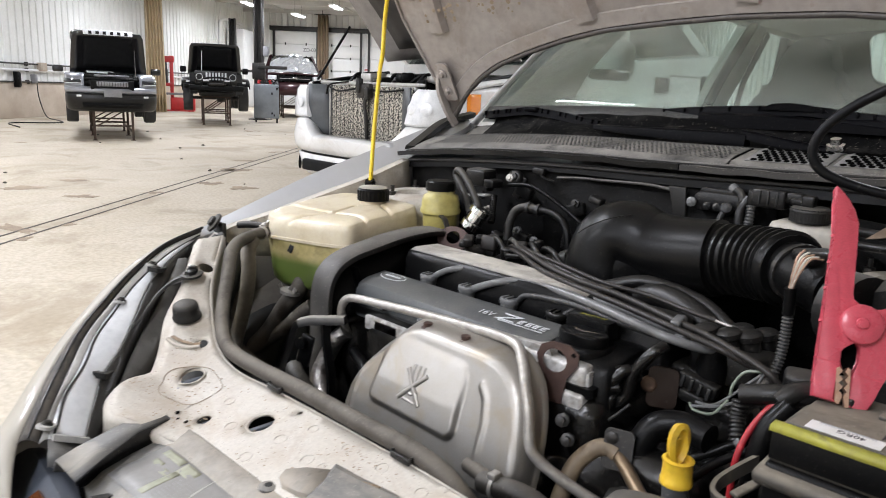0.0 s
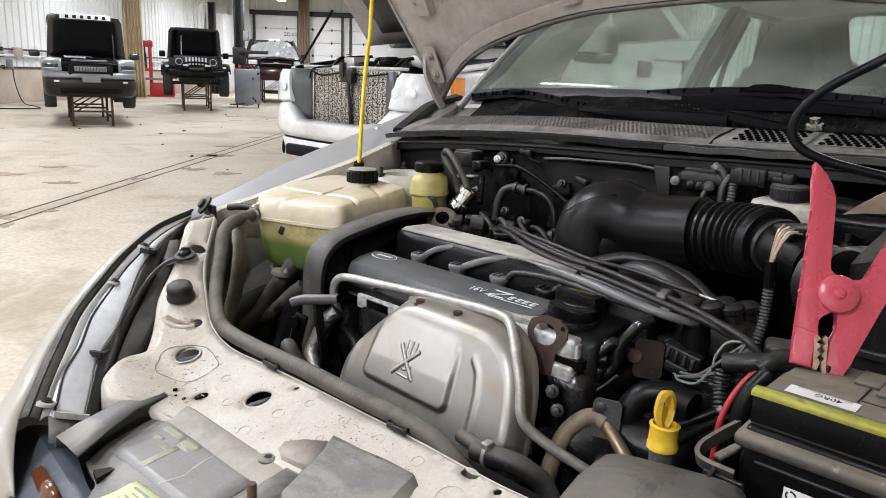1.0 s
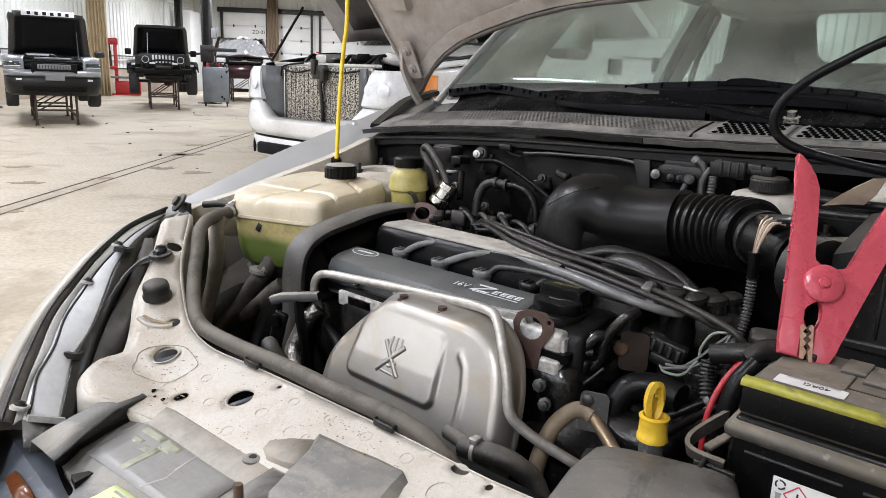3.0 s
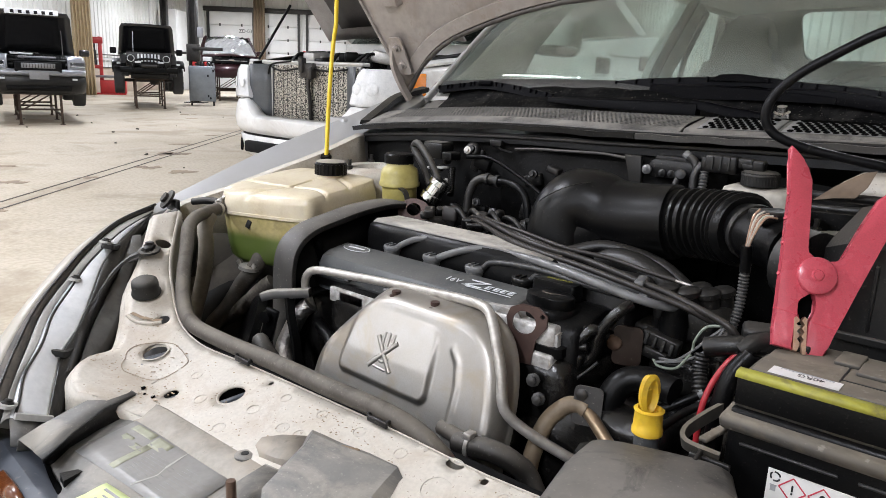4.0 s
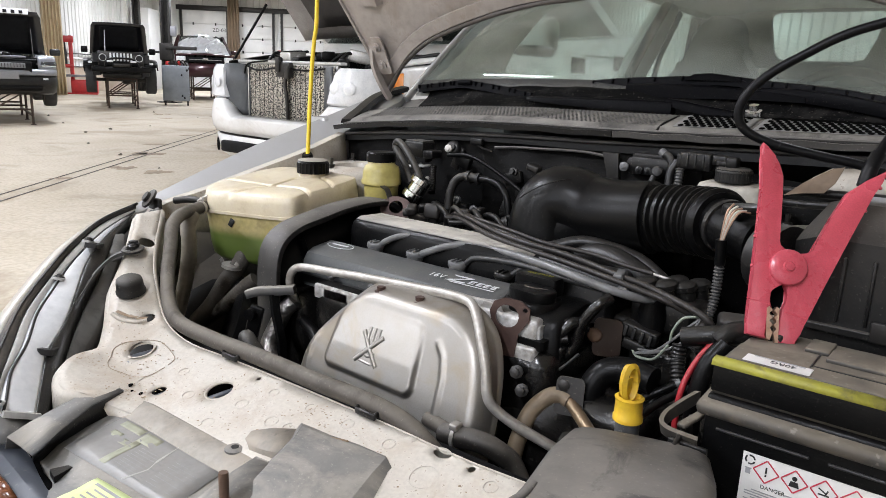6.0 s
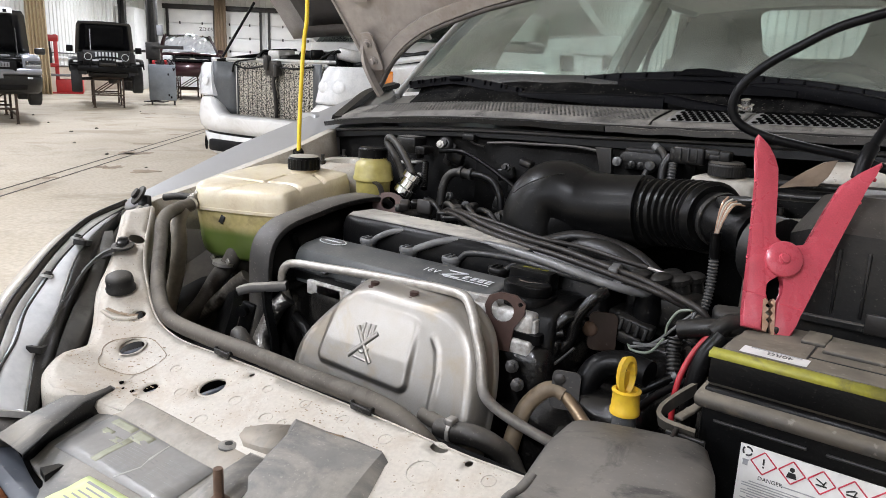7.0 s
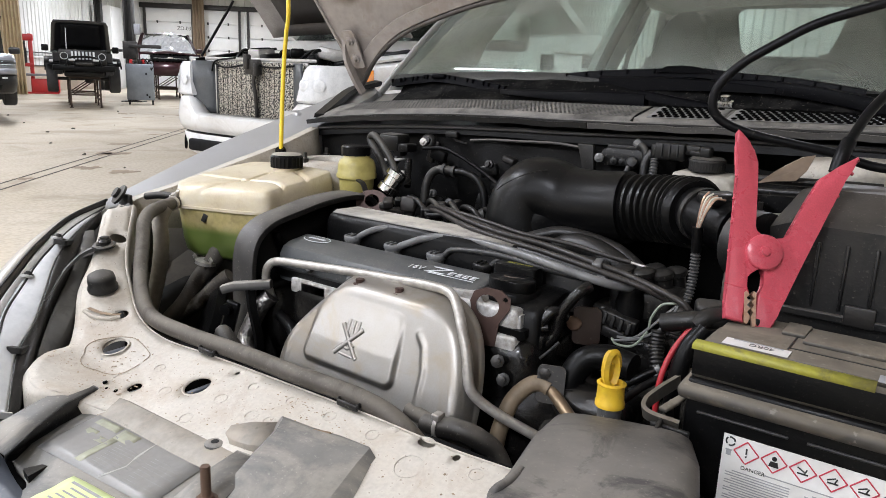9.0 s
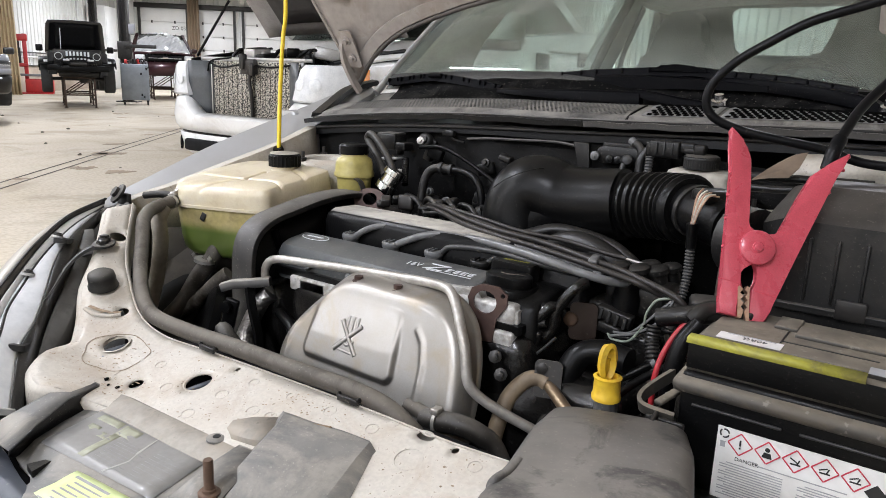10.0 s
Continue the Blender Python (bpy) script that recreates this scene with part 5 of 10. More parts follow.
    # pressed seam round the large hole, stains
    seam = [(-0.355 + (x + 0.355) * w_, -0.208 + (y + 0.208) * w_, zf(x, y) + 0.0014) for k, (x, y) in enumerate(ellipse(-0.355, -0.208, 0.060, 0.046, 16, 0.3)) for w_ in [1 + 0.07 * math.sin(k * 1.9)]]
    part("pressed_seam", sweep(smooth_path(seam, 3, True), circle(0.0006, 5), cap=False), M_STAIN, pan)
    rng = random.Random(5)
    for k in range(26):
        x, y = rng.uniform(-0.42, 0.38), rng.uniform(-0.28, -0.14)
        r = rng.uniform(0.0008, 0.0022)
        part("chip", lathe([(r, 0), (r * 0.5, 0.0007)], Matrix.Translation((x, y, zf(x, y) + 0.0002)) @ pose(0, 0, 0, 16.5, 0, 0), 6), M_STAIN, pan)
    # dirt: fine specks, thick round the hole, the crease and the far corner
    specks = bmesh.new()
    for k in range(420):
        cx, cy, sp = ((-0.37, -0.205, 0.045), (-0.41, -0.265, 0.030), (0.07, -0.165, 0.040), (-0.28, -0.262, 0.035), (-0.46, -0.165, 0.018), (0.0, -0.20, 0.20))[k % 6]
        x, y = rng.gauss(cx, sp), rng.gauss(cy, min(sp, 0.03) * 0.8)
        if not (-0.47 < x < 0.4 and -0.30 < y < -0.142) or (x + 0.374) ** 2 + (y + 0.203) ** 2 < 0.0008 or (x + 0.144) ** 2 + (y + 0.19) ** 2 < 0.0008 or x < -0.43 and y < -0.22:
            continue
        r, a0 = rng.uniform(0.0005, 0.0021) * (1.5 if k % 9 == 0 else 1), rng.uniform(0, 6)
        specks.faces.new([specks.verts.new((x + r * rng.uniform(0.5, 1.6) * math.cos(a0 + 1.05 * q), y + r * rng.uniform(0.4, 1.1) * math.sin(a0 + 1.05 * q), zf(x, y) + 0.0012)) for q in range(6)])
    tagged(part("dirt_speck", specks, M_DIRT, pan, "brown dirt specks on the panel", smooth=0), kind="stuff")
    stop = part("bump_stop", lathe([(0.0275, 0), (0.028, 0.006), (0.0255, 0.009), (0.0255, 0.022), (0.0235, 0.030), (0.017, 0.034), (0.003, 0.035)], Matrix.Translation((-0.519, -0.132, zf(-0.519, -0.132) - 0.002)) @ pose(0, 0, 0, 10, 8, 0), 24), M_RUBBER, car, "black rubber bump stop")
    # pressed pocket under the stop, with a brown streak along its slit
    lip_ = [(-0.492, -0.186), (-0.470, -0.181), (-0.448, -0.166), (-0.436, -0.148)]
    part("pressed_pocket", tube([(x, y, zf(x, y) + 0.001) for x, y in lip_], 0.004, 10), M_SHELL, pan)
    dirt = [(-0.492, -0.176), (-0.472, -0.168), (-0.452, -0.155), (-0.441, -0.144)]
    part("pocket_streak", sweep([Vector((x, y, zf(x, y) + 0.0012)) for x, y in dirt], [(-0.006, 0), (0, 0.0008), (0.006, 0)], cap=False), M_DIRT, pan, "brown streak in the pressed pocket")
    for x, y, r in ((-0.295, -0.262, 0.006), (-0.262, -0.262, 0.0045), (-0.278, -0.268, 0.003)):
        part("rust_hole", lathe([(r, 0), (r * 0.6, 0.0006)], Matrix.Translation((x, y, zf(x, y) + 0.0004)) @ pose(0, 0, 0, 16.5, 0, 0), 7), M_VOID, pan)
    bx = (-0.60, -0.078)
    bolt = part("panel_bolt", join(lathe([(0.021, 0), (0.021, 0.003), (0.012, 0.004), (0.012, 0.011)], None, 20), lathe([(0.009, 0.009), (0.009, 0.016), (0.002, 0.017)], None, 6)), M_STEEL, car)
    bolt.location = (bx[0], bx[1], zf(*bx) + 0.004)


carrier()


# ---- grey deflector in front of it, with its labels
def deck(x, y):
    dip = min(max((-0.10 - x) / 0.10, 0), 1) * max(0, -0.40 - y)
    return 0.592 - 0.06 * (-0.28 - y) + 0.02 * x - 0.5 * dip


def deflector():
    cover = part("front_deflector", loft([[(-0.28 + 0.04 * i, y, deck(-0.28 + 0.04 * i, y) - 0.009) for i in range(26)] for y in [-0.265 - 0.02 * j for j in range(18)]]), M_GREYPL, car, "dusty grey plastic radiator cover", thick=0.006, smooth=40)
    part("rear_slope", loft([[(-0.325 + 0.42 * i / 10, y, zf(-0.12, y) + 0.02 * (0.42 * i / 10 - 0.18) + dz) for i in range(11)] for y, dz in ((-0.262, -0.002), (-0.268, 0.0012), (-0.286, 0.0018), (-0.300, 0.0012), (-0.312, -0.004), (-0.318, -0.014))]), M_SLOPE, cover, thick=0.001, smooth=60)
    # left rib: a raised wedge
    top_l = [(-0.331, -0.284, 0.602), (-0.307, -0.359, 0.600), (-0.291, -0.424, 0.593), (-0.295, -0.454, 0.580)]
    ridge = [(-0.284, -0.281, 0.600), (-0.265, -0.340, 0.602), (-0.229, -0.405, 0.597), (-0.207, -0.455, 0.584)]
    foot = [(-0.279, -0.277, 0.582), (-0.269, -0.301, 0.576), (-0.247, -0.374, 0.566), (-0.238, -0.436, 0.554)]
    tl, rd, ft = [[Vector(p) for p in q] for q in (top_l, ridge, foot)]
    part("rib", loft([[v, u.lerp(v, 0.5) + Vector((0, 0, 0.001)), u, u + Vector((-0.012, -0.006, -0.045))] for u, v in zip(tl, rd)]), M_GREYPL, cover, smooth=30, thick=0.003)
    # Inner face of the rib coloured black, unlike its grey top.
    part("rib_side", loft([[v + Vector((0.001, 0, -0.001)), v.lerp(w, 0.5) + Vector((-0.006, -0.002, -0.004)), w] for v, w in zip(rd, ft)]), M_BLACKD, cover, "black inner face of the rib", thick=0.002)
    part("rib_end", loft([[tl[0], rd[0]], [tl[0] + Vector((0, 0.012, -0.03)), ft[0] + Vector((0, 0.008, 0))]]), M_GREYPL, cover, thick=0.002)
    part("cover_gap", sweep([Vector(p) for p in ((-0.287, -0.430, 0.553), (-0.254, -0.434, 0.553), (-0.205, -0.446, 0.553), (-0.162, -0.453, 0.554), (-0.120, -0.459, 0.557))], [(-0.004, 0), (0, 0.001), (0.004, 0)], [0.7, 1.0, 0.8, 1.3, 1.0], cap=False), M_VOID, cover, "dark gap beside the grille")
    part("cover_notch", prism([(-0.183, -0.443), (-0.175, -0.421), (-0.166, -0.419), (-0.158, -0.448)], 0.556, 0.5665), M_BLACKD, cover)
    # right raised box and its ramp
    blk = loft([[(-0.020, -0.140, 0.583), (0.027, -0.167, 0.612), (0.059, -0.166, 0.613), (0.087, -0.164, 0.613), (0.136, -0.154, 0.613), (0.183, -0.148, 0.611), (0.199, -0.153, 0.604), (0.200, -0.141, 0.578)],
                [(0.026, -0.178, 0.605), (0.073, -0.205, 0.634), (0.103, -0.204, 0.635), (0.130, -0.202, 0.635), (0.175, -0.193, 0.635), (0.220, -0.187, 0.633), (0.234, -0.191, 0.626), (0.233, -0.178, 0.600)],
                [(0.040, -0.200, 0.600), (0.090, -0.232, 0.633), (0.123, -0.232, 0.634), (0.152, -0.230, 0.634), (0.198, -0.229, 0.634), (0.232, -0.226, 0.632), (0.237, -0.202, 0.622), (0.244, -0.190, 0.600)],
                [(0.085, -0.33, 0.570), (0.105, -0.335, 0.598), (0.13, -0.34, 0.599), (0.16, -0.345, 0.599), (0.20, -0.345, 0.599), (0.25, -0.335, 0.598), (0.275, -0.315, 0.592), (0.285, -0.30, 0.57)],
                [(0.120, -0.46, 0.545), (0.14, -0.46, 0.563), (0.16, -0.46, 0.565), (0.19, -0.46, 0.565), (0.23, -0.46, 0.565), (0.28, -0.46, 0.563), (0.31, -0.46, 0.560), (0.33, -0.46, 0.53)]])
    part("raised_block", blk, M_GREYPL, cover, smooth=25, thick=0.004)
    part("block_step", loft([[(0.003, -0.239, 0.614), (0.024, -0.218, 0.618), (0.055, -0.198, 0.620)], [(0.011, -0.256, 0.611), (0.051, -0.246, 0.615), (0.078, -0.226, 0.618)], [(0.021, -0.259, 0.606), (0.059, -0.256, 0.610), (0.089, -0.244, 0.612)], [(0.028, -0.258, 0.586), (0.061, -0.255, 0.586), (0.088, -0.252, 0.586)]]), M_SLOPE, cover, "beige dusty step beside the block", smooth=20, thick=0.003)
    part("block_notch", box(0.141, -0.201, 0.629, 0.030, 0.020, 0.006, 0.003, rot=(12, 0, 20)), M_DIRT, cover, "brown dirt in the notch of the block")
    top = [(0.064, -0.279, 0.612), (0.063, -0.313, 0.606), (0.065, -0.351, 0.598), (0.068, -0.391, 0.588)]
    edge = [(0.106, -0.274, 0.612), (0.119, -0.312, 0.606), (0.128, -0.349, 0.598), (0.139, -0.385, 0.588)]
    part("ridge", loft([[Vector(u) + Vector((-0.012, 0.0, -0.035)), u, v] for u, v in zip(top, edge)]), M_GREYPL, cover, thick=0.003, smooth=20)
    part("ridge_side", loft([[v, Vector(v) + Vector((0.004, 0.0, -0.045))] for v in edge]), M_BLACKD, cover, "dark side of the ridge", thick=0.002)
    part("ridge_end", loft([[top[0], edge[0]], [Vector(top[0]) + Vector((0, 0.008, -0.03)), Vector(edge[0]) + Vector((0, 0.008, -0.03))]]), M_GREYPL, cover, thick=0.002)
    part("eyelet", lathe([(0.015, 0), (0.015, 0.003), (0.010, 0.005), (0.006, 0.005), (0.005, 0.0)], Matrix.Translation((0.001, -0.266, deck(0, -0.266) + 0.001)), 20), M_GREYPL, cover)
    part("eyelet_hole", lathe([(0.0055, 0), (0.0055, 0.0045)], Matrix.Translation((0.001, -0.266, deck(0, -0.266) + 0.002)), 14), M_INK, cover)
    stud = join(tube([(0.110, -0.360, 0.575), (0.110, -0.360, 0.643)], 0.0056, 12), *[lathe([(0.0064, 0), (0.0064, 0.0010)], Matrix.Translation((0.110, -0.360, 0.604 + k * 0.0030)) @ pose(0, 0, 0, 4, 5, 0), 12) for k in range(13)], lathe([(0.014, 0.594), (0.014, 0.599), (0.009, 0.600), (0.009, 0.604)], Matrix.Translation((0.110, -0.360, 0)), 16))
    part("threaded_stud", stud, M_RUST, car, "rusty threaded stud")
    # labels lie on the cover: corners go round clockwise
    def sheet(name, c, lift, material, parent, label=""):
        rows = []
        for i in range(7):
            f = i / 6
            p, q = Vector(c[0]).lerp(Vector(c[3]), f), Vector(c[1]).lerp(Vector(c[2]), f)
            rows.append([(s.x, s.y, deck(s.x, s.y) - 0.009 + lift + 0.0007 * math.sin(9 * f + 5 * g)) for g in [k / 8 for k in range(9)] for s in [p.lerp(q, g)]])
        return part(name, loft(rows), material, parent, label, thick=0.0003, offset=1, smooth=20)
    lab = sheet("warning_label", [(-0.234, -0.303), (0.024, -0.296), (0.041, -0.397), (-0.222, -0.405)], 0.0010, M_FILM, cover, "faded clear warning label")
    def quad(u0, v0, u1, v1, lift, material, name="printed_bar"):
        P0, P1, P2, P3 = [Vector((*p, 0)) for p in ((-0.234, -0.303), (0.024, -0.296), (0.041, -0.397), (-0.222, -0.405))]
        def at(u, v):
            s = (P0.lerp(P1, u)).lerp(P3.lerp(P2, u), v)
            return (s.x, s.y, deck(s.x, s.y) - 0.009 + lift + 0.0007 * math.sin(9 * v + 5 * u))
        part(name, loft([[at(u0 + (u1 - u0) * i / 4, v0 + (v1 - v0) * j / 4) for i in range(5)] for j in range(5)]), material, lab, thick=0.0001, offset=1)
    quad(0.06, 0.06, 0.28, 0.20, 0.0014, M_CREAMPR)
    quad(0.30, 0.08, 0.46, 0.30, 0.0014, M_CREAMPR)
    quad(0.08, 0.30, 0.18, 0.42, 0.0014, M_CREAMPR)
    quad(0.22, 0.36, 0.30, 0.48, 0.0014, M_CREAMPR)
    quad(0.30, 0.30, 0.36, 0.90, 0.0014, M_CREAMPR)
    for k in range(9):
        quad(0.40, 0.36 + 0.06 * k, 0.66 if k % 3 else 0.58, 0.366 + 0.06 * k, 0.0014, M_FAINT)
        quad(0.70, 0.30 + 0.07 * k, 0.95 if k % 4 else 0.84, 0.307 + 0.07 * k, 0.0014, M_FAINT)
    sheet("service_label", [(-0.099, -0.416), (0.020, -0.409), (0.020, -0.485), (-0.095, -0.475)], 0.0022, M_GREENLAB, cover, "yellow-green service label")
    for k in range(7):
        y = -0.423 - 0.0085 * k
        part("printed_bar", box(-0.048 + 0.004 * (k % 3), y, deck(-0.05, y) - 0.009 + 0.0029, 0.072 - 0.014 * (k % 2), 0.0022 if k else 0.004, 0.0006, rot=(0, 0, 3)), M_GREYINK, cover)
    # Pale sliver paints the glint along a crease in the label.
    crease = [(-0.083, -0.302), (-0.073, -0.342), (-0.064, -0.362), (-0.072, -0.397)]
    part("crease_glint", sweep([Vector((x, y, deck(x, y) - 0.0074)) for x, y in crease], [(-0.002, 0), (0, 0.0006), (0.002, 0)], [0.3, 1.2, 0.6, 1.0], cap=False), M_FLANGE, cover, "pale streak painted as the glint of a film crease")

deflector()


# ---- nose: grille bar, bumper skin, headlamp
def nose():
    crest = [(-0.394, -0.457, 0.560), (-0.239, -0.471, 0.562), (-0.130, -0.482, 0.562), (0.30, -0.53, 0.566)]
    inner = [(-0.382, -0.423, 0.550), (-0.247, -0.436, 0.550), (-0.156, -0.450, 0.550), (0.30, -0.49, 0.555)]
    face = [(-0.452, -0.472, 0.528), (-0.352, -0.502, 0.520), (-0.243, -0.530, 0.515), (0.30, -0.60, 0.515)]
    rows = []
    for c_, i_, f_ in zip(smooth_path(crest, 6), smooth_path(inner, 6), smooth_path(face, 6)):
        rows.append([f_ + Vector((0, 0.01, -0.11)), f_ + Vector((-0.004, -0.006, -0.05)), f_, f_.lerp(c_, 0.7) + Vector((0, 0, 0.004)), c_, c_.lerp(i_, 0.3) + Vector((0, 0, 0.002)), i_, i_ + Vector((0.004, 0.004, -0.03))])
    M_BLUEPL = mat("blue_grey_plastic", (0.035, 0.042, 0.055), 0.40, dust=(0.16, 0.17, 0.19), dusty=0.35, scale=16, fleck=0.2)
    part("grille_surround", loft(rows), M_BLUEPL, car, "blue-grey plastic grille surround", thick=0.004, smooth=40)
    part("surround_end", loft([rows[0], [(p.x + 0.006, p.y + 0.006, p.z - 0.10) for p in rows[0]]]), M_BLUEPL, car, thick=0.003)
    part("turn_lamp", loft([[(-0.272, -0.500, 0.546), (-0.262, -0.488, 0.558)], [(-0.230, -0.506, 0.544), (-0.208, -0.492, 0.560)], [(-0.18, -0.514, 0.544), (-0.15, -0.500, 0.560)]]), M_AMBER, car, "amber turn lamp", thick=0.006)
    # bumper skin round the nose down to the sill
    k = 18
    rows = []
    for z, grow in ((0.22, -0.04), (0.26, 0.0), (0.42, 0.02), (0.50, 0.0)):
        row = []
        for i in range(k + 1):
            a = (-1 + 2 * i / k) * math.pi / 2
            row.append((CX + (0.76 + grow) * math.sin(a), -0.10 - (0.44 + grow) * math.cos(a), z))
        rows.append(row)
    part("front_bumper", loft(rows), M_SILVER, car, "silver painted front bumper", thick=0.006)
    # strips from the outside in: wing edge, seal, flange, lamp, trim, inner panel
    def strip(name, p, q, material, rise, label="", drop=0.0):
        rows = []
        for u, v in zip(smooth_path(p, 6), smooth_path(q, 6)):
            up = Vector((0, 0, rise))
            row = [u, u.lerp(v, 0.15) + up * 0.7, u.lerp(v, 0.4) + up, u.lerp(v, 0.7) + up * 0.9, u.lerp(v, 0.92) + up * 0.5, v]
            rows.append(row + [v + Vector((0.004, 0.004, -drop))] if drop else row)
        return part(name, loft(rows), material, car, label, thick=0.002, smooth=60)
    seal_out = [(-0.341, -0.492, 0.601), (-0.393, -0.451, 0.634), (-0.477, -0.395, 0.659), (-0.564, -0.327, 0.685), (-0.645, -0.246, 0.714), (-0.710, -0.161, 0.748), (-0.802, -0.043, 0.774), (-0.872, 0.084, 0.789)]
    seal_in = [(-0.323, -0.467, 0.600), (-0.377, -0.429, 0.631), (-0.458, -0.376, 0.654), (-0.549, -0.314, 0.681), (-0.630, -0.238, 0.708), (-0.699, -0.158, 0.742), (-0.795, -0.048, 0.767), (-0.857, 0.071, 0.781)]
    groove = [(-0.327, -0.452, 0.602), (-0.393, -0.413, 0.630), (-0.458, -0.361, 0.651), (-0.542, -0.304, 0.675), (-0.623, -0.232, 0.702), (-0.682, -0.156, 0.734), (-0.760, -0.061, 0.759), (-0.850, 0.064, 0.774)]
    lens_in = [(-0.325, -0.401, 0.580), (-0.387, -0.365, 0.605), (-0.453, -0.324, 0.631), (-0.510, -0.267, 0.655), (-0.582, -0.210, 0.686), (-0.657, -0.149, 0.724), (-0.735, -0.067, 0.752), (-0.841, 0.052, 0.770)]
    trim_in = [(-0.336, -0.382, 0.567), (-0.388, -0.347, 0.593), (-0.445, -0.306, 0.620), (-0.508, -0.257, 0.647), (-0.571, -0.202, 0.677), (-0.630, -0.143, 0.711), (-0.715, -0.065, 0.743), (-0.833, 0.045, 0.765)]
    panel_in = [(-0.365, -0.358, 0.556), (-0.417, -0.320, 0.580), (-0.456, -0.272, 0.603), (-0.500, -0.219, 0.626), (-0.558, -0.166, 0.656), (-0.625, -0.114, 0.692), (-0.705, -0.047, 0.722), (-0.820, 0.050, 0.745)]
    crown = [(-0.258, -0.529, 0.524), (-0.303, -0.513, 0.563)] + seal_out
    outer = [(-0.279, -0.532, 0.512), (-0.338, -0.535, 0.549), (-0.391, -0.518, 0.586), (-0.446, -0.470, 0.613), (-0.525, -0.412, 0.636), (-0.608, -0.342, 0.662), (-0.690, -0.263, 0.690), (-0.760, -0.177, 0.726), (-0.850, -0.057, 0.752), (-0.915, 0.080, 0.768)]
    low = [(x - 0.012, y - 0.012, z - 0.16) for x, y, z in outer]
    part("wing_edge", loft([[c_, b_.lerp(c_, 0.3), b_, a_.lerp(b_, 0.5) + Vector((0, 0, 0.005)), a_] for a_, b_, c_ in zip(smooth_path(crown, 6), smooth_path(outer, 6), smooth_path(low, 6))]), M_WING, car, "silver wing edge coloured cream for the floor it mirrors", thick=0.003, smooth=60)
    strip("wing_seal", seal_out, seal_in, M_SEAL, 0.007, "worn grey-brown rubber seal along the wing")
    part("seal_line", tube([tuple(Vector(p).lerp(Vector(q), 0.5) + Vector((0, 0, 0.0075))) for p, q in zip(seal_out, seal_in)], 0.0018, 6, 6), M_BLACKD, car)
    strip("lamp_flange", seal_in, groove, M_FLANGE, 0.002, "pale grey plastic lamp flange")
    bead = [tuple(Vector(p).lerp(Vector(q), 0.12 + 0.03 * math.sin(0.9 * k)) + Vector((0, 0, 0.002))) for k, (p, q) in enumerate(zip(smooth_path(groove, 4), smooth_path(lens_in, 4)))]
    part("seal_bead", tube(bead, 0.0024, 8, 2), M_BLACKD, car)
    strip("headlamp", groove, lens_in, M_HAZELENS, 0.004, "clear headlamp with bright bowl")
    a_, b_ = Vector(groove[0]), Vector(lens_in[0])
    part("lamp_ridge", sweep([a_.lerp(b_, f) + Vector((0.004, 0.006, 0.004)) for f in (0.0, 0.3, 0.6, 1.0)], [(-0.005, -0.006), (-0.003, 0.003), (0.003, 0.003), (0.005, -0.006)], cap=True), M_FLANGE, car, "bright ridge at the foot of the lamp")
    part("lamp_end", loft([[a_.lerp(b_, f) for f in (0, 0.5, 1)], [a_.lerp(b_, f) + Vector((0.03, -0.012, -0.03)) for f in (0, 0.5, 1)]]), M_GREYPL, car, "grey end face of the lamp", thick=0.002)
    strip("lamp_trim", lens_in, trim_in, M_BLACKD, 0.003, "black plastic lamp trim", 0.03)
    strip("lamp_panel", [(x + 0.004, y + 0.004, z - 0.012) for x, y, z in trim_in], panel_in, M_DPANEL, 0.002, "dusty dark plastic panel", 0.06)
    arm = [(-0.585, -0.084, 0.752), (-0.607, -0.116, 0.740), (-0.612, -0.153, 0.712), (-0.580, -0.196, 0.688), (-0.553, -0.229, 0.674)]
    strap = part("lamp_bracket", sweep(smooth_path(arm, 5), [(-0.012, -0.003), (-0.012, 0.003), (-0.009, 0.001), (0.009, 0.001), (0.012, 0.003), (0.012, -0.003)], [1.2 - 0.85 * i / 20 for i in range(21)], up=(0, 0, 1)), M_DPANEL, car, "dusty black lamp bracket")
    part("strap_web", loft([[arm[2], (-0.655, -0.120, 0.712)], [arm[3], (-0.600, -0.200, 0.684)], [arm[4], (-0.565, -0.228, 0.672)]]), M_BLACKD, strap, thick=0.002)
    part("strap_washer", lathe([(0.022, 0), (0.021, 0.004), (0.014, 0.006), (0.013, 0.002)], Matrix.Translation((-0.590, -0.086, 0.750)) @ pose(0, 0, 0, 8, 6, 0), 22), M_RUBBER, strap)
    part("strap_bolt", join(lathe([(0.010, 0.002), (0.010, 0.009), (0.007, 0.011)], Matrix.Translation((-0.590, -0.086, 0.752)) @ pose(0, 0, 0, 8, 6, 0), 6)), M_STEEL, strap)
    part("lamp_housing", loft([[(-0.743, -0.065, 0.752), (-0.740, -0.025, 0.752)], [(-0.715, -0.090, 0.735), (-0.700, -0.045, 0.738)], [(-0.674, -0.126, 0.708), (-0.655, -0.072, 0.722)]]), M_GREYPL, car, "grey back of the lamp housing", thick=0.004)
    for p, turn in (((-0.463, -0.317, 0.627), -40), ((-0.689, -0.118, 0.743), -40)):
        m_ = Matrix.Translation(p) @ pose(0, 0, 0, -10, -12, turn)
        clip = part("lamp_clip", holed_plate(rounded(-0.028, -0.013, 0.028, 0.013, 0.005), [rounded(-0.014, -0.007, 0.014, 0.007, 0.003)[::-1]], 0.010, m_), M_BLACKD, car, "black plastic lamp clip")
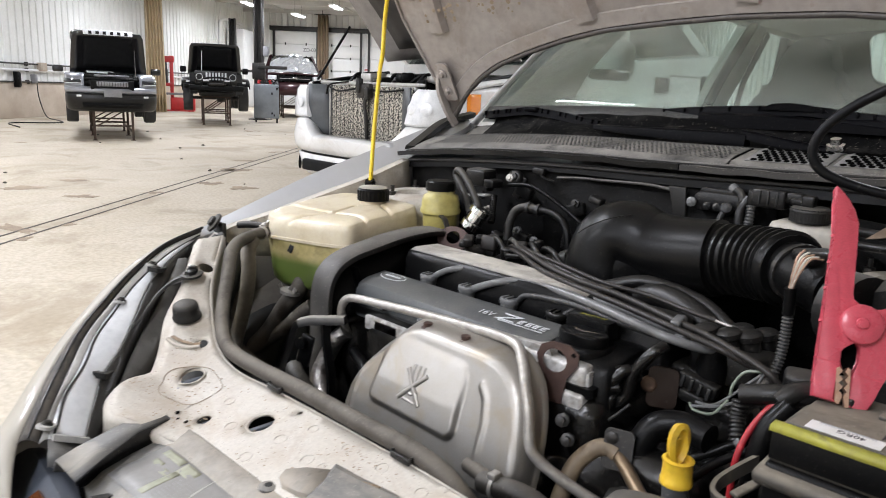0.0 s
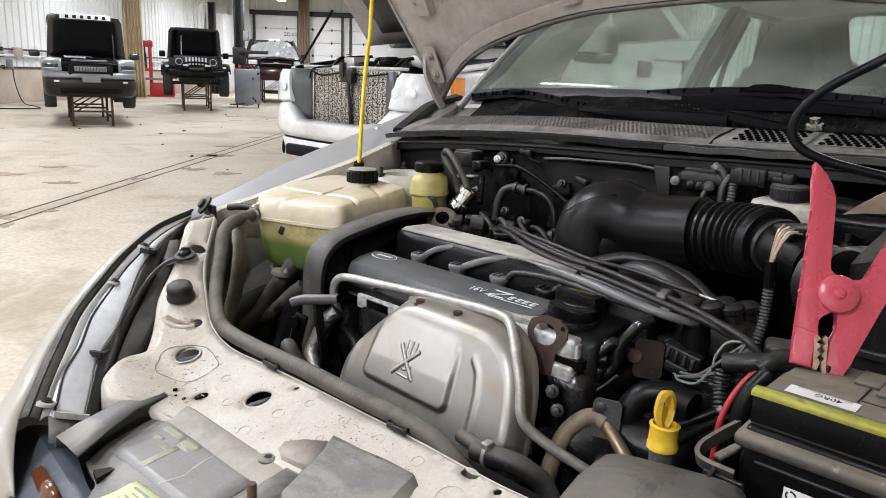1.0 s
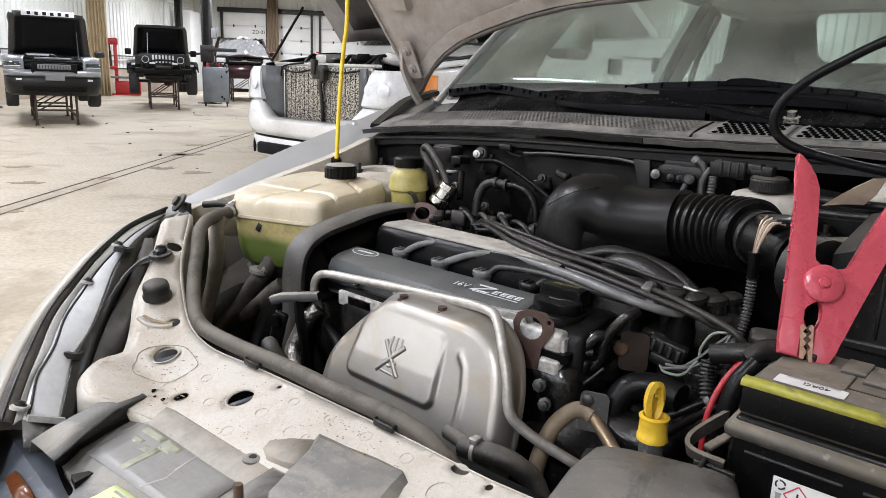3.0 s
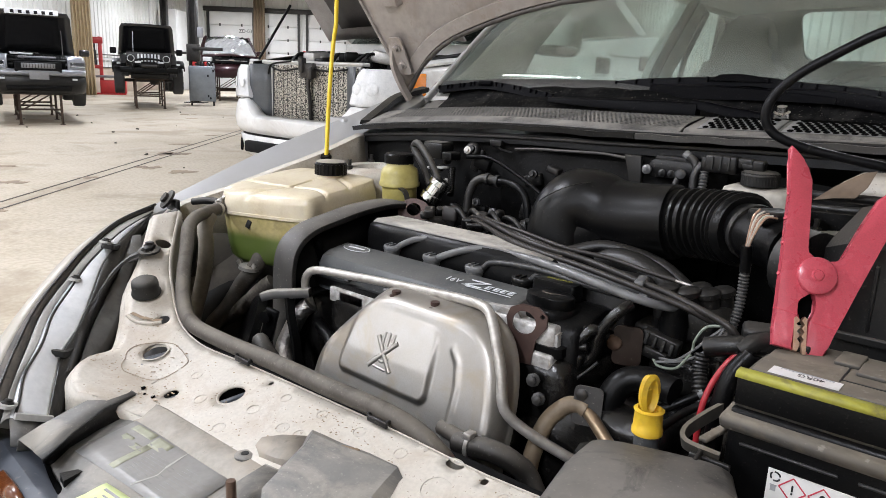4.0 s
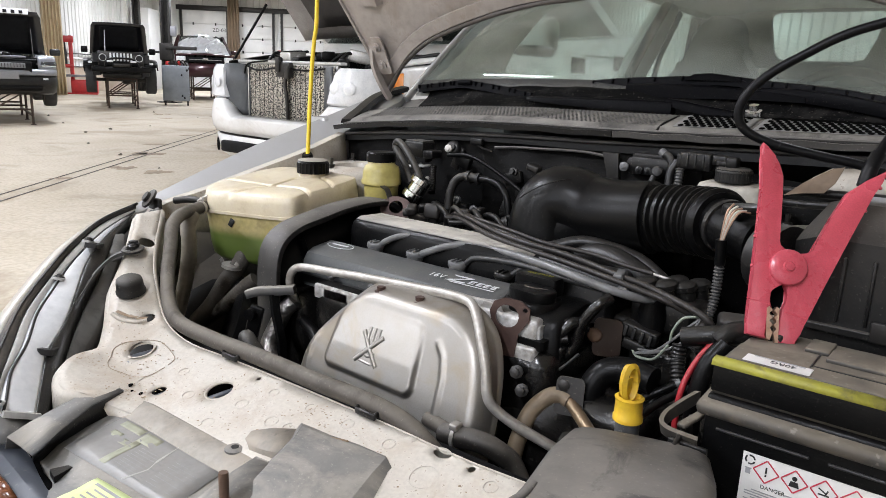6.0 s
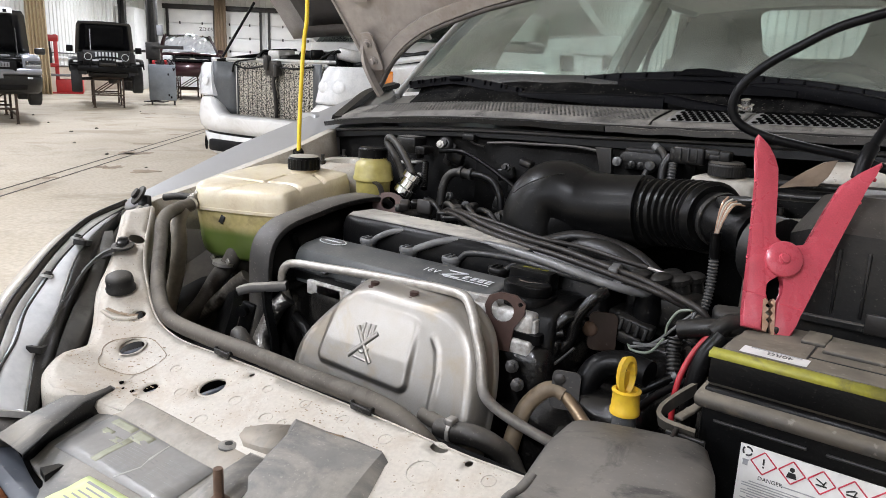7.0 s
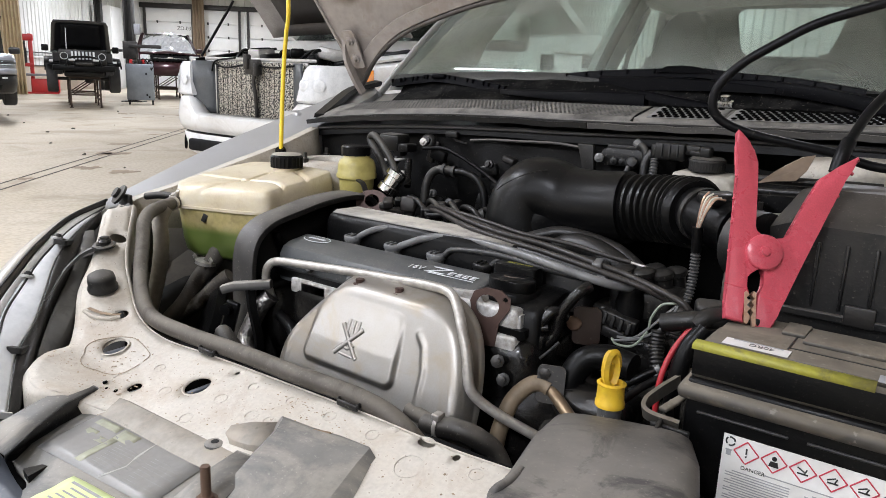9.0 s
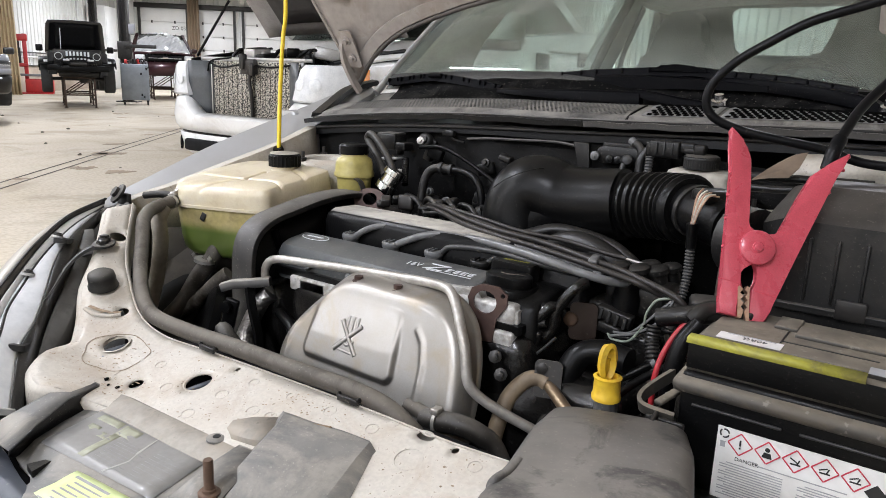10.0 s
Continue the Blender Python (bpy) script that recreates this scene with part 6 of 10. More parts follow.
        part("clip_tongue", box(0, 0, 0, 0.020, 0.008, 0.006, 0.002), M_LEAD2, clip).matrix_basis = m_ @ pose(0, 0, 0.004)
    for p in ((-0.630, -0.218, 0.707), (-0.712, -0.117, 0.752), (-0.343, -0.449, 0.616)):
        m_ = Matrix.Translation(p) @ pose(0, 0, 0, -14, -15, -40)
        tab = part("screw_tab", prism(rounded(-0.020, -0.011, 0.020, 0.011, 0.010), -0.002, 0.003, m_), M_FLANGE, car, "pale plastic screw tab")
        part("trim_screw", lathe([(0.0090, 0.003), (0.0090, 0.005), (0.006, 0.006), (0.006, 0.009), (0.002, 0.010)], m_, 14), M_STEEL, tab)


nose()


# ---- right wing (far side from the camera) and its mirror twin
def wing(side):
    def sx(x):
        return x if side < 0 else 2 * CX - x
    crest = [(-0.60, -0.30, 0.70), (-0.72, -0.165, 0.742), (-0.825, -0.03, 0.758), (-0.926, 0.102, 0.776), (-0.918, 0.252, 0.834), (-0.901, 0.418, 0.899), (-0.878, 0.558, 0.948), (-0.846, 0.704, 1.000), (-0.812, 0.857, 1.056), (-0.80, 0.95, 1.075)]
    inner = [(-0.60, -0.28, 0.690), (-0.715, -0.15, 0.735), (-0.81, -0.02, 0.752), (-0.890, 0.118, 0.770), (-0.850, 0.262, 0.806), (-0.815, 0.409, 0.855), (-0.785, 0.524, 0.895), (-0.768, 0.644, 0.940), (-0.76, 0.80, 1.00), (-0.755, 0.93, 1.05)]
    crest, inner = (crest[2:], inner[2:]) if side < 0 else (crest[3:], inner[3:])
    c, i_ = smooth_path(crest, 4), smooth_path(inner, 4)
    rows = []
    for a, b in zip(c, i_):
        rows.append([(sx(b.x + 0.012), b.y + 0.004, b.z - 0.10), (sx(b.x), b.y, b.z), (sx(a.x * 0.35 + b.x * 0.65), a.y * 0.35 + b.y * 0.65, a.z * 0.35 + b.z * 0.65 + 0.002), (sx(a.x), a.y, a.z), (sx(a.x - 0.022), a.y - 0.012, a.z - 0.03), (sx(a.x - 0.035), a.y - 0.02, a.z - 0.09), (sx(a.x - 0.025), a.y - 0.02, a.z - 0.20)])
    return part("wing", loft(rows), M_SILVER, car, "silver painted front wing", thick=0.002, smooth=40)


wing(-1), wing(1)


def inner_wing(side):
    def sx(x):
        return x if side < 0 else 2 * CX - x
    top = [(-0.78, 0.02, 0.70), (-0.862, 0.13, 0.762), (-0.836, 0.262, 0.803), (-0.796, 0.409, 0.852), (-0.757, 0.524, 0.893), (-0.745, 0.66, 0.94)]
    if side > 0:
        top = top[2:]
    rows = []
    for p in smooth_path(top, 5):
        rows.append([(sx(p.x - 0.03), p.y, p.z + 0.012), (sx(p.x), p.y, p.z + 0.012), (sx(p.x), p.y, p.z), (sx(p.x + 0.015), p.y + 0.004, p.z - 0.12)])
    w = part("inner_wing", loft(rows), M_SHELL, car, "dusty pale inner wing", thick=0.003, smooth=30)
    part("arch_liner", loft([[(sx(p.x + 0.014), p.y + 0.004, p.z - 0.115), (sx(p.x + 0.09), p.y + 0.01, p.z - 0.20), (sx(p.x + 0.16), p.y, 0.50), (sx(p.x + 0.20), p.y, 0.36)] for p in smooth_path(top, 5)]), M_LINER, car, "dusty wheel arch liner", thick=0.003)
    part("strut_tower", lathe([(0.12, -0.30), (0.115, -0.02), (0.105, 0.0), (0.075, 0.012), (0.06, 0.008), (0.055, -0.004), (0.03, -0.006)], Matrix.Translation((sx(-0.62), 0.585, 0.868)), 28), M_SHELL, car, "pale strut tower")
    for a in (0.4, 2.5, 4.6):
        x, y = -0.62 + 0.085 * math.cos(a), 0.585 + 0.085 * math.sin(a)
        part("tower_nut", join(lathe([(0.010, 0), (0.010, 0.010), (0.005, 0.011), (0.005, 0.026)], Matrix.Translation((sx(x), y, 0.874)), 6)), M_STEEL, car)


inner_wing(-1), inner_wing(1)
for p in ((-0.872, 0.118, 0.797), (-0.80, 0.085, 0.765)):
    part("wing_bracket", join(lathe([(0.026, 0), (0.026, 0.006), (0.014, 0.008), (0.013, 0.016), (0.004, 0.017)], Matrix.Translation(p) @ pose(0, 0, 0, 50, -20, 0), 18), box(p[0], p[1] + 0.012, p[2] - 0.028, 0.05, 0.012, 0.06, 0.004)), M_RUBBER, car, "rubber bracket with bolt")


# ---- raised hood, hinge, prop
M_HOODRIM = mat("worn_dark_rim", (0.11, 0.098, 0.09), 0.4, col2=(0.06, 0.053, 0.048), scale=20, coat=0.1, fleck=0.3)
def hood():
    tilt = radians(60)
    def at(u, s, lift=0.0):
        half = 0.715 + 0.07 * min(max(s, 0) / 0.3, 1) - 0.10 * max(s - 0.45, 0)
        x = CX + u * half
        bow = 0.05 * (1 - u * u) + lift
        s += 0.11 * max(u, 0)
        return (x, 0.832 - s * math.cos(tilt) + bow * math.sin(tilt), 1.090 + s * math.sin(tilt) + bow * math.cos(tilt))
    def rear(u):
        # the curved rear edge: deep at the corners, straight in the middle
        return float(np.interp(u, (-1.0, -0.94, -0.87, -0.75, -0.65, -0.51, -0.36, -0.2, 0.0, 0.2, 0.36, 0.5, 0.75, 1.0), (-0.026, 0.016, 0.058, 0.110, 0.141, 0.170, 0.197, 0.218, 0.229, 0.216, 0.199, 0.184, 0.14, 0.06)))
    def front(u):
        return 1.12 - 0.16 * abs(u) ** 2.2
    n, k = 14, 60
    rows = []
    for i in range(n + 1):
        row = []
        for j in range(k + 1):
            u = -1 + 2 * j / k
            s = rear(u) + (front(u) - rear(u)) * i / n
            row.append(at(u, s))
        rows.append(row)
    h = part("hood", loft(rows), M_UNDER, car, "raised hood, painted grey-beige underneath", thick=0.0015, smooth=40)
    # inner frame: swaged rim and ribs standing off the skin
    def band(uv, w, lift):
        pts = [Vector(at(u, s, -lift)) for u, s in uv]
        up = Vector((0, math.sin(tilt), math.cos(tilt)))
        return sweep(smooth_path(pts, 4), [(-w, 0.012), (-w * 0.7, -0.004), (w * 0.7, -0.004), (w, 0.012)], cap=False, up=up)
    us = [-0.93 + 1.86 * i / 16 for i in range(17)]
    part("inner_rim", band([(u, rear(u) + 0.030) for u in us], 0.024, 0.004), M_UNDER, h, smooth=30)
    part("inner_rib", band([(u, rear(u) * 0.5 + 0.36) for u in us], 0.03, 0.012), M_UNDER, h, smooth=30)
    for u0, u1 in ((-0.86, -0.8), (0.86, 0.8), (-0.25, -0.4), (0.25, 0.4)):
        part("inner_rib", band([(u0 + (u1 - u0) * f, 0.25 + 0.75 * f) for f in (0, 0.3, 0.6, 1)], 0.035, 0.012), M_UNDER, h, smooth=30)
    part("hood_edge", sweep([Vector(at(u, rear(u) + 0.004, -0.002)) for u in [-0.995 + 1.99 * i / 60 for i in range(61)]], circle(0.0075, 8)), M_HOODRIM, h, "dark rolled rim")
    for s_ in (-1, 1):
        part("hood_edge", sweep([Vector(at(s_ * 0.997, s, -0.002)) for s in [0.02 + 0.93 * i / 20 for i in range(21)]], circle(0.005, 8)), M_UNDER, h)
    rng = random.Random(3)
    for k_ in range(60):
        u, s = rng.uniform(-0.88, -0.45), rng.uniform(0.28, 0.40)
        r = rng.uniform(0.002, 0.007)
        if s > rear(u) + 0.05:
            part("flaked_spot", lathe([(r, 0), (r * 0.6, 0.001)], frame_of(at(u, s, -0.0185), (1, 0, 0.2), (0, -0.5, 0.87)), 7), M_STAIN, h)
    for s_ in (-1, 1):
        x = -0.752 if s_ < 0 else 2 * CX + 0.752
        c = Vector(at(s_ * 0.925, 0.104, -0.016))
        along = (Vector(at(s_ * 0.93, 0.2)) - Vector(at(s_ * 0.93, 0.05))).normalized()
        F = frame_of(c, (1, 0, 0), along)
        hinge = part("hood_hinge", prism(rounded(-0.025, -0.058, 0.025, 0.058, 0.012), 0.0, 0.005, F), M_UNDER, car, "painted hinge plate")
        for d in (-0.027, 0.027):
            part("hinge_bolt", lathe([(0.014, 0.005), (0.014, 0.009), (0.009, 0.010), (0.008, 0.018), (0.002, 0.019)], F @ pose(0, d, 0), 12), M_UNDER, hinge)
        foot = c + Vector((-s_ * 0.0 + s_ * 0.012, 0.055, -0.125))
        part("hinge_arm", sweep(smooth_path([tuple(c + Vector((s_ * 0.026, -0.008, 0.03))), tuple(c + Vector((s_ * 0.030, 0.004, -0.03))), tuple(c + Vector((s_ * 0.022, 0.03, -0.085))), tuple(foot)], 5), [(-0.010, -0.006), (0.010, -0.006), (0.010, 0.006), (-0.010, 0.006)]), M_UNDER, hinge)
    part("prop_rod", tube([(-0.748, 0.520, 0.885), (-0.749, 0.523, 0.91), (-0.770, 0.548, 1.03), (-0.787, 0.572, 1.14), (-0.789, 0.578, 1.175), (-0.792, 0.585, 1.21), (-0.789, 0.590, 1.25), (-0.795, 0.600, 1.34), (-0.77, 0.60, 1.50)], 0.0058, 10, 5), M_YELLOWROD, car, "yellow painted hood prop rod")
    part("prop_grommet", lathe([(0.014, -0.008), (0.016, 0), (0.013, 0.008), (0.007, 0.008)], Matrix.Translation((-0.748, 0.520, 0.892)) @ pose(0, 0, 0, 25, 10, 0), 16), M_BLACK, car)


hood()


# ---- cowl, wipers, firewall
def cowl_front(x):
    u = (x - CX) / 0.75
    return Vector((x, 0.652 - 0.004 * (1 - u * u), 0.975 + 0.045 * (1 - u * u) + 0.004 * x + 0.034 * (max(x, 0) / 0.5) ** 1.6))


def cowl_back(x):
    u = (x - CX) / 0.75
    return Vector((x, 0.885 + 0.06 * u * u, 1.062 + 0.040 * (1 - u * u) + 0.020 * (max(x, 0) / 0.5) ** 1.6))


def crown(f):
    return float(np.interp(f, (0, 0.06, 0.35, 0.50, 0.56, 0.80, 1.0), (0, 0.010, 0.006, -0.003, -0.016, -0.036, -0.020)))


def cowl():
    xs = [CX - 0.72 + 1.44 * i / 40 for i in range(41)]
    rows = []
    for f in (0, 0.03, 0.06, 0.15, 0.25, 0.35, 0.42, 0.50, 0.56, 0.68, 0.80, 1.0):
        rows.append([tuple(cowl_front(x).lerp(cowl_back(x), f) + Vector((0, 0, crown(f)))) for x in xs])
    c = part("cowl_panel", loft(rows), M_GREYCOWL, car, "dusty dark grey plastic cowl panel", thick=0.004)
    # hexagon grille: small dark openings
    def dimples(x0, x1, f0, f1, pitch, r, mat_, name):
        out = []
        row = 0
        f = f0
        step = pitch * 0.866 / 0.25
        while f < f1:
            x = x0 + (pitch / 2 if row % 2 else 0)
            while x < x1:
                a = cowl_front(x).lerp(cowl_back(x), f)
                g = crown(f) + (0.0028 if mat_ is M_VOID else 0.0006)
                out.append(lathe([(r, 0), (r * 0.9, 0.0006)], Matrix.Translation((x, a.y, a.z + g + 0.0006)) @ pose(0, 0, 0, 18, 0, 0), 6))
                x += pitch
            f += step
            row += 1
        ob = part(name, join(*out), mat_, c, smooth=0)
        tagged(ob, kind="stuff")
    dimples(-0.44, -0.10, 0.12, 0.49, 0.0110, 0.0034, M_GREYHOLE, "grille_cell")
    dimples(-0.66, -0.45, 0.12, 0.49, 0.0110, 0.0032, M_GREYHOLE, "grille_cell")
    dimples(-0.09, 0.18, 0.10, 0.46, 0.0110, 0.0032, M_GREYHOLE, "grille_cell")
    for x0, x1, f1 in ((0.225, 0.375, 0.46), (0.385, 0.70, 0.49)):
        part("grille_field", loft([[tuple(cowl_front(x0 + (x1 - x0) * i / 10).lerp(cowl_back(x0 + (x1 - x0) * i / 10), f) + Vector((0, 0, crown(f) + 0.0022))) for i in range(11)] for f in (0.06, 0.15, 0.25, 0.35, 0.42, f1)]), M_GRID, c, thick=0.001)
    dimples(0.24, 0.36, 0.08, 0.42, 0.0155, 0.0066, M_VOID, "grille_opening")
    dimples(0.40, 0.68, 0.08, 0.47, 0.0155, 0.0066, M_VOID, "grille_opening")
    part("cowl_joint", tube([tuple(cowl_front(0.195).lerp(cowl_back(0.225), f) + Vector((0, 0, crown(f) + 0.001))) for f in (0.02, 0.12, 0.25, 0.38)], 0.003, 6), M_BLACK, c)
    # Black speckled sheet laid over the sunken rear of the cowl.
    part("cowl_well", loft([[tuple(cowl_front(x).lerp(cowl_back(x), f) + Vector((0, 0, dz + 0.003 + 0.002 * math.sin(40 * x)))) for x in [-0.66 + 1.32 * i / 30 for i in range(31)]] for f, dz in ((0.555, -0.014), (0.68, -0.026), (0.80, -0.034), (1.0, -0.018), (1.06, 0.0))]), M_WELL, c, "speckled black sheet in the well under the wipers", thick=0.001)
    # front sealing lip in two lengths
    for x0, x1, d in ((CX - 0.745, 0.10, 0.0), (0.105, 0.74, -0.004)):
        path = [cowl_front(x0 + (x1 - x0) * i / 20) + Vector((0, d, -0.008 + 0.0015 * math.sin(1.7 * i))) for i in range(21)]
        part("cowl_lip", sweep(path, [(-0.006, -0.004), (-0.008, 0.003), (-0.003, 0.008), (0.010, 0.008), (0.008, -0.004)]), M_LIPDUST if d else M_BLACKD, car, "dusty rubber sealing lip" if d else "black rubber sealing lip")
    # Pale line for the dusty front edge, with its highlight painted in.
    part("cowl_edge", tube([tuple(cowl_front(CX - 0.70 + 1.40 * i / 24) + Vector((0, 0.004, 0.004))) for i in range(25)], 0.0035, 6, 1), M_LIPDUST, c)
    path = [cowl_front(CX - 0.72 + 1.44 * i / 24) + Vector((0, 0.030, -0.034)) for i in range(25)]
    part("bulkhead_rail", sweep(path, [(-0.016, -0.012), (-0.012, 0.010), (0.012, 0.012), (0.016, -0.012)]), M_BLACK, car)
    # Thin tube paints the highlight along the top of the rail.
    part("rail_highlight", tube([tuple(p + Vector((0, -0.016, 0.006 + 0.003 * math.sin(5 * p.x)))) for p in path], 0.0042, 8, 1), M_RUBBER, car, "pale line painted as the highlight on the rail")
    rows = []
    for z in (0.35, 0.62, 0.80, 0.93):
        rows.append([(CX - 0.74 + 1.48 * i / 20, 0.685 + 0.012 * math.sin(i * 1.3 + z * 9) + (0.02 if z < 0.7 else 0), z + (0.045 * (1 - (i / 10 - 1) ** 2) if z > 0.9 else 0)) for i in range(21)])
    part("bulkhead", loft(rows), M_MATBLACK, car, "black bulkhead behind the engine", thick=0.004)
    part("bulkhead_mat", loft([[(-0.25 + 0.55 * i / 12, 0.672 + 0.006 * math.sin(i * 2), z) for i in range(13)] for z in (0.74, 0.85, 0.955)]), M_MATBLACK, car, "black insulation mat", thick=0.008)
    part("mat_edge", tube([(-0.215, 0.660, 0.958), (-0.15, 0.660, 0.964), (-0.09, 0.660, 0.966), (0.02, 0.660, 0.970), (0.08, 0.660, 0.966)], 0.0034, 6), M_LIPDUST, car)
    for s_ in (-1, 1):
        end = part("cowl_end", sweep(smooth_path([(CX + s_ * 0.71, 0.66, 0.985), (CX + s_ * 0.735, 0.74, 1.015), (CX + s_ * 0.765, 0.85, 1.055), (CX + s_ * 0.76, 0.97, 1.08)], 5), [(-0.020, -0.006), (-0.014, 0.007), (0.014, 0.007), (0.020, -0.006)]), M_BLACKD, car)
    # wipers
    def arm(path, w, h, scales, label):
        return part("wiper_arm", sweep(smooth_path(path, 5), [(-w, -h), (-w * 0.9, h * 0.5), (-w * 0.5, h), (w * 0.5, h), (w * 0.9, h * 0.5), (w, -h)], [scales[0] + (scales[1] - scales[0]) * i / (5 * (len(path) - 1)) for i in range(5 * (len(path) - 1) + 1)]), M_WIPER, car, label)
    def blade(parent, path, n):
        p = smooth_path(path, 6)
        b_ = part("wiper_blade", join(sweep(p, [(-0.010, -0.012), (-0.008, 0.006), (-0.002, 0.010), (0.004, 0.008), (0.010, -0.012)]), tube([tuple(q + Vector((0, 0.012, -0.012))) for q in p], 0.004, 6, 1)), M_WIPER, parent, "black wiper blade")
        for i in range(n):
            q = p[int((i + 0.5) / n * (len(p) - 1))]
            part("blade_claw", box(q.x, q.y - 0.002, q.z + 0.004, 0.005, 0.016, 0.012, 0.0015), M_WIPER, b_)
        return b_
    def pivot(parent, p):
        part("wiper_pivot", join(lathe([(0.019, 0), (0.017, 0.010), (0.011, 0.012), (0.010, 0.022), (0.003, 0.024)], Matrix.Translation(p) @ pose(0, 0, 0.006, 18, 0, 0), 14)), M_CHROME, parent)
    a1 = arm([(0.345, 0.795, 1.062), (0.300, 0.797, 1.066), (0.235, 0.800, 1.074), (0.185, 0.802, 1.082), (0.150, 0.804, 1.086)], 0.010, 0.009, (1.2, 1.0), "black wiper arm")
    part("arm_cover", sweep(smooth_path([(0.168, 0.803, 1.079), (0.06, 0.808, 1.079), (-0.03, 0.815, 1.078), (-0.15, 0.835, 1.077), (-0.262, 0.870, 1.076)], 5), [(-0.014, -0.018), (-0.013, 0.004), (-0.007, 0.010), (0.006, 0.010), (0.014, -0.018)], [1.0 - 0.62 * (i / 20) ** 2 for i in range(21)]), M_WIPER, a1, "wide black arm cover")
    pivot(a1, (0.347, 0.790, 1.064))
    bl = blade(a1, [(-0.692, 0.93, 1.085), (-0.593, 0.925, 1.096), (-0.507, 0.918, 1.104), (-0.378, 0.906, 1.094), (-0.262, 0.888, 1.080)], 16)
    part("blade_hump", box(-0.505, 0.912, 1.108, 0.05, 0.018, 0.014, 0.005), M_WIPER, bl)
    a2 = arm([(0.66, 0.84, 1.062), (0.595, 0.90, 1.088), (0.42, 0.905, 1.112), (0.277, 0.903, 1.112)], 0.012, 0.012, (1.2, 1.0), "black wiper arm")
    part("arm_cover", sweep(smooth_path([(0.42, 0.895, 1.106), (0.285, 0.896, 1.112), (0.14, 0.900, 1.113), (0.005, 0.908, 1.110)], 5), [(-0.012, -0.018), (-0.010, 0.010), (0.004, 0.015), (0.012, -0.018)], [0.45 + 0.55 * min(i / 9, 1) for i in range(16)]), M_WIPER, a2, "wide black arm cover")
    pivot(a2, (0.66, 0.838, 1.066))
    bl = blade(a2, [(-0.200, 0.94, 1.092), (-0.147, 0.94, 1.112), (-0.048, 0.935, 1.125), (0.088, 0.93, 1.134), (0.22, 0.928, 1.140), (0.272, 0.925, 1.138), (0.341, 0.925, 1.131), (0.446, 0.93, 1.124), (0.588, 0.94, 1.106)], 18)
    part("blade_hump", prism([(-0.075, 0), (-0.05, 0.014), (-0.01, 0.017), (0.03, 0.013), (0.07, 0)], -0.008, 0.008, frame_of((0.215, 0.924, 1.138), (1, 0, 0), (0, 0, 1))), M_WIPER, bl)


M_WIPER = mat("glossy_wiper_black", (0.0022, 0.0022, 0.003), 0.40, spec=0.05, fine=260, bump=0.06, fleck=0.08)
M_MATBLACK = mat("matt_black_insulation", (0.0035, 0.0034, 0.0033), 0.7, spec=0.10, dust=DUST, dusty=0.02, scale=20, fine=200, bump=0.2, fleck=0.1)
M_LIPDUST = mat("dust_caked_rubber", (0.05, 0.047, 0.043), 0.55, dust=(0.30, 0.275, 0.24), dusty=0.6, scale=16, fine=240, fleck=0.3)
M_GREYCOWL = mat("dusty_cowl_plastic", (0.022, 0.0215, 0.021), 0.55, spec=0.12, fleck=0.4, stain=((0.014, 0.014, 0.014), 0.6, 9.0), dust=(0.40, 0.375, 0.335), dusty=0.62, scale=14, fine=300, grain=0.15)
M_GREYHOLE = mat("worn_grille_studs", (0.095, 0.091, 0.085), 0.5, col2=(0.055, 0.053, 0.049), scale=12, sharp=0.15)
M_WELL = mat("speckled_black_well", (0.005, 0.005, 0.005), 0.7, spec=0.03, fine=180, fleck=0.4, stain=((0.03, 0.028, 0.026), 0.6, 14.0))
M_GRID = mat("pale_dusty_grid", (0.24, 0.235, 0.225), 0.5, col2=(0.15, 0.145, 0.14), scale=12)
cowl()


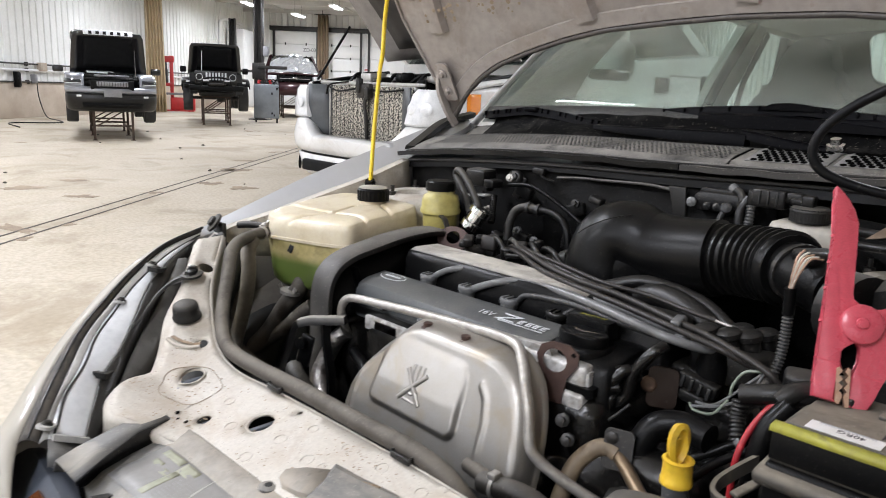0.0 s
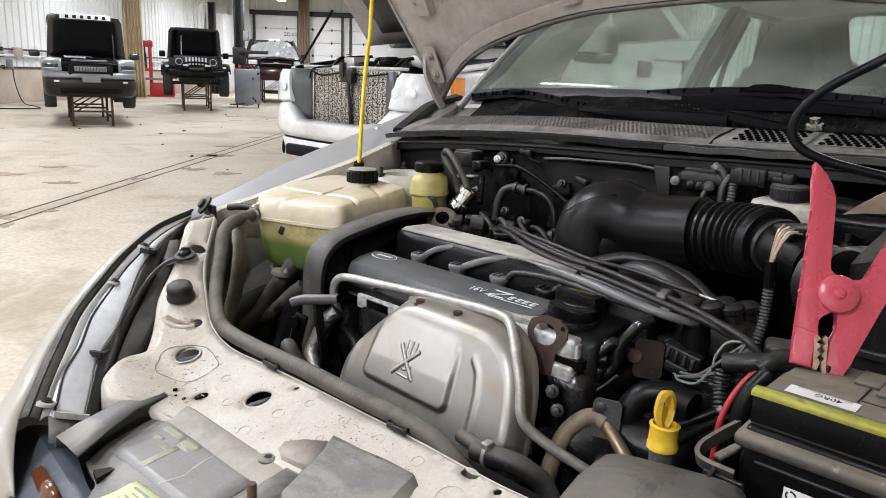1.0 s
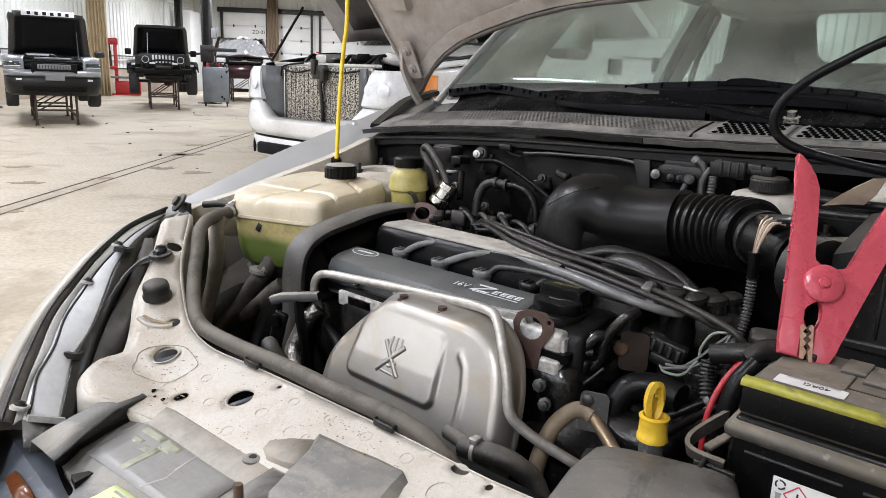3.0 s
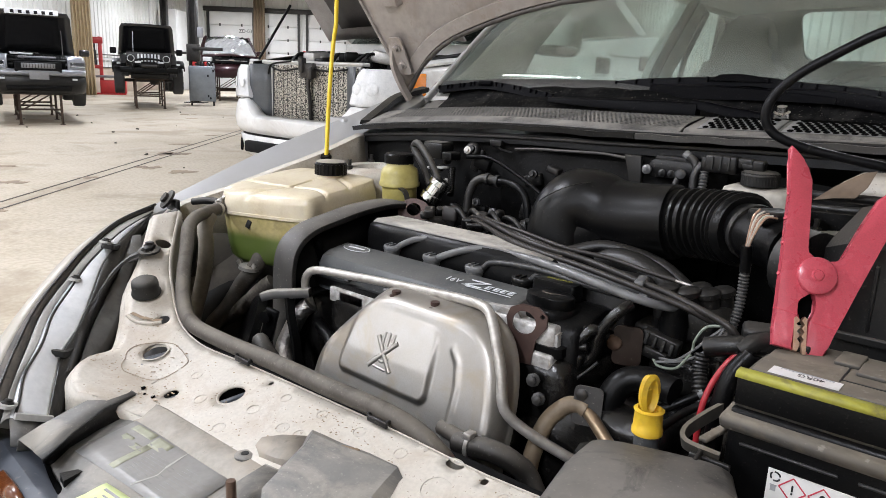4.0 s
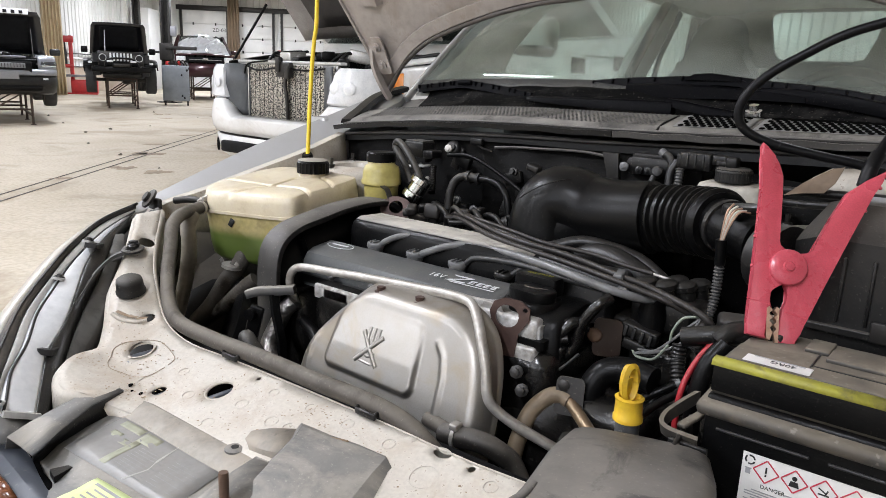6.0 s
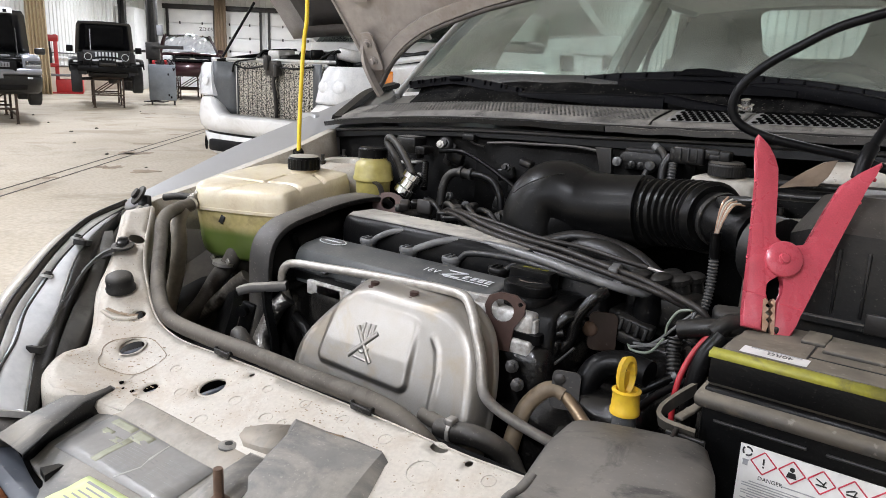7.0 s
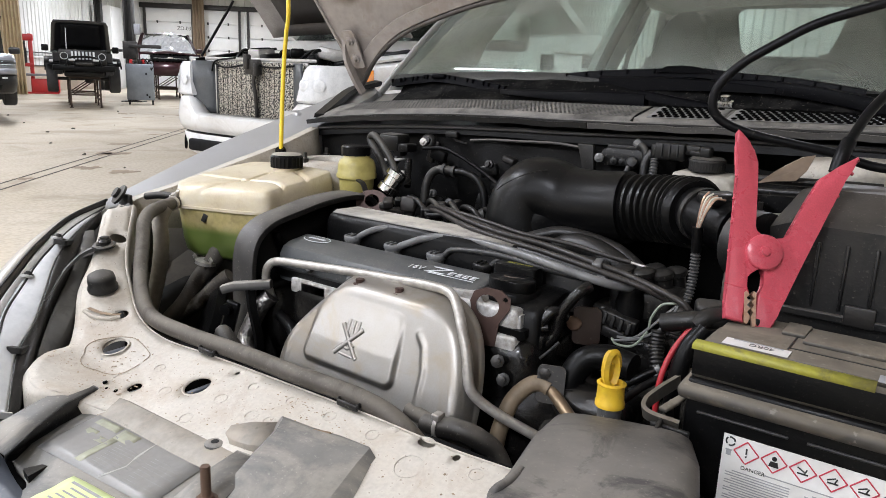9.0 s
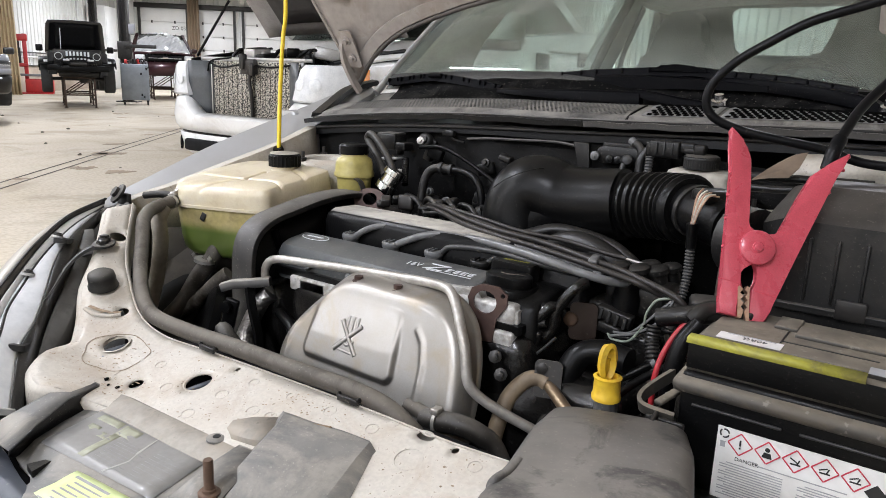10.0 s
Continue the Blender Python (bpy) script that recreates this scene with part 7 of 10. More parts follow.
# ---- windshield, cabin, body behind
def cabin_of_car():
    def ws(u, f):
        x = CX + u * (0.705 - 0.10 * f)
        return (x, 0.905 + 0.05 * u * u + 0.60 * f, 1.076 + 0.022 * (1 - u * u) + 0.41 * f + 0.05 * math.sin(math.pi * f))
    rows = [[ws(-1 + j / 8, i / 8) for j in range(17)] for i in range(9)]
    part("windshield", loft(rows), M_GLASSW, car, "dusty greenish windshield", thick=0.004)
    part("windshield_band", loft([[ws(-1 + j / 8, f) for j in range(17)] for f in (0.0, 0.02, 0.055)]), M_BAND, car, thick=0.001, offset=1)
    zr = 1.51
    part("roof", loft([[(CX + u * 0.58, y, zr + 0.03 * (1 - u * u) - d) for u in (-1, -0.5, 0, 0.5, 1)] for y, d in ((1.53, 0.02), (2.1, -0.02), (2.7, -0.01), (3.15, 0.0))]), M_SILVER, car, thick=0.03)
    for s_ in (-1, 1):
        part("a_pillar", tube([ws(s_ * 1.012, -0.05), ws(s_ * 1.02, 0.25), ws(s_ * 1.02, 0.5), ws(s_ * 1.02, 1.0)], 0.012, 8), M_SILVER, car, "silver windshield pillar")
        part("b_pillar", sweep([Vector((CX + s_ * 0.70, 2.40, 0.95)), Vector((CX + s_ * 0.665, 2.48, 1.2)), Vector((CX + s_ * 0.60, 2.66, 1.50))], [(-0.035, -0.075), (0.035, -0.075), (0.035, 0.075), (-0.035, 0.075)], up=(0, 1, 0)), M_TRIMGREY, car, "grey trimmed door pillar")
        part("pillar_seal", tube([(CX + s_ * 0.665, 2.30, 0.98), (CX + s_ * 0.63, 2.385, 1.2), (CX + s_ * 0.565, 2.56, 1.50)], 0.022, 8), M_RUBBERD, car, "black door seal")
        part("seat_belt", sweep([Vector((CX + s_ * 0.62, 2.56, 1.05)), Vector((CX + s_ * 0.60, 2.60, 1.25)), Vector((CX + s_ * 0.55, 2.68, 1.46))], [(-0.003, -0.024), (0.003, -0.024), (0.003, 0.024), (-0.003, 0.024)], up=(0, 1, 0)), M_SEAT, car, "dark seat belt")
        inner = [(0.95, 1.06), (1.10, 1.20), (1.26, 1.31), (1.42, 1.41), (1.56, 1.49)]
        edge_ = [(1.372, 1.06), (1.380, 1.15), (1.440, 1.225), (1.60, 1.345), (1.80, 1.47)]
        part("front_pillar_trim", loft([[(CX + s_ * 0.70, a[0], a[1]), (CX + s_ * 0.685, (a[0] + b[0]) / 2, (a[1] + b[1]) / 2), (CX + s_ * 0.675, b[0], b[1])] for a, b in zip(inner, edge_)]), M_TRIMGREY, car, "grey pillar trim beside the windshield", thick=0.02)
        part("c_pillar", sweep([Vector((CX + s_ * 0.74, 3.35, 0.98)), Vector((CX + s_ * 0.60, 3.12, 1.48))], [(-0.04, -0.10), (0.04, -0.10), (0.04, 0.10), (-0.04, 0.10)]), M_DARKIN, car)
        part("roof_rail", tube([(CX + s_ * 0.60, 1.50, 1.495), (CX + s_ * 0.60, 2.3, 1.515), (CX + s_ * 0.58, 3.1, 1.49)], 0.03, 8), M_TRIMGREY, car)
        x = CX + s_ * 0.84
        part("body_side", prism(side_outline(0.66, 3.55, 0.22, 0.99, (2.92,), 0.35), x - 0.05, x + 0.01 if s_ > 0 else x + 0.04, YZ, 0.015), M_SILVER, car, "silver body side")
        part("side_window", loft([[(CX + s_ * 0.78, 1.15, 0.99), (CX + s_ * 0.78, 3.2, 0.99)], [(CX + s_ * 0.61, 1.56, 1.49), (CX + s_ * 0.60, 3.05, 1.48)]]), M_GLASSS, car, "side window glass", thick=0.004)
        for wy in (0.28, 2.92):
            make_wheel(car, CX + s_ * 0.765, wy, 0.30, 0.17, M_ALU)
        part("sill_trim", box(CX + s_ * 0.70, 2.2, 1.0, 0.10, 2.1, 0.05, 0.02), M_DARKIN, car)
        shoulder = [(-0.24, 0.50), (-0.25, 0.95), (-0.22, 1.12), (-0.14, 1.22), (-0.11, 1.30), (-0.09, 1.40), (-0.03, 1.44), (0.05, 1.44), (0.10, 1.40), (0.13, 1.28), (0.20, 1.18), (0.25, 1.05), (0.24, 0.50)]
        sm_ = smooth_path([(x_, z_, 0) for x_, z_ in shoulder], 4)
        y_ = 2.20 if s_ > 0 else 2.66
        dx = 0.46 if s_ > 0 else -0.41
        seat = part("front_seat", prism([(p.x * (1.25 if s_ > 0 else 1.0), p.y) for p in sm_], -0.07, 0.07, Matrix.Translation((dx, y_, 0)) @ Matrix(((1, 0, 0, 0), (0, 0.28, -1, -0.28), (0, 1, 0, 0), (0, 0, 0, 1))), 0.02), M_SEAT, car, "dark grey cloth front seat")
        part("seat_cushion", box(CX + s_ * 0.36, 1.9, 0.48, 0.46, 0.5, 0.16, 0.06), M_SEAT, seat)
    part("rear_seat", box(CX, 3.02, 0.84, 1.1, 0.18, 0.68, 0.07, rot=(-15, 0, 0)), M_SEAT, car, "dark cloth rear seat")
    for s_ in (-1, 1):
        part("rear_headrest", box(CX + s_ * 0.33, 3.10, 1.15, 0.24, 0.09, 0.15, 0.04), M_SEAT, car)
    part("tailgate", loft([[(CX + u * 0.72, 3.62, 0.30) for u in (-1, 0, 1)], [(CX + u * 0.74, 3.66, 0.75) for u in (-1, 0, 1)], [(CX + u * 0.72, 3.58, 1.03) for u in (-1, 0, 1)]]), M_SILVER, car, thick=0.05)
    part("rear_window", loft([[(CX + u * 0.66, 3.56, 1.04) for u in (-1, 0, 1)], [(CX + u * 0.54, 3.20, 1.50) for u in (-1, 0, 1)]]), M_GLASSS, car, "rear window glass", thick=0.004)
    tail = frame_of((0, 3.53, 1.04), (1, 0, 0), (0, -0.36, 0.46))
    part("rear_window_frame", holed_plate([(-0.72, -0.10), (0.66, -0.10), (0.60, 0.62), (-0.66, 0.62)], [rounded(-0.305, 0.295, 0.46, 0.59, 0.06)[::-1]], 0.02, tail), M_SEAT, car, "dark trimmed frame of the rear window")
    part("floor_pan", box(CX, 2.15, 0.26, 1.56, 2.9, 0.06), M_DARKIN, car)
    dash = part("dashboard", loft([[(CX - 0.72 + 1.44 * j / 12, y, z + 0.02 * math.sin(math.pi * j / 12)) for j in range(13)] for y, z in ((0.93, 1.035), (1.15, 1.065), (1.38, 1.07), (1.50, 1.03), (1.52, 0.80))]), M_DARKDUST, car, "dark dusty dashboard", thick=0.02)
    part("instrument_hood", box(0.36, 1.44, 1.09, 0.40, 0.22, 0.10, 0.05), M_DARKIN, dash)
    wheel = [(0.36 + 0.185 * math.cos(2 * math.pi * i / 24), 1.72 - 0.10 * math.sin(2 * math.pi * i / 24), 1.03 + 0.155 * math.sin(2 * math.pi * i / 24)) for i in range(24)]
    sw = part("steering_wheel", sweep(smooth_path(wheel, 2, True) + [Vector(wheel[0])], circle(0.015, 8), cap=False), M_DARKIN, car, "dark steering wheel")
    part("hub", box(0.36, 1.70, 1.02, 0.16, 0.06, 0.10, 0.03), M_DARKIN, sw)
    part("spoke", join(box(0.26, 1.71, 1.03, 0.14, 0.02, 0.03, 0.008), box(0.46, 1.71, 1.03, 0.14, 0.02, 0.03, 0.008)), M_DARKIN, sw)
    part("rear_view_mirror", box(CX, 1.52, 1.46, 0.23, 0.04, 0.07, 0.02), M_DARKIN, car)
    for s_ in (-1, 1):
        part("door_mirror", box(CX + s_ * 0.84, 1.86, 1.30, 0.20, 0.10, 0.145, 0.035, segs=3), M_TRIMGREY, car, "grey door mirror housing")
        part("mirror_foot", box(CX + s_ * 0.76, 1.74, 1.235, 0.10, 0.16, 0.04, 0.015), M_BLACKD, car)


M_GLASSW = glass("dusty_windshield", (0.84, 0.91, 0.88), alpha=0.38, gloss=0.62, power=2.2)
M_GLASSS = glass("side_glass", (0.78, 0.82, 0.80), alpha=0.05)
M_BAND = mat("dusty_black_band", (0.012, 0.012, 0.012), 0.5, col2=(0.085, 0.085, 0.08), scale=260, sharp=0.16, fine=300)
M_TRIMGREY = mat("grey_cloth_trim", (0.52, 0.53, 0.51), 0.8, vary=0.2, scale=9)
M_SEAT = mat("dark_cloth", (0.15, 0.155, 0.15), 0.9, fine=400, bump=0.2)
M_DARKDUST = mat("dusty_dash", (0.06, 0.062, 0.06), 0.8, dust=(0.30, 0.30, 0.285), dusty=0.45, scale=40)
cabin_of_car()

# ---------------------------------------------------------------- in the engine bay
def hose(name, pts, r, material=None, label="", n=10, steps=7, parent=None, scales=None):
    return part(name, tube(pts, r, n, steps, scales), material or M_RUBBER, parent or car, label)


def ribbed(pts, r, pitch, depth, n=12):
    """A corrugated tube."""
    path = smooth_path(pts, 10)
    dist = [0.0]
    for a, b in zip(path, path[1:]):
        dist.append(dist[-1] + (b - a).length)
    total, fine_, i = dist[-1], [], 0
    steps = max(int(total / pitch * 4), 8)
    for k in range(steps + 1):
        d = total * k / steps
        while i < len(path) - 2 and dist[i + 1] < d:
            i += 1
        f = (d - dist[i]) / max(dist[i + 1] - dist[i], 1e-6)
        fine_.append(path[i].lerp(path[i + 1], f))
    sc = [1.0 + (depth if k % 4 in (1, 2) else -depth) for k in range(len(fine_))]
    return sweep(fine_, circle(r, n), sc)


def clip_band(p, d, r, w, material, parent, name="hose_clamp"):
    """A metal band round a hose, with its screw."""
    m = Matrix.Translation(p) @ Vector(d).normalized().to_track_quat("Z", "Y").to_matrix().to_4x4()
    band = lathe([(r, -w / 2), (r + 0.0015, -w / 2), (r + 0.0015, w / 2), (r, w / 2)], m, 18)
    lug = box(r + 0.004, 0, 0, 0.008, 0.014, w * 0.9, 0.002)
    lug.transform(m)
    return part(name, join(band, lug), material, parent)


def bay_bottom():
    part("undertray", box(CX, 0.20, 0.33, 1.20, 0.98, 0.03), M_DARKIN, car)
    part("radiator", box(CX, -0.075, 0.44, 0.98, 0.05, 0.32, 0.01), M_DARKIN, car, "dark radiator")
    part("engine_block", box(0.0, 0.25, 0.55, 0.56, 0.26, 0.30, 0.03), M_OILY, car, "oily black engine block")
    part("clutch_housing", box(0.33, 0.24, 0.48, 0.34, 0.30, 0.26, 0.06), M_OILY, car)
    part("belt_housing", box(-0.36, 0.27, 0.52, 0.10, 0.30, 0.30, 0.03), M_OILY, car)


bay_bottom()


M_GREYTANK = mat("dusty_cream_plastic", (0.44, 0.41, 0.35), 0.5, col2=(0.32, 0.29, 0.24), scale=14, dust=DUST, dusty=0.25)


# ---- coolant tank
def coolant_tank():
    outline = [(-0.735, 0.185), (-0.66, 0.195), (-0.505, 0.240), (-0.490, 0.30), (-0.490, 0.44), (-0.53, 0.485), (-0.74, 0.475), (-0.80, 0.42), (-0.795, 0.24)]
    c = Vector((sum(p[0] for p in outline) / 9, sum(p[1] for p in outline) / 9, 0))
    sm = smooth_path([(x, y, 0) for x, y in outline], 24, True)
    def ring(z, s, tip=0.0):
        return [tuple(c + (p - c) * s + Vector((0, 0, z + tip * (p.y - 0.2)))) for p in sm]
    sm2 = smooth_path([(x, y, 0) for x, y in outline], 24, True)
    grooves = [([Vector(p).xy for p in smooth_path([(x, y, 0) for x, y in line], 3)], depth) for line, depth in (
        ([(-0.69, 0.17), (-0.635, 0.235), (-0.605, 0.285), (-0.612, 0.36)], 0.010),
        ([(-0.82, 0.285), (-0.74, 0.272), (-0.605, 0.285), (-0.52, 0.305), (-0.46, 0.30)], 0.009),
        ([(-0.56, 0.40), (-0.52, 0.385), (-0.46, 0.37)], 0.007))]
    def pillow(k):
        # rounded lobes parted by shallow grooves
        row = []
        for p in sm2[::1] if len(sm) == len(sm2) else sm:
            q = c + (p - c) * k
            z = 0.826 + 0.13 * (q.y - 0.2) + 0.013 * (1 - ((k - 0.3) / 0.68) ** 6 if k > 0.3 else 1)
            for line, depth in grooves:
                d = min((q.xy - u - (v - u) * min(max((q.xy - u).dot(v - u) / (v - u).length_squared, 0), 1)).length for u, v in zip(line, line[1:]))
                z -= depth * math.exp(-(d / 0.0040) ** 2)
            row.append((q.x, q.y, z))
        return row
    tank = part("coolant_tank", loft([ring(0.655, 0.66), ring(0.660, 0.80), ring(0.672, 0.88), ring(0.70, 0.915), ring(0.728, 0.93), ring(0.758, 0.95), ring(0.782, 0.965, 0.06)], True, True), M_COOLANT, car, "translucent yellowed coolant tank, half full of green coolant")
    part("tank_seam", loft([ring(0.780, 0.97, 0.08), ring(0.780, 1.005, 0.08), ring(0.787, 1.005, 0.08), ring(0.787, 0.97, 0.08)], True), M_TANK, tank)
    part("tank_top", loft([ring(0.786, 0.985, 0.08), ring(0.800, 0.985, 0.10), ring(0.814, 0.975, 0.12)] + [pillow(k) for k in [0.95 - 0.0125 * n for n in range(74)]], True, True), M_TANK, tank, "cream plastic tank top moulded in lobes", smooth=80)
    part("neck", lathe([(0.040, 0), (0.038, 0.010), (0.034, 0.014), (0.034, 0.03)], Matrix.Translation((-0.598, 0.408, 0.846)), 24), M_TANK, tank)
    cap = part("tank_cap", join(gear(0.0405, 0.0022, 0.0, 0.026, 24), lathe([(0.0395, 0.026), (0.036, 0.031), (0.004, 0.032)], None, 24)), M_BLACK, tank, "black ribbed screw cap")
    cap.location = (-0.598, 0.408, 0.872)
    top = part("cap_top", lathe([(0.0375, 0.0), (0.034, 0.0025), (0.002, 0.003)], Matrix.Translation((-0.598, 0.408, 0.9035)), 24), M_GREYTANK, tank, "dusty cream cap top")
    part("tank_hole", lathe([(0.008, 0), (0.008, 0.002)], frame_of((-0.664, 0.205, 0.758), (1, 0.25, 0), (0, 0, 1)), 12), M_INK, tank)
    part("tank_mark", box(-0.656, 0.2005, 0.760, 0.013, 0.004, 0.020, 0.0015, rot=(-5, 25, 13)), M_INK, car, "small dark slot in the tank wall")
    hose("tank_outlet", [(-0.645, 0.235, 0.690), (-0.648, 0.215, 0.655), (-0.666, 0.190, 0.616), (-0.689, 0.160, 0.553), (-0.715, 0.120, 0.500), (-0.735, 0.10, 0.45)], 0.021, M_HOSE, "fat dusty hose under the tank", 16)
    clip_band((-0.651, 0.197, 0.654), (0.15, 0.1, 1), 0.0245, 0.008, M_TUBE, car)
    for d in (-0.030, 0.030):
        part("clamp_ear", box(-0.651 + d, 0.188, 0.664, 0.012, 0.004, 0.012, 0.001, rot=(0, 40 if d > 0 else -40, 0)), M_TUBE, car)
    part("corrugated_hose", ribbed([(-0.585, 0.215, 0.63), (-0.608, 0.20, 0.608), (-0.649, 0.18, 0.564), (-0.69, 0.16, 0.531), (-0.718, 0.13, 0.496)], 0.0185, 0.008, 0.015), M_HOSE, car, "corrugated dusty hose")
    hose("overflow_hose", [(-0.700, 0.125, 0.785), (-0.690, 0.105, 0.760), (-0.680, 0.100, 0.714), (-0.700, 0.100, 0.630), (-0.715, 0.080, 0.531), (-0.72, 0.07, 0.46)], 0.0175, M_PALEHOSE, "pale dusty hose beside the tank", 14)
    hose("side_hose", [(-0.83, 0.16, 0.74), (-0.80, 0.13, 0.71), (-0.785, 0.11, 0.66), (-0.79, 0.09, 0.58), (-0.78, 0.10, 0.47)], 0.020, M_RUBBER, "grey rubber hose", 12)
    hose("small_hose", [(-0.745, 0.19, 0.800), (-0.785, 0.175, 0.802), (-0.83, 0.16, 0.795)], 0.009, M_RUBBER)
    for p in ((-0.752, 0.188, 0.800), (-0.742, 0.195, 0.808)):
        clip_band(p, (-1, -0.3, 0), 0.010, 0.008, M_TUBE, car)
    part("pulley_cover", lathe([(0.10, 0), (0.10, 0.02), (0.085, 0.03), (0.02, 0.03)], Matrix.Translation((-0.60, 0.17, 0.50)) @ pose(0, 0, 0, 70, 0, -35), 26), M_BLACK, car)


coolant_tank()
# Added sheet, no real part: darkens the pale inner wing below the tank.
part("dark_filler_sheet", loft([[(-0.80, 0.08, 0.36), (-0.785, 0.28, 0.36), (-0.74, 0.52, 0.36)], [(-0.815, 0.10, 0.56), (-0.79, 0.28, 0.56), (-0.745, 0.52, 0.58)], [(-0.832, 0.12, 0.715), (-0.81, 0.19, 0.715), (-0.765, 0.52, 0.66)]]), M_LINER, car, "dusty brown sheet added to darken the space below the tank", thick=0.003)


# ---- the long hose along the front panel
M_ELBOW = mat("dark_dusty_hose", (0.020, 0.018, 0.016), 0.45, spec=0.35, dust=(0.26, 0.235, 0.20), dusty=0.45, scale=16, fine=220, fleck=0.2)


def long_hose():
    pts = [(-0.742, 0.190, 0.789), (-0.71, 0.135, 0.792), (-0.665, 0.070, 0.792), (-0.615, 0.020, 0.782), (-0.575, -0.01, 0.748), (-0.53, -0.045, 0.71), (-0.46, -0.088, 0.677), (-0.385, -0.115, 0.655), (-0.28, -0.115, 0.648), (-0.15, -0.113, 0.650),
           (0.0, -0.118, 0.653), (0.12, -0.118, 0.655), (0.185, -0.115, 0.646), (0.222, -0.112, 0.628), (0.252, -0.104, 0.596), (0.268, -0.095, 0.55)]
    h = hose("coolant_hose", pts, 0.0145, M_HOSE, "long dusty grey coolant hose", 14, 5)
    for p in ((-0.200, -0.132, 0.640), (0.132, -0.137, 0.648)):
        part("hose_clip", join(box(p[0], p[1], p[2], 0.040, 0.005, 0.010, 0.002), box(p[0] - 0.019, p[1] + 0.012, p[2] + 0.003, 0.005, 0.026, 0.008, 0.002), box(p[0] + 0.019, p[1] + 0.012, p[2] + 0.003, 0.005, 0.026, 0.008, 0.002)), M_BLACKD, car)
    clip_band((-0.728, 0.165, 0.790), (-0.5, 1, 0), 0.0155, 0.009, M_TUBE, car)
    # fat hose at its far end
    elbow = [(0.185, -0.019, 0.590), (0.212, -0.022, 0.596), (0.248, -0.018, 0.600), (0.277, -0.005, 0.588), (0.301, 0.008, 0.560)]
    hose("radiator_hose", elbow + [(0.35, 0.00, 0.47)], 0.0165, M_ELBOW, "fat dark radiator hose elbow", 16)
    clip_band(elbow[1], (1, 0.1, 0.05), 0.0175, 0.006, M_TUBE, car)
    part("clamp_screw", box(elbow[1][0], elbow[1][1] - 0.004, elbow[1][2] + 0.019, 0.014, 0.018, 0.010, 0.002), M_TUBE, car, "worn steel clamp screw")
    hose("pipe_stub", [(0.136, 0.000, 0.592), (0.161, -0.005, 0.592), (0.200, -0.017, 0.594)], 0.0125, M_HOSE)


long_hose()


# ---- oil pot, loop hose, strap
def oil_pot():
    pot = part("oil_reservoir", lathe([(0.034, -0.115), (0.040, -0.105), (0.0425, -0.060), (0.0430, -0.056), (0.0490, -0.052), (0.0495, -0.044), (0.0470, -0.040), (0.0460, -0.022), (0.0420, -0.010), (0.033, -0.004), (0.032, 0.004)], Matrix.Translation((-0.422, 0.475, 0.912)), 32), M_OILPOT, car, "yellow translucent power steering reservoir")
    cap = part("reservoir_cap", join(gear(0.0365, 0.0026, 0.0, 0.020, 12), lathe([(0.0350, 0.020), (0.032, 0.024), (0.004, 0.025)], None, 24)), M_BLACK, pot, "black lobed screw cap")
    cap.location = (-0.424, 0.475, 0.914)
    hose("loop_hose", [(-0.345, 0.500, 0.868), (-0.385, 0.520, 0.905), (-0.432, 0.538, 0.940), (-0.436, 0.540, 0.954), (-0.418, 0.532, 0.960), (-0.385, 0.520, 0.945), (-0.345, 0.505, 0.916), (-0.318, 0.497, 0.886), (-0.308, 0.492, 0.860)], 0.0085, M_RUBBER, "black loop hose", 12)
    part("hose_coupling", lathe([(0.014, -0.028), (0.021, -0.026), (0.021, -0.014), (0.017, -0.012), (0.017, 0.004), (0.022, 0.006), (0.022, 0.016), (0.015, 0.018)], Matrix.Translation((-0.322, 0.500, 0.862)) @ pose(0, 0, 0, -18, 25, 0) @ Matrix.Scale(1.3, 4), 18), M_CHROME, car, "shiny metal coupling")
    eye = part("lifting_eye", holed_plate(ellipse(0, 0, 0.040, 0.030, 20), [ellipse(0.0, 0.004, 0.018, 0.015, 14)], 0.005, frame_of((-0.325, 0.425, 0.815), (0.85, 0.3, 0), (0, 0.35, 0.94))), M_BRACKET, car, "rust-brown steel lifting eye")
    part("brace", sweep(smooth_path([(-0.385, 0.44, 0.86), (-0.36, 0.43, 0.855), (-0.345, 0.425, 0.835)], 4), [(-0.006, -0.002), (0.006, -0.002), (0.006, 0.002), (-0.006, 0.002)]), M_STEEL, car)


oil_pot()


M_RIM = mat("dusty_rim_plastic", (0.040, 0.038, 0.036), 0.44, spec=0.4, col2=(0.026, 0.025, 0.024), dust=(0.27, 0.245, 0.215), dusty=0.45, scale=16, fine=240, fleck=0.3, grit=(0.4, 0.36, 0.3))


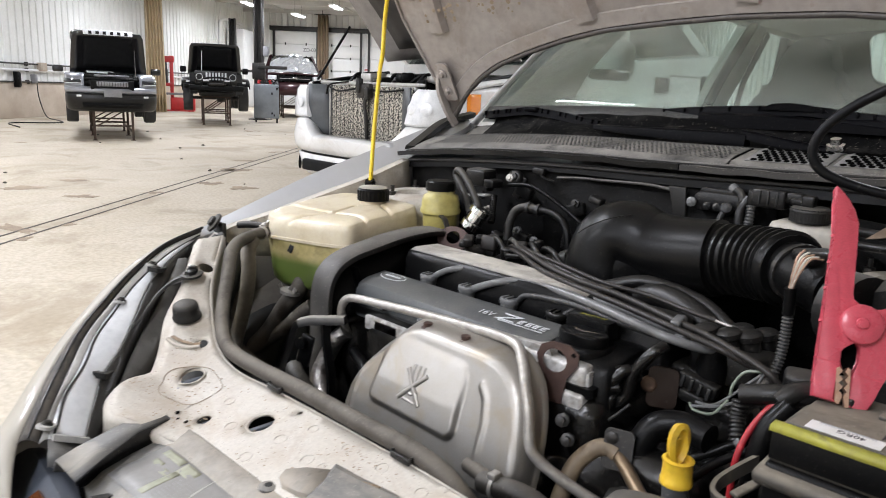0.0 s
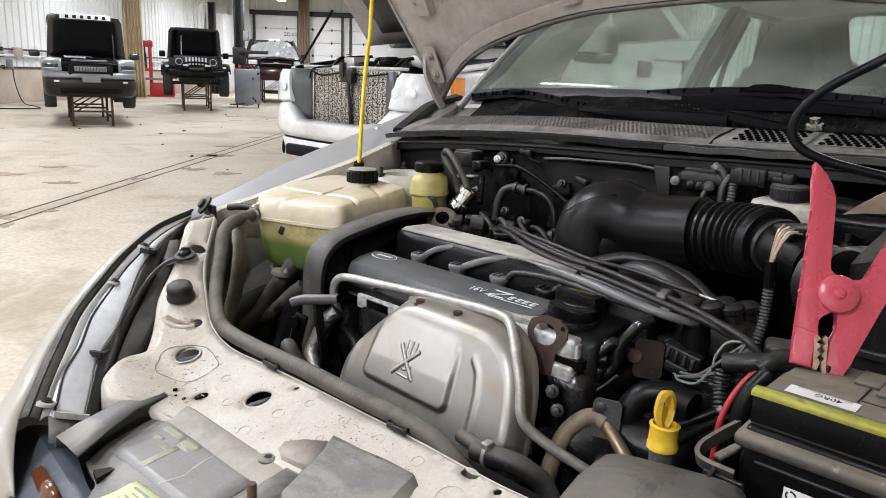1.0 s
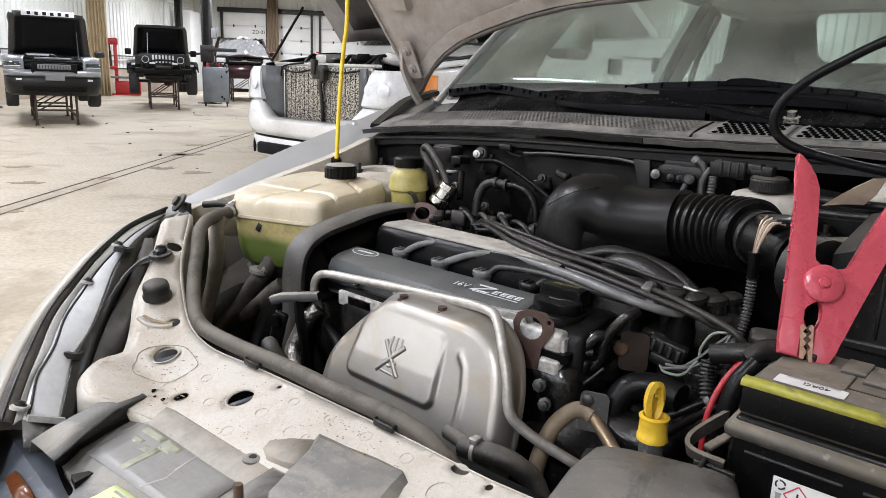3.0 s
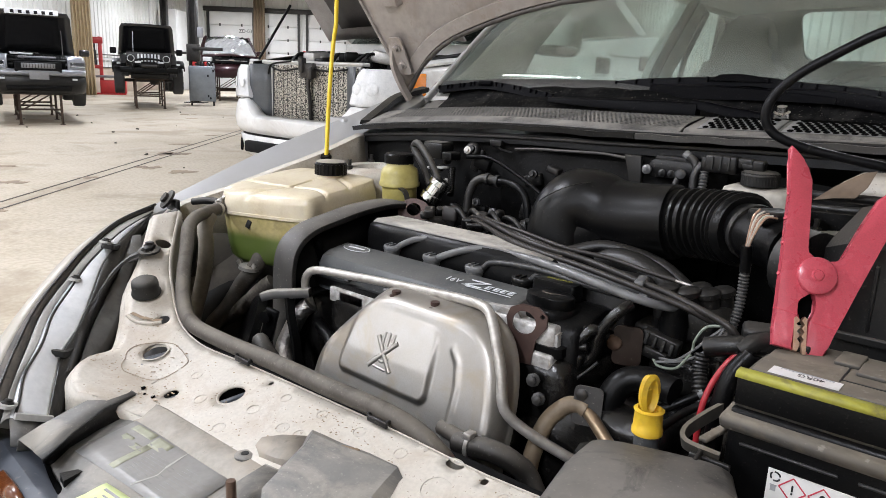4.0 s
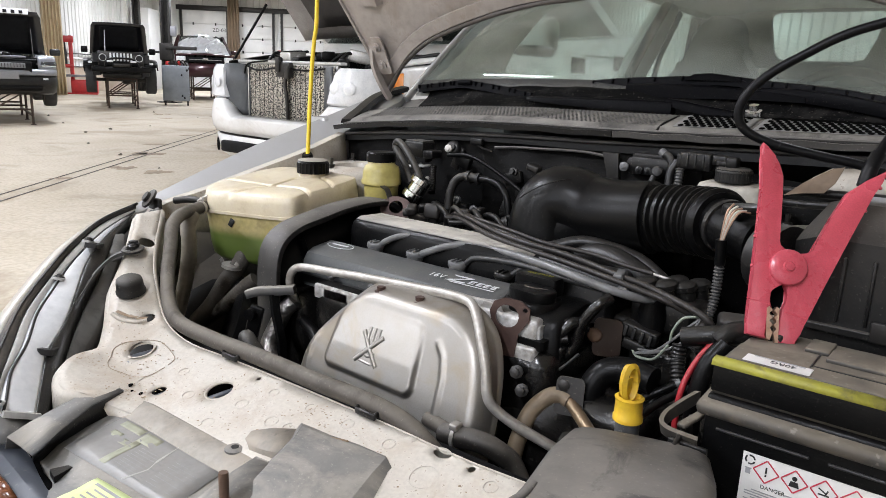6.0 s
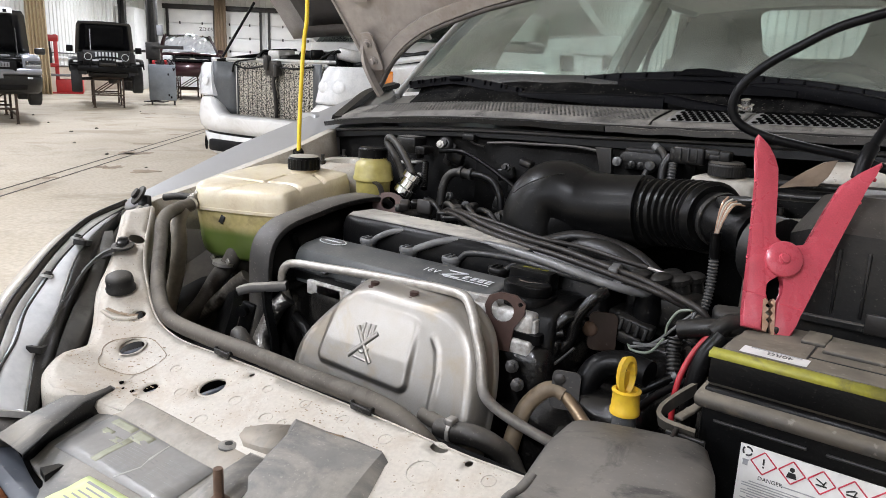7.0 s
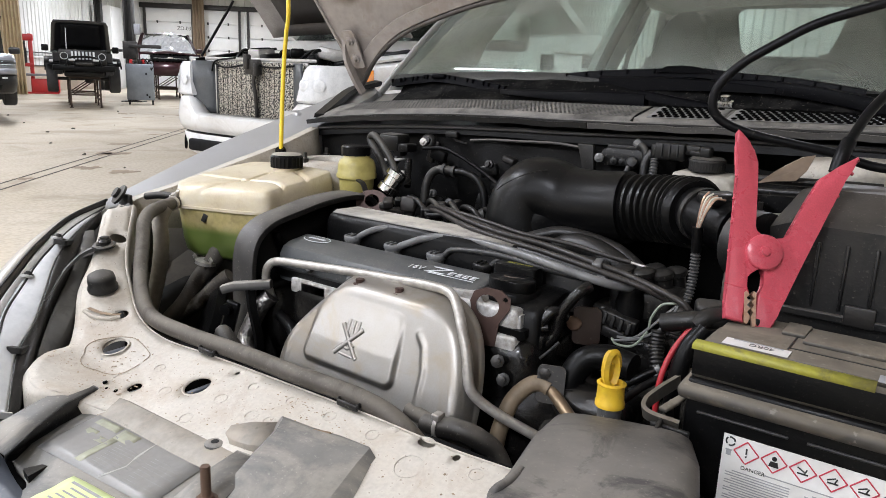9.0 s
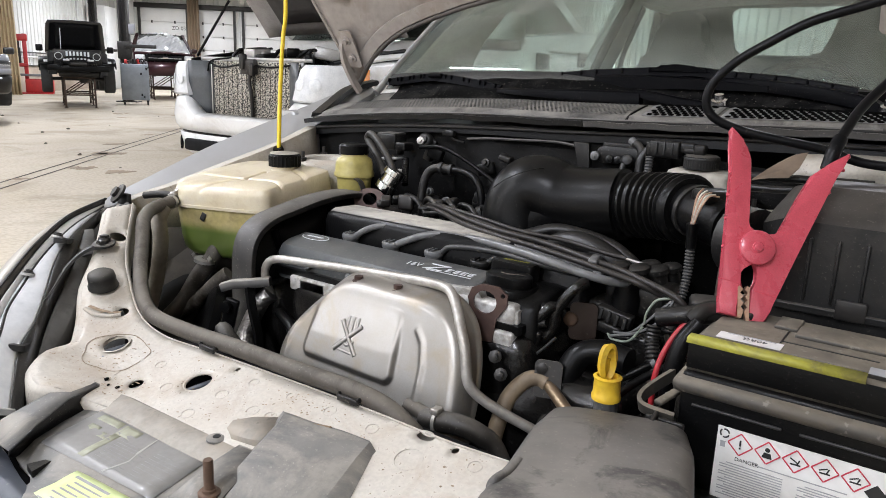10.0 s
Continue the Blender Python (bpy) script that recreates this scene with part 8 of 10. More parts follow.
# ---- timing cover and valve cover
def covers():
    arch = [(0.078, 0.52), (0.080, 0.66), (0.083, 0.735), (0.100, 0.780), (0.143, 0.808), (0.221, 0.824), (0.30, 0.836), (0.395, 0.838), (0.455, 0.822), (0.480, 0.785), (0.485, 0.70)]
    sm = smooth_path([(0, y, z) for y, z in arch], 4)
    def inset(p, d):
        c = Vector((0, 0.28, 0.60))
        return p + (c - p).normalized() * d
    rows = []
    for x, d in ((-0.405, 0.006), (-0.400, 0.0), (-0.350, 0.0), (-0.343, 0.004), (-0.343, 0.016)):
        rows.append([(x, inset(p, d).y, inset(p, d).z) for p in sm])
    tc = part("timing_cover", loft(rows), M_RIM, car, "black timing belt cover with a curved rim", thick=0.003)
    bm = bmesh.new()
    bm.faces.new([bm.verts.new((-0.385, inset(p, 0.004).y, inset(p, 0.004).z)) for p in sm])
    part("cover_plate", bm, M_BLACK, tc, thick=0.004)
    part("cover_rib", join(box(-0.372, 0.20, 0.70, 0.02, 0.012, 0.16, 0.003, rot=(20, 0, 0)), box(-0.372, 0.33, 0.73, 0.02, 0.012, 0.16, 0.003, rot=(-10, 0, 0))), M_BLACK, tc)
    # valve cover: cross-section carried along x, ends rounded off
    sec = [(0.140, 0.690), (0.140, 0.742), (0.150, 0.758), (0.168, 0.766), (0.215, 0.773), (0.228, 0.768), (0.236, 0.752), (0.240, 0.738), (0.268, 0.738), (0.270, 0.752)]
    sec_r = [(0.262, 0.735), (0.263, 0.798), (0.270, 0.812), (0.285, 0.818), (0.350, 0.816), (0.368, 0.810), (0.376, 0.795), (0.378, 0.70)]
    def run(section, x0, x1, r=0.010):
        cy, cz = sum(p[0] for p in section) / len(section), 0.72
        rows = []
        for x, s in ((x0, 0.90), (x0 + 0.004, 0.96), (x0 + r, 1.0), (x1 - r, 1.0), (x1 - 0.004, 0.96), (x1, 0.90)):
            rows.append([(x, cy + (y - cy) * s, cz + (z - cz) * s) for y, z in section])
        return loft(rows, cap=True)
    vc = part("valve_cover", run(sec, -0.330, 0.155), M_COVER, car, "blue-grey plastic valve cover", smooth=30)
    part("cover_lip", run([(0.132, 0.700), (0.132, 0.716), (0.24, 0.726), (0.24, 0.70)], -0.335, 0.26, 0.006), M_BLACK, vc)
    part("cover_right", run([(0.150, 0.66), (0.150, 0.735), (0.162, 0.750), (0.235, 0.765), (0.275, 0.760), (0.34, 0.755), (0.36, 0.74), (0.36, 0.66)], 0.145, 0.275, 0.015), M_BLACK, vc, "oily black right half of the cover")
    rear = part("intake_cover", run(sec_r, -0.315, 0.16), M_BLACK, car, "black rear cam cover with a dusty grey top")
    part("cover_top", loft([[(x, y, z + 0.0006) for y, z in ((0.272, 0.8135), (0.285, 0.8185), (0.350, 0.8165), (0.366, 0.811))] for x in (-0.303, -0.1, 0.06, 0.148)]), M_GREYCOVER, rear, thick=0.0008, offset=1)
    part("rear_extension", run([(y, z - 0.012) for y, z in sec_r], 0.15, 0.30), M_BLACKD, rear)
    # oval badge without its name, engine lettering
    oval = lathe([(0.036, 0), (0.036, 0.0008)], None, 36)
    for v in oval.verts:
        v.co.y *= 0.42
    base = frame_of((-0.272, 0.196, 0.7715), (1, 0.02, 0), (0, 1, 0.13))
    oval.transform(base)
    badge = part("oval_badge", oval, M_WHITEPRINT, vc, "pale oval badge outline")
    o2 = lathe([(0.0335, 0.0004), (0.0335, 0.0011)], None, 36)
    for v in o2.verts:
        v.co.y *= 0.40
    o2.transform(base)
    part("badge_field", o2, M_COVER, badge)
    part("badge_stroke", join(*[prism([(a, -0.002), (a + 0.007, -0.002), (a + 0.009, 0.003), (a + 0.002, 0.003)], 0.001, 0.0016, base) for a in (-0.022, -0.014, -0.005, 0.004, 0.013)]), M_WHITEPRINT, badge)
    writing("16V", 0.022, frame_of((0.008, 0.172, 0.7705), (1, 0.02, 0), (0, 1, 0.13)), M_WHITEPRINT, vc, "engine_lettering", 0.0003)
    base = frame_of((0.086, 0.176, 0.7705), (1, 0.02, 0), (0, 1, 0.13)) @ Matrix.Scale(1.2, 4)
    strokes = [prism([(-0.045, -0.009), (-0.012, -0.009), (-0.010, -0.006), (-0.038, -0.006)], 0, 0.0006, base), prism([(-0.042, 0.013), (-0.006, 0.013), (-0.008, 0.010), (-0.038, 0.010)], 0, 0.0006, base), prism([(-0.014, 0.010), (-0.009, 0.010), (-0.036, -0.006), (-0.041, -0.006)], 0, 0.0006, base)]
    for a in (-0.006, 0.008, 0.020, 0.033):
        for u0, v0, u1, v1 in ((0.0, -0.006, 0.0022, 0.005), (0.0, -0.006, 0.009, -0.004), (0.001, 0.003, 0.010, 0.005), (0.002, -0.001, 0.008, 0.0006)):
            strokes.append(prism([(a + u0, v0), (a + u1, v0), (a + u1 + 0.001, v1), (a + u0 + 0.001, v1)], 0, 0.0006, base))
    strokes.append(prism([(-0.036, -0.0125), (0.044, -0.0125), (0.044, -0.0112), (-0.036, -0.0112)], 0, 0.0006, base))
    part("logo_stroke", join(*strokes), M_WHITEPRINT, vc, "pale stylised logo strokes")
    # oil filler cap: a grip bar behind a round lug
    cap = part("oil_cap", prism(rounded(0.146, 0.214, 0.228, 0.250, 0.006), 0.752, 0.796, None, 0.004), M_BLACK, vc, "black oil filler cap")
    part("cap_lug", prism(ellipse(0.200, 0.190, 0.043, 0.030, 28), 0.764, 0.784, None, 0.003), M_BLACK, cap)
    part("cap_skirt", lathe([(0.048, 0), (0.048, 0.014), (0.044, 0.018)], Matrix.Translation((0.198, 0.200, 0.748)), 28), M_BLACK, cap)
    writing("SAE 5W-20", 0.0105, frame_of((0.187, 0.236, 0.7962), (1, 0.0, 0), (0, 1, 0)), M_YELTAPE, cap, "cap_lettering", 0.0002)
    part("cap_symbol", join(prism([(0.180, 0.196), (0.186, 0.186), (0.206, 0.186), (0.210, 0.192), (0.226, 0.196), (0.210, 0.194), (0.204, 0.190), (0.188, 0.190)], 0.7842, 0.7848)), M_BATTOP, cap)
    # head casting, bolts
    part("cylinder_head", join(box(0.0, 0.150, 0.665, 0.50, 0.05, 0.08, 0.006), box(0.165, 0.150, 0.700, 0.16, 0.03, 0.095, 0.008), prism([(-0.005, 0.700), (0.0, 0.752), (0.11, 0.757), (0.170, 0.760), (0.185, 0.735), (0.249, 0.739), (0.250, 0.690), (0.15, 0.655)], -0.018, 0.006, Matrix(((1, 0, 0, 0), (0, 0, -1, 0.146), (0, 1, 0, 0), (0, 0, 0, 1))), 0.002), box(-0.225, 0.140, 0.690, 0.10, 0.03, 0.03, 0.004)), M_WORNALU, car, "corroded aluminium cylinder head")
    for x in (-0.23, -0.12, 0.0, 0.12):
        part("cover_bolt", lathe([(0.009, 0), (0.009, 0.006), (0.005, 0.007)], Matrix.Translation((x, 0.136, 0.725)) @ pose(0, 0, 0, 40, 0, 0), 8), M_STEEL, car)
    # lifting eye at the right end of the head
    c = frame_of((0.198, 0.128, 0.742), (0.97, 0.25, 0), (0, 0.08, 1))
    plate = holed_plate([(-0.034, 0.012), (-0.028, 0.028), (-0.010, 0.036), (0.018, 0.034), (0.034, 0.022), (0.034, 0.004), (0.018, -0.020), (0.013, -0.060), (-0.015, -0.060), (-0.016, -0.030), (-0.030, -0.008)],
                        [ellipse(-0.004, 0.006, 0.020, 0.019, 16), ellipse(0.026, 0.020, 0.004, n=8)], 0.005, c)
    part("lifting_bracket", plate, M_BRACKET, car, "rust-brown lifting bracket with a round eye")


M_GREYCOVER = mat("dusty_grey_cover", (0.07, 0.068, 0.065), 0.5, dust=(0.56, 0.52, 0.45), dusty=0.95, scale=10, fine=300, stain=((0.10, 0.09, 0.08), 0.5, 12.0))
covers()


# ---- spark leads
def leads():
    plugs = [(-0.228, 0.256), (-0.118, 0.256), (-0.010, 0.256), (0.098, 0.256)]
    for k, (x, y) in enumerate(plugs):
        b = part("plug_boot", join(lathe([(0.014, -0.03), (0.014, 0.012), (0.017, 0.016), (0.017, 0.022)], Matrix.Translation((x, y, 0.745)), 14), prism(ellipse(x, y, 0.0205, 0.0165, 20), 0.766, 0.778, None, 0.003)), M_LEAD2 if k < 3 else M_RUBBERD, car, "pale grey spark plug cap")
        for d in (-0.007, 0.003):
            part("cap_rib", box(x + d, y, 0.7795, 0.004, 0.024, 0.004, 0.001), M_LEAD2 if k < 3 else M_RUBBERD, b)
    part("spark_lead", tube([(-0.212, 0.256, 0.776), (-0.195, 0.256, 0.787), (-0.167, 0.262, 0.800), (-0.130, 0.280, 0.807), (-0.075, 0.292, 0.811), (0.005, 0.292, 0.813), (0.095, 0.292, 0.812), (0.200, 0.280, 0.808), (0.310, 0.264, 0.800), (0.355, 0.285, 0.790), (0.372, 0.312, 0.782)], 0.0066, 10), M_LEAD2, car, "pale grey ignition lead")
    part("spark_lead", tube([(-0.100, 0.256, 0.776), (-0.076, 0.254, 0.787), (-0.044, 0.262, 0.800), (-0.005, 0.276, 0.808), (0.072, 0.276, 0.810), (0.172, 0.254, 0.810), (0.262, 0.232, 0.806), (0.325, 0.232, 0.797), (0.368, 0.258, 0.787), (0.385, 0.300, 0.782)], 0.0074, 10), M_LEAD2, car, "pale grey ignition lead")
    part("spark_lead", tube([(0.008, 0.258, 0.776), (0.03, 0.262, 0.790), (0.12, 0.258, 0.798), (0.22, 0.245, 0.796), (0.315, 0.250, 0.790), (0.40, 0.31, 0.780)], 0.0060, 8), M_LEAD, car, "dusty ignition lead")
    part("spark_lead", tube([(0.114, 0.258, 0.776), (0.14, 0.262, 0.792), (0.22, 0.262, 0.794), (0.30, 0.262, 0.788), (0.38, 0.32, 0.780)], 0.0055, 8), M_LEAD, car, "dusty ignition lead")
    part("cable", tube([(-0.200, 0.480, 0.812), (-0.166, 0.451, 0.824), (-0.093, 0.400, 0.832), (0.013, 0.340, 0.830), (0.096, 0.314, 0.826), (0.198, 0.306, 0.820), (0.313, 0.274, 0.812), (0.367, 0.267, 0.806), (0.463, 0.239, 0.790), (0.490, 0.240, 0.770)], 0.0056, 10), M_BROWNLEAD, car, "thick dusty brown cable")
    part("cable", tube([(-0.185, 0.455, 0.808), (-0.140, 0.423, 0.822), (0.003, 0.330, 0.824), (0.105, 0.292, 0.821), (0.197, 0.276, 0.817), (0.309, 0.252, 0.810), (0.339, 0.250, 0.806), (0.401, 0.246, 0.797), (0.440, 0.260, 0.780)], 0.0052, 10), M_BROWNLEAD, car, "thick dusty brown cable")
    part("cable", tube([(-0.19, 0.478, 0.815), (-0.162, 0.462, 0.825), (-0.069, 0.397, 0.834), (0.032, 0.374, 0.828), (0.123, 0.354, 0.822), (0.218, 0.357, 0.818), (0.291, 0.347, 0.812), (0.345, 0.343, 0.808)], 0.0045, 8), M_BROWNLEAD, car, "thin dusty black cable")
    part("cable_tip", tube([(0.345, 0.343, 0.808), (0.390, 0.341, 0.803)], 0.0026, 6), M_TUBE, car)
    part("cable", tube([(-0.15, 0.41, 0.812), (-0.05, 0.385, 0.826), (0.10, 0.35, 0.816), (0.25, 0.318, 0.802), (0.34, 0.315, 0.79)], 0.0050, 8), M_BLACKD, car, "thin dusty black cable")
    for p in ((0.314, 0.278, 0.812), (0.330, 0.262, 0.796)):
        part("lead_clip", join(box(p[0], p[1], p[2], 0.016, 0.045, 0.012, 0.003, rot=(0, 0, 14)), box(p[0] - 0.002, p[1] + 0.018, p[2] - 0.008, 0.014, 0.010, 0.024, 0.003)), M_LEAD2, car, "grey plastic lead clip")
    # coil and plugs at the end
    coil = part("ignition_coil", join(box(0.385, 0.335, 0.752, 0.11, 0.09, 0.055, 0.010), box(0.345, 0.318, 0.712, 0.085, 0.06, 0.055, 0.008)), M_BLACKD, car, "dusty black ignition coil")
    for x, y in ((0.348, 0.312), (0.382, 0.320), (0.408, 0.335), (0.385, 0.358), (0.42, 0.365)):
        part("coil_tower", lathe([(0.016, -0.02), (0.016, 0.012), (0.020, 0.014), (0.020, 0.022), (0.015, 0.026), (0.003, 0.027)], Matrix.Translation((x, y, 0.782)) @ pose(0, 0, 0, 8, -10, 0), 14), M_RUBBERD, coil)
    for x, y, z in ((0.315, 0.300, 0.715), (0.335, 0.300, 0.700), (0.352, 0.308, 0.712)):
        part("connector", join(box(x, y, z, 0.020, 0.03, 0.026, 0.003), box(x, y - 0.016, z, 0.014, 0.006, 0.016, 0.002)), M_BLACKD, car)
    for k, pts in enumerate(([(0.463, 0.245, 0.783), (0.440, 0.24, 0.776), (0.428, 0.235, 0.754), (0.426, 0.235, 0.738)], [(0.465, 0.245, 0.780), (0.450, 0.235, 0.745), (0.412, 0.235, 0.716), (0.369, 0.24, 0.700)],
                             [(0.424, 0.235, 0.730), (0.404, 0.233, 0.702), (0.374, 0.24, 0.695), (0.360, 0.25, 0.70)], [(0.462, 0.247, 0.778), (0.446, 0.238, 0.760), (0.425, 0.236, 0.735), (0.40, 0.24, 0.712), (0.372, 0.245, 0.706)])):
        part("thin_wire", tube(pts, 0.0022, 6), M_WIRE if k in (0, 2) else M_LEAD2, car, "thin pale wire")
    plug = part("coil_plug", join(box(0.366, 0.262, 0.728, 0.062, 0.022, 0.022, 0.003, rot=(0, 12, 4)), box(0.360, 0.258, 0.706, 0.040, 0.020, 0.018, 0.003, rot=(0, 12, 4))), M_BLACKD, car, "dirty black ribbed connector")
    for k in range(4):
        part("plug_rib", box(0.346 + 0.014 * k, 0.249, 0.731 - 0.003 * k, 0.006, 0.006, 0.020, 0.0015, rot=(0, 12, 4)), M_LEAD, plug)
    part("coil_neck", lathe([(0.022, -0.035), (0.024, -0.01), (0.020, 0.012), (0.022, 0.020), (0.018, 0.026)], Matrix.Translation((0.372, 0.288, 0.762)), 18), M_BLACK, coil)
    part("loom_tape", tube([(0.470, 0.262, 0.775), (0.462, 0.25, 0.755), (0.458, 0.24, 0.735)], 0.014, 12), M_TAPE, car, "dusty cloth tape round the wires")
    part("loom_branch", ribbed([(0.445, 0.225, 0.74), (0.447, 0.218, 0.716), (0.455, 0.205, 0.69), (0.46, 0.20, 0.66)], 0.011, 0.006, 0.08, 12), M_BLACKD, car)
    part("loom_branch", tube([(0.460, 0.20, 0.688), (0.447, 0.19, 0.680), (0.430, 0.178, 0.668), (0.41, 0.17, 0.655)], 0.0065, 10), M_BLACK, car)
    part("branch_ferrule", tube([(0.462, 0.201, 0.690), (0.456, 0.198, 0.686)], 0.0078, 10), M_LEAD2, car)
    hose("wire_loom", [(0.405, 0.345, 0.74), (0.425, 0.34, 0.70), (0.43, 0.31, 0.66), (0.44, 0.25, 0.62)], 0.014, M_BLACKD)


leads()


# ---- heat shield over the manifold, pressed sheet
def heat_shield():
    def seg(p, a, b):
        ax, az, bx, bz = a[0], a[1], b[0], b[1]
        f = min(max(((p[0] - ax) * (bx - ax) + (p[1] - az) * (bz - az)) / ((bx - ax) ** 2 + (bz - az) ** 2), 0), 1)
        return math.hypot(p[0] - ax - f * (bx - ax), p[1] - az - f * (bz - az))
    ribs = [[(0.122, 0.703), (0.136, 0.688), (0.146, 0.655), (0.151, 0.59)], [(-0.148, 0.660), (-0.152, 0.63), (-0.150, 0.585)]]
    def press(x, z):
        # raised field with rolled edges, fading out at its top, and two ribs
        qx = abs(x + 0.007) - (0.103 - 0.10 * (z - 0.62)) + 0.016
        qz = abs(z - 0.670 + 0.02 * x) - 0.054 + 0.016
        sd = math.hypot(max(qx, 0), max(qz, 0)) + min(max(qx, qz), 0) - 0.016
        f = min(max(0.5 - sd / 0.011, 0), 1)
        d = -0.0095 * f * f * (3 - 2 * f) * (1 - 0.72 * min(max((z - 0.66) / 0.06, 0), 1))
        for r in ribs:
            q = min(seg((x, z), r[k], r[k + 1]) for k in range(len(r) - 1))
            d -= 0.0038 * math.exp(-(q / 0.0052) ** 2)
        return d
    def pt(x, z, d=0.0):
        return (x, 0.030 + 0.42 * (z - 0.676) + d, z)
    out = [(-0.180, 0.500), (-0.181, 0.560), (-0.182, 0.625), (-0.165, 0.662), (-0.130, 0.700), (-0.090, 0.738), (-0.060, 0.752), (-0.030, 0.757), (0.060, 0.757), (0.125, 0.756), (0.165, 0.745), (0.198, 0.718), (0.220, 0.675), (0.232, 0.620), (0.236, 0.560), (0.237, 0.500)]
    sm = [(p.x, p.y) for p in smooth_path([(x, z, 0) for x, z in out], 12)]
    cx, cz = 0.025, 0.50
    def ring(sx, d, sz=None):
        sz = 1 - (1 - sx) * 0.61 if sz is None else sz
        row = []
        for x, z in sm:
            x, z = cx + (x - cx) * sx, cz + (z - cz) * sz
            row.append(pt(x, z, d + (press(x, z) if sx < 0.95 else 0)))
        return row
    rows = [ring(1.025, 0.046), ring(0.999, 0.043), ring(0.995, 0.036), ring(0.985, 0.028), ring(0.972, 0.019), ring(0.955, 0.011), ring(0.935, 0.005), ring(0.91, 0.0015), ring(0.88, 0.0)]
    rows += [ring(0.88 * (1 - k / 90), -0.001 * k / 90, 0.927 * (1 - k / 90)) for k in range(1, 89)]
    sh = part("heat_shield", loft(rows), M_SHIELD, car, "dusty pressed aluminium heat shield", smooth=80, thick=0.0012)
    def stroke(pts, r, name="symbol_stroke"):
        part(name, tube([pt(x, z, press(x, z) + 0.0022) for x, z in pts], r * 1.25, 8, 5), M_SHIELD, sh)
    # symbol: a crossed-out palm, embossed
    for a, b in (((-0.034, 0.688), (0.014, 0.640)), ((0.012, 0.686), (-0.036, 0.641))):
        stroke([a, ((a[0] + b[0]) / 2, (a[1] + b[1]) / 2), b], 0.0042)
    for x in (-0.022, -0.011, 0.0):
        stroke([(x, 0.697), (x, 0.688), (x + 0.001, 0.676)], 0.0034)
    stroke([(-0.024, 0.660), (-0.011, 0.652), (0.004, 0.660)], 0.003)
    stroke([(-0.026, 0.643), (0.004, 0.641)], 0.0028)
    for x, z in ((-0.045, 0.752), (0.045, 0.753)):
        p = pt(x, z, 0.018)
        part("shield_bolt", join(lathe([(0.012, 0), (0.012, 0.002), (0.008, 0.003), (0.008, 0.010)], Matrix.Translation((p[0], p[1], p[2] - 0.006)), 10)), M_BRACKET, sh)


heat_shield()
hose("steel_tube", [(-0.325, 0.125, 0.64), (-0.328, 0.108, 0.690), (-0.318, 0.104, 0.722), (-0.290, 0.107, 0.738), (-0.20, 0.111, 0.745), (-0.096, 0.114, 0.752), (0.02, 0.111, 0.760), (0.10, 0.104, 0.766), (0.140, 0.097, 0.764), (0.168, 0.078, 0.750), (0.195, 0.055, 0.722), (0.216, 0.040, 0.689), (0.227, 0.031, 0.652), (0.240, 0.036, 0.630), (0.275, 0.053, 0.605), (0.325, 0.080, 0.577)], 0.0085, M_TUBE, "bent dull steel breather tube", 12, 5)


# ---- dipstick handle, foil pipe
M_GRIP = mat("worn_black_grip", (0.014, 0.0135, 0.013), 0.45, dust=(0.50, 0.46, 0.40), dusty=0.75, scale=20, fine=220)


def dipstick():
    d = part("dipstick_handle", sweep(smooth_path([(-0.393, 0.049, 0.672), (-0.372, 0.061, 0.680), (-0.345, 0.076, 0.684), (-0.305, 0.101, 0.690)], 4), [(-0.010, -0.009), (-0.010, 0.006), (-0.008, 0.008), (0.008, 0.008), (0.010, 0.006), (0.010, -0.009)]), M_GRIP, car, "black dipstick grip with a worn pale top")
    part("stem", sweep([Vector((-0.338, 0.074, 0.676)), Vector((-0.325, 0.068, 0.640)), Vector((-0.298, 0.060, 0.590)), Vector((-0.29, 0.058, 0.50))], [(-0.009, -0.004), (0.009, -0.004), (0.009, 0.004), (-0.009, 0.004)]), M_BLACK, d)
    part("foil_pipe", tube([(-0.318, 0.112, 0.660), (-0.334, 0.100, 0.640), (-0.350, 0.085, 0.596), (-0.352, 0.070, 0.561), (-0.315, 0.055, 0.525), (-0.29, 0.04, 0.48)], 0.018, 14), M_LININGFOIL, car, "crinkled foil-wrapped pipe")
    part("arm_bracket", join(box(-0.365, 0.045, 0.620, 0.03, 0.012, 0.07, 0.004, rot=(0, 15, 20)), lathe([(0.012, 0), (0.012, 0.01), (0.004, 0.011)], Matrix.Translation((-0.362, 0.036, 0.640)) @ pose(0, 0, 0, 90, 0, 20), 10)), M_BLACK, car)
    hose("black_pipe", [(-0.30, 0.12, 0.62), (-0.24, 0.10, 0.60), (-0.20, 0.06, 0.56), (-0.18, 0.03, 0.50)], 0.012, M_BLACK)
    hose("spring_hose", [(-0.265, -0.05, 0.632), (-0.255, -0.055, 0.640), (-0.235, -0.06, 0.632), (-0.21, -0.05, 0.60)], 0.015, M_RUBBER)


dipstick()


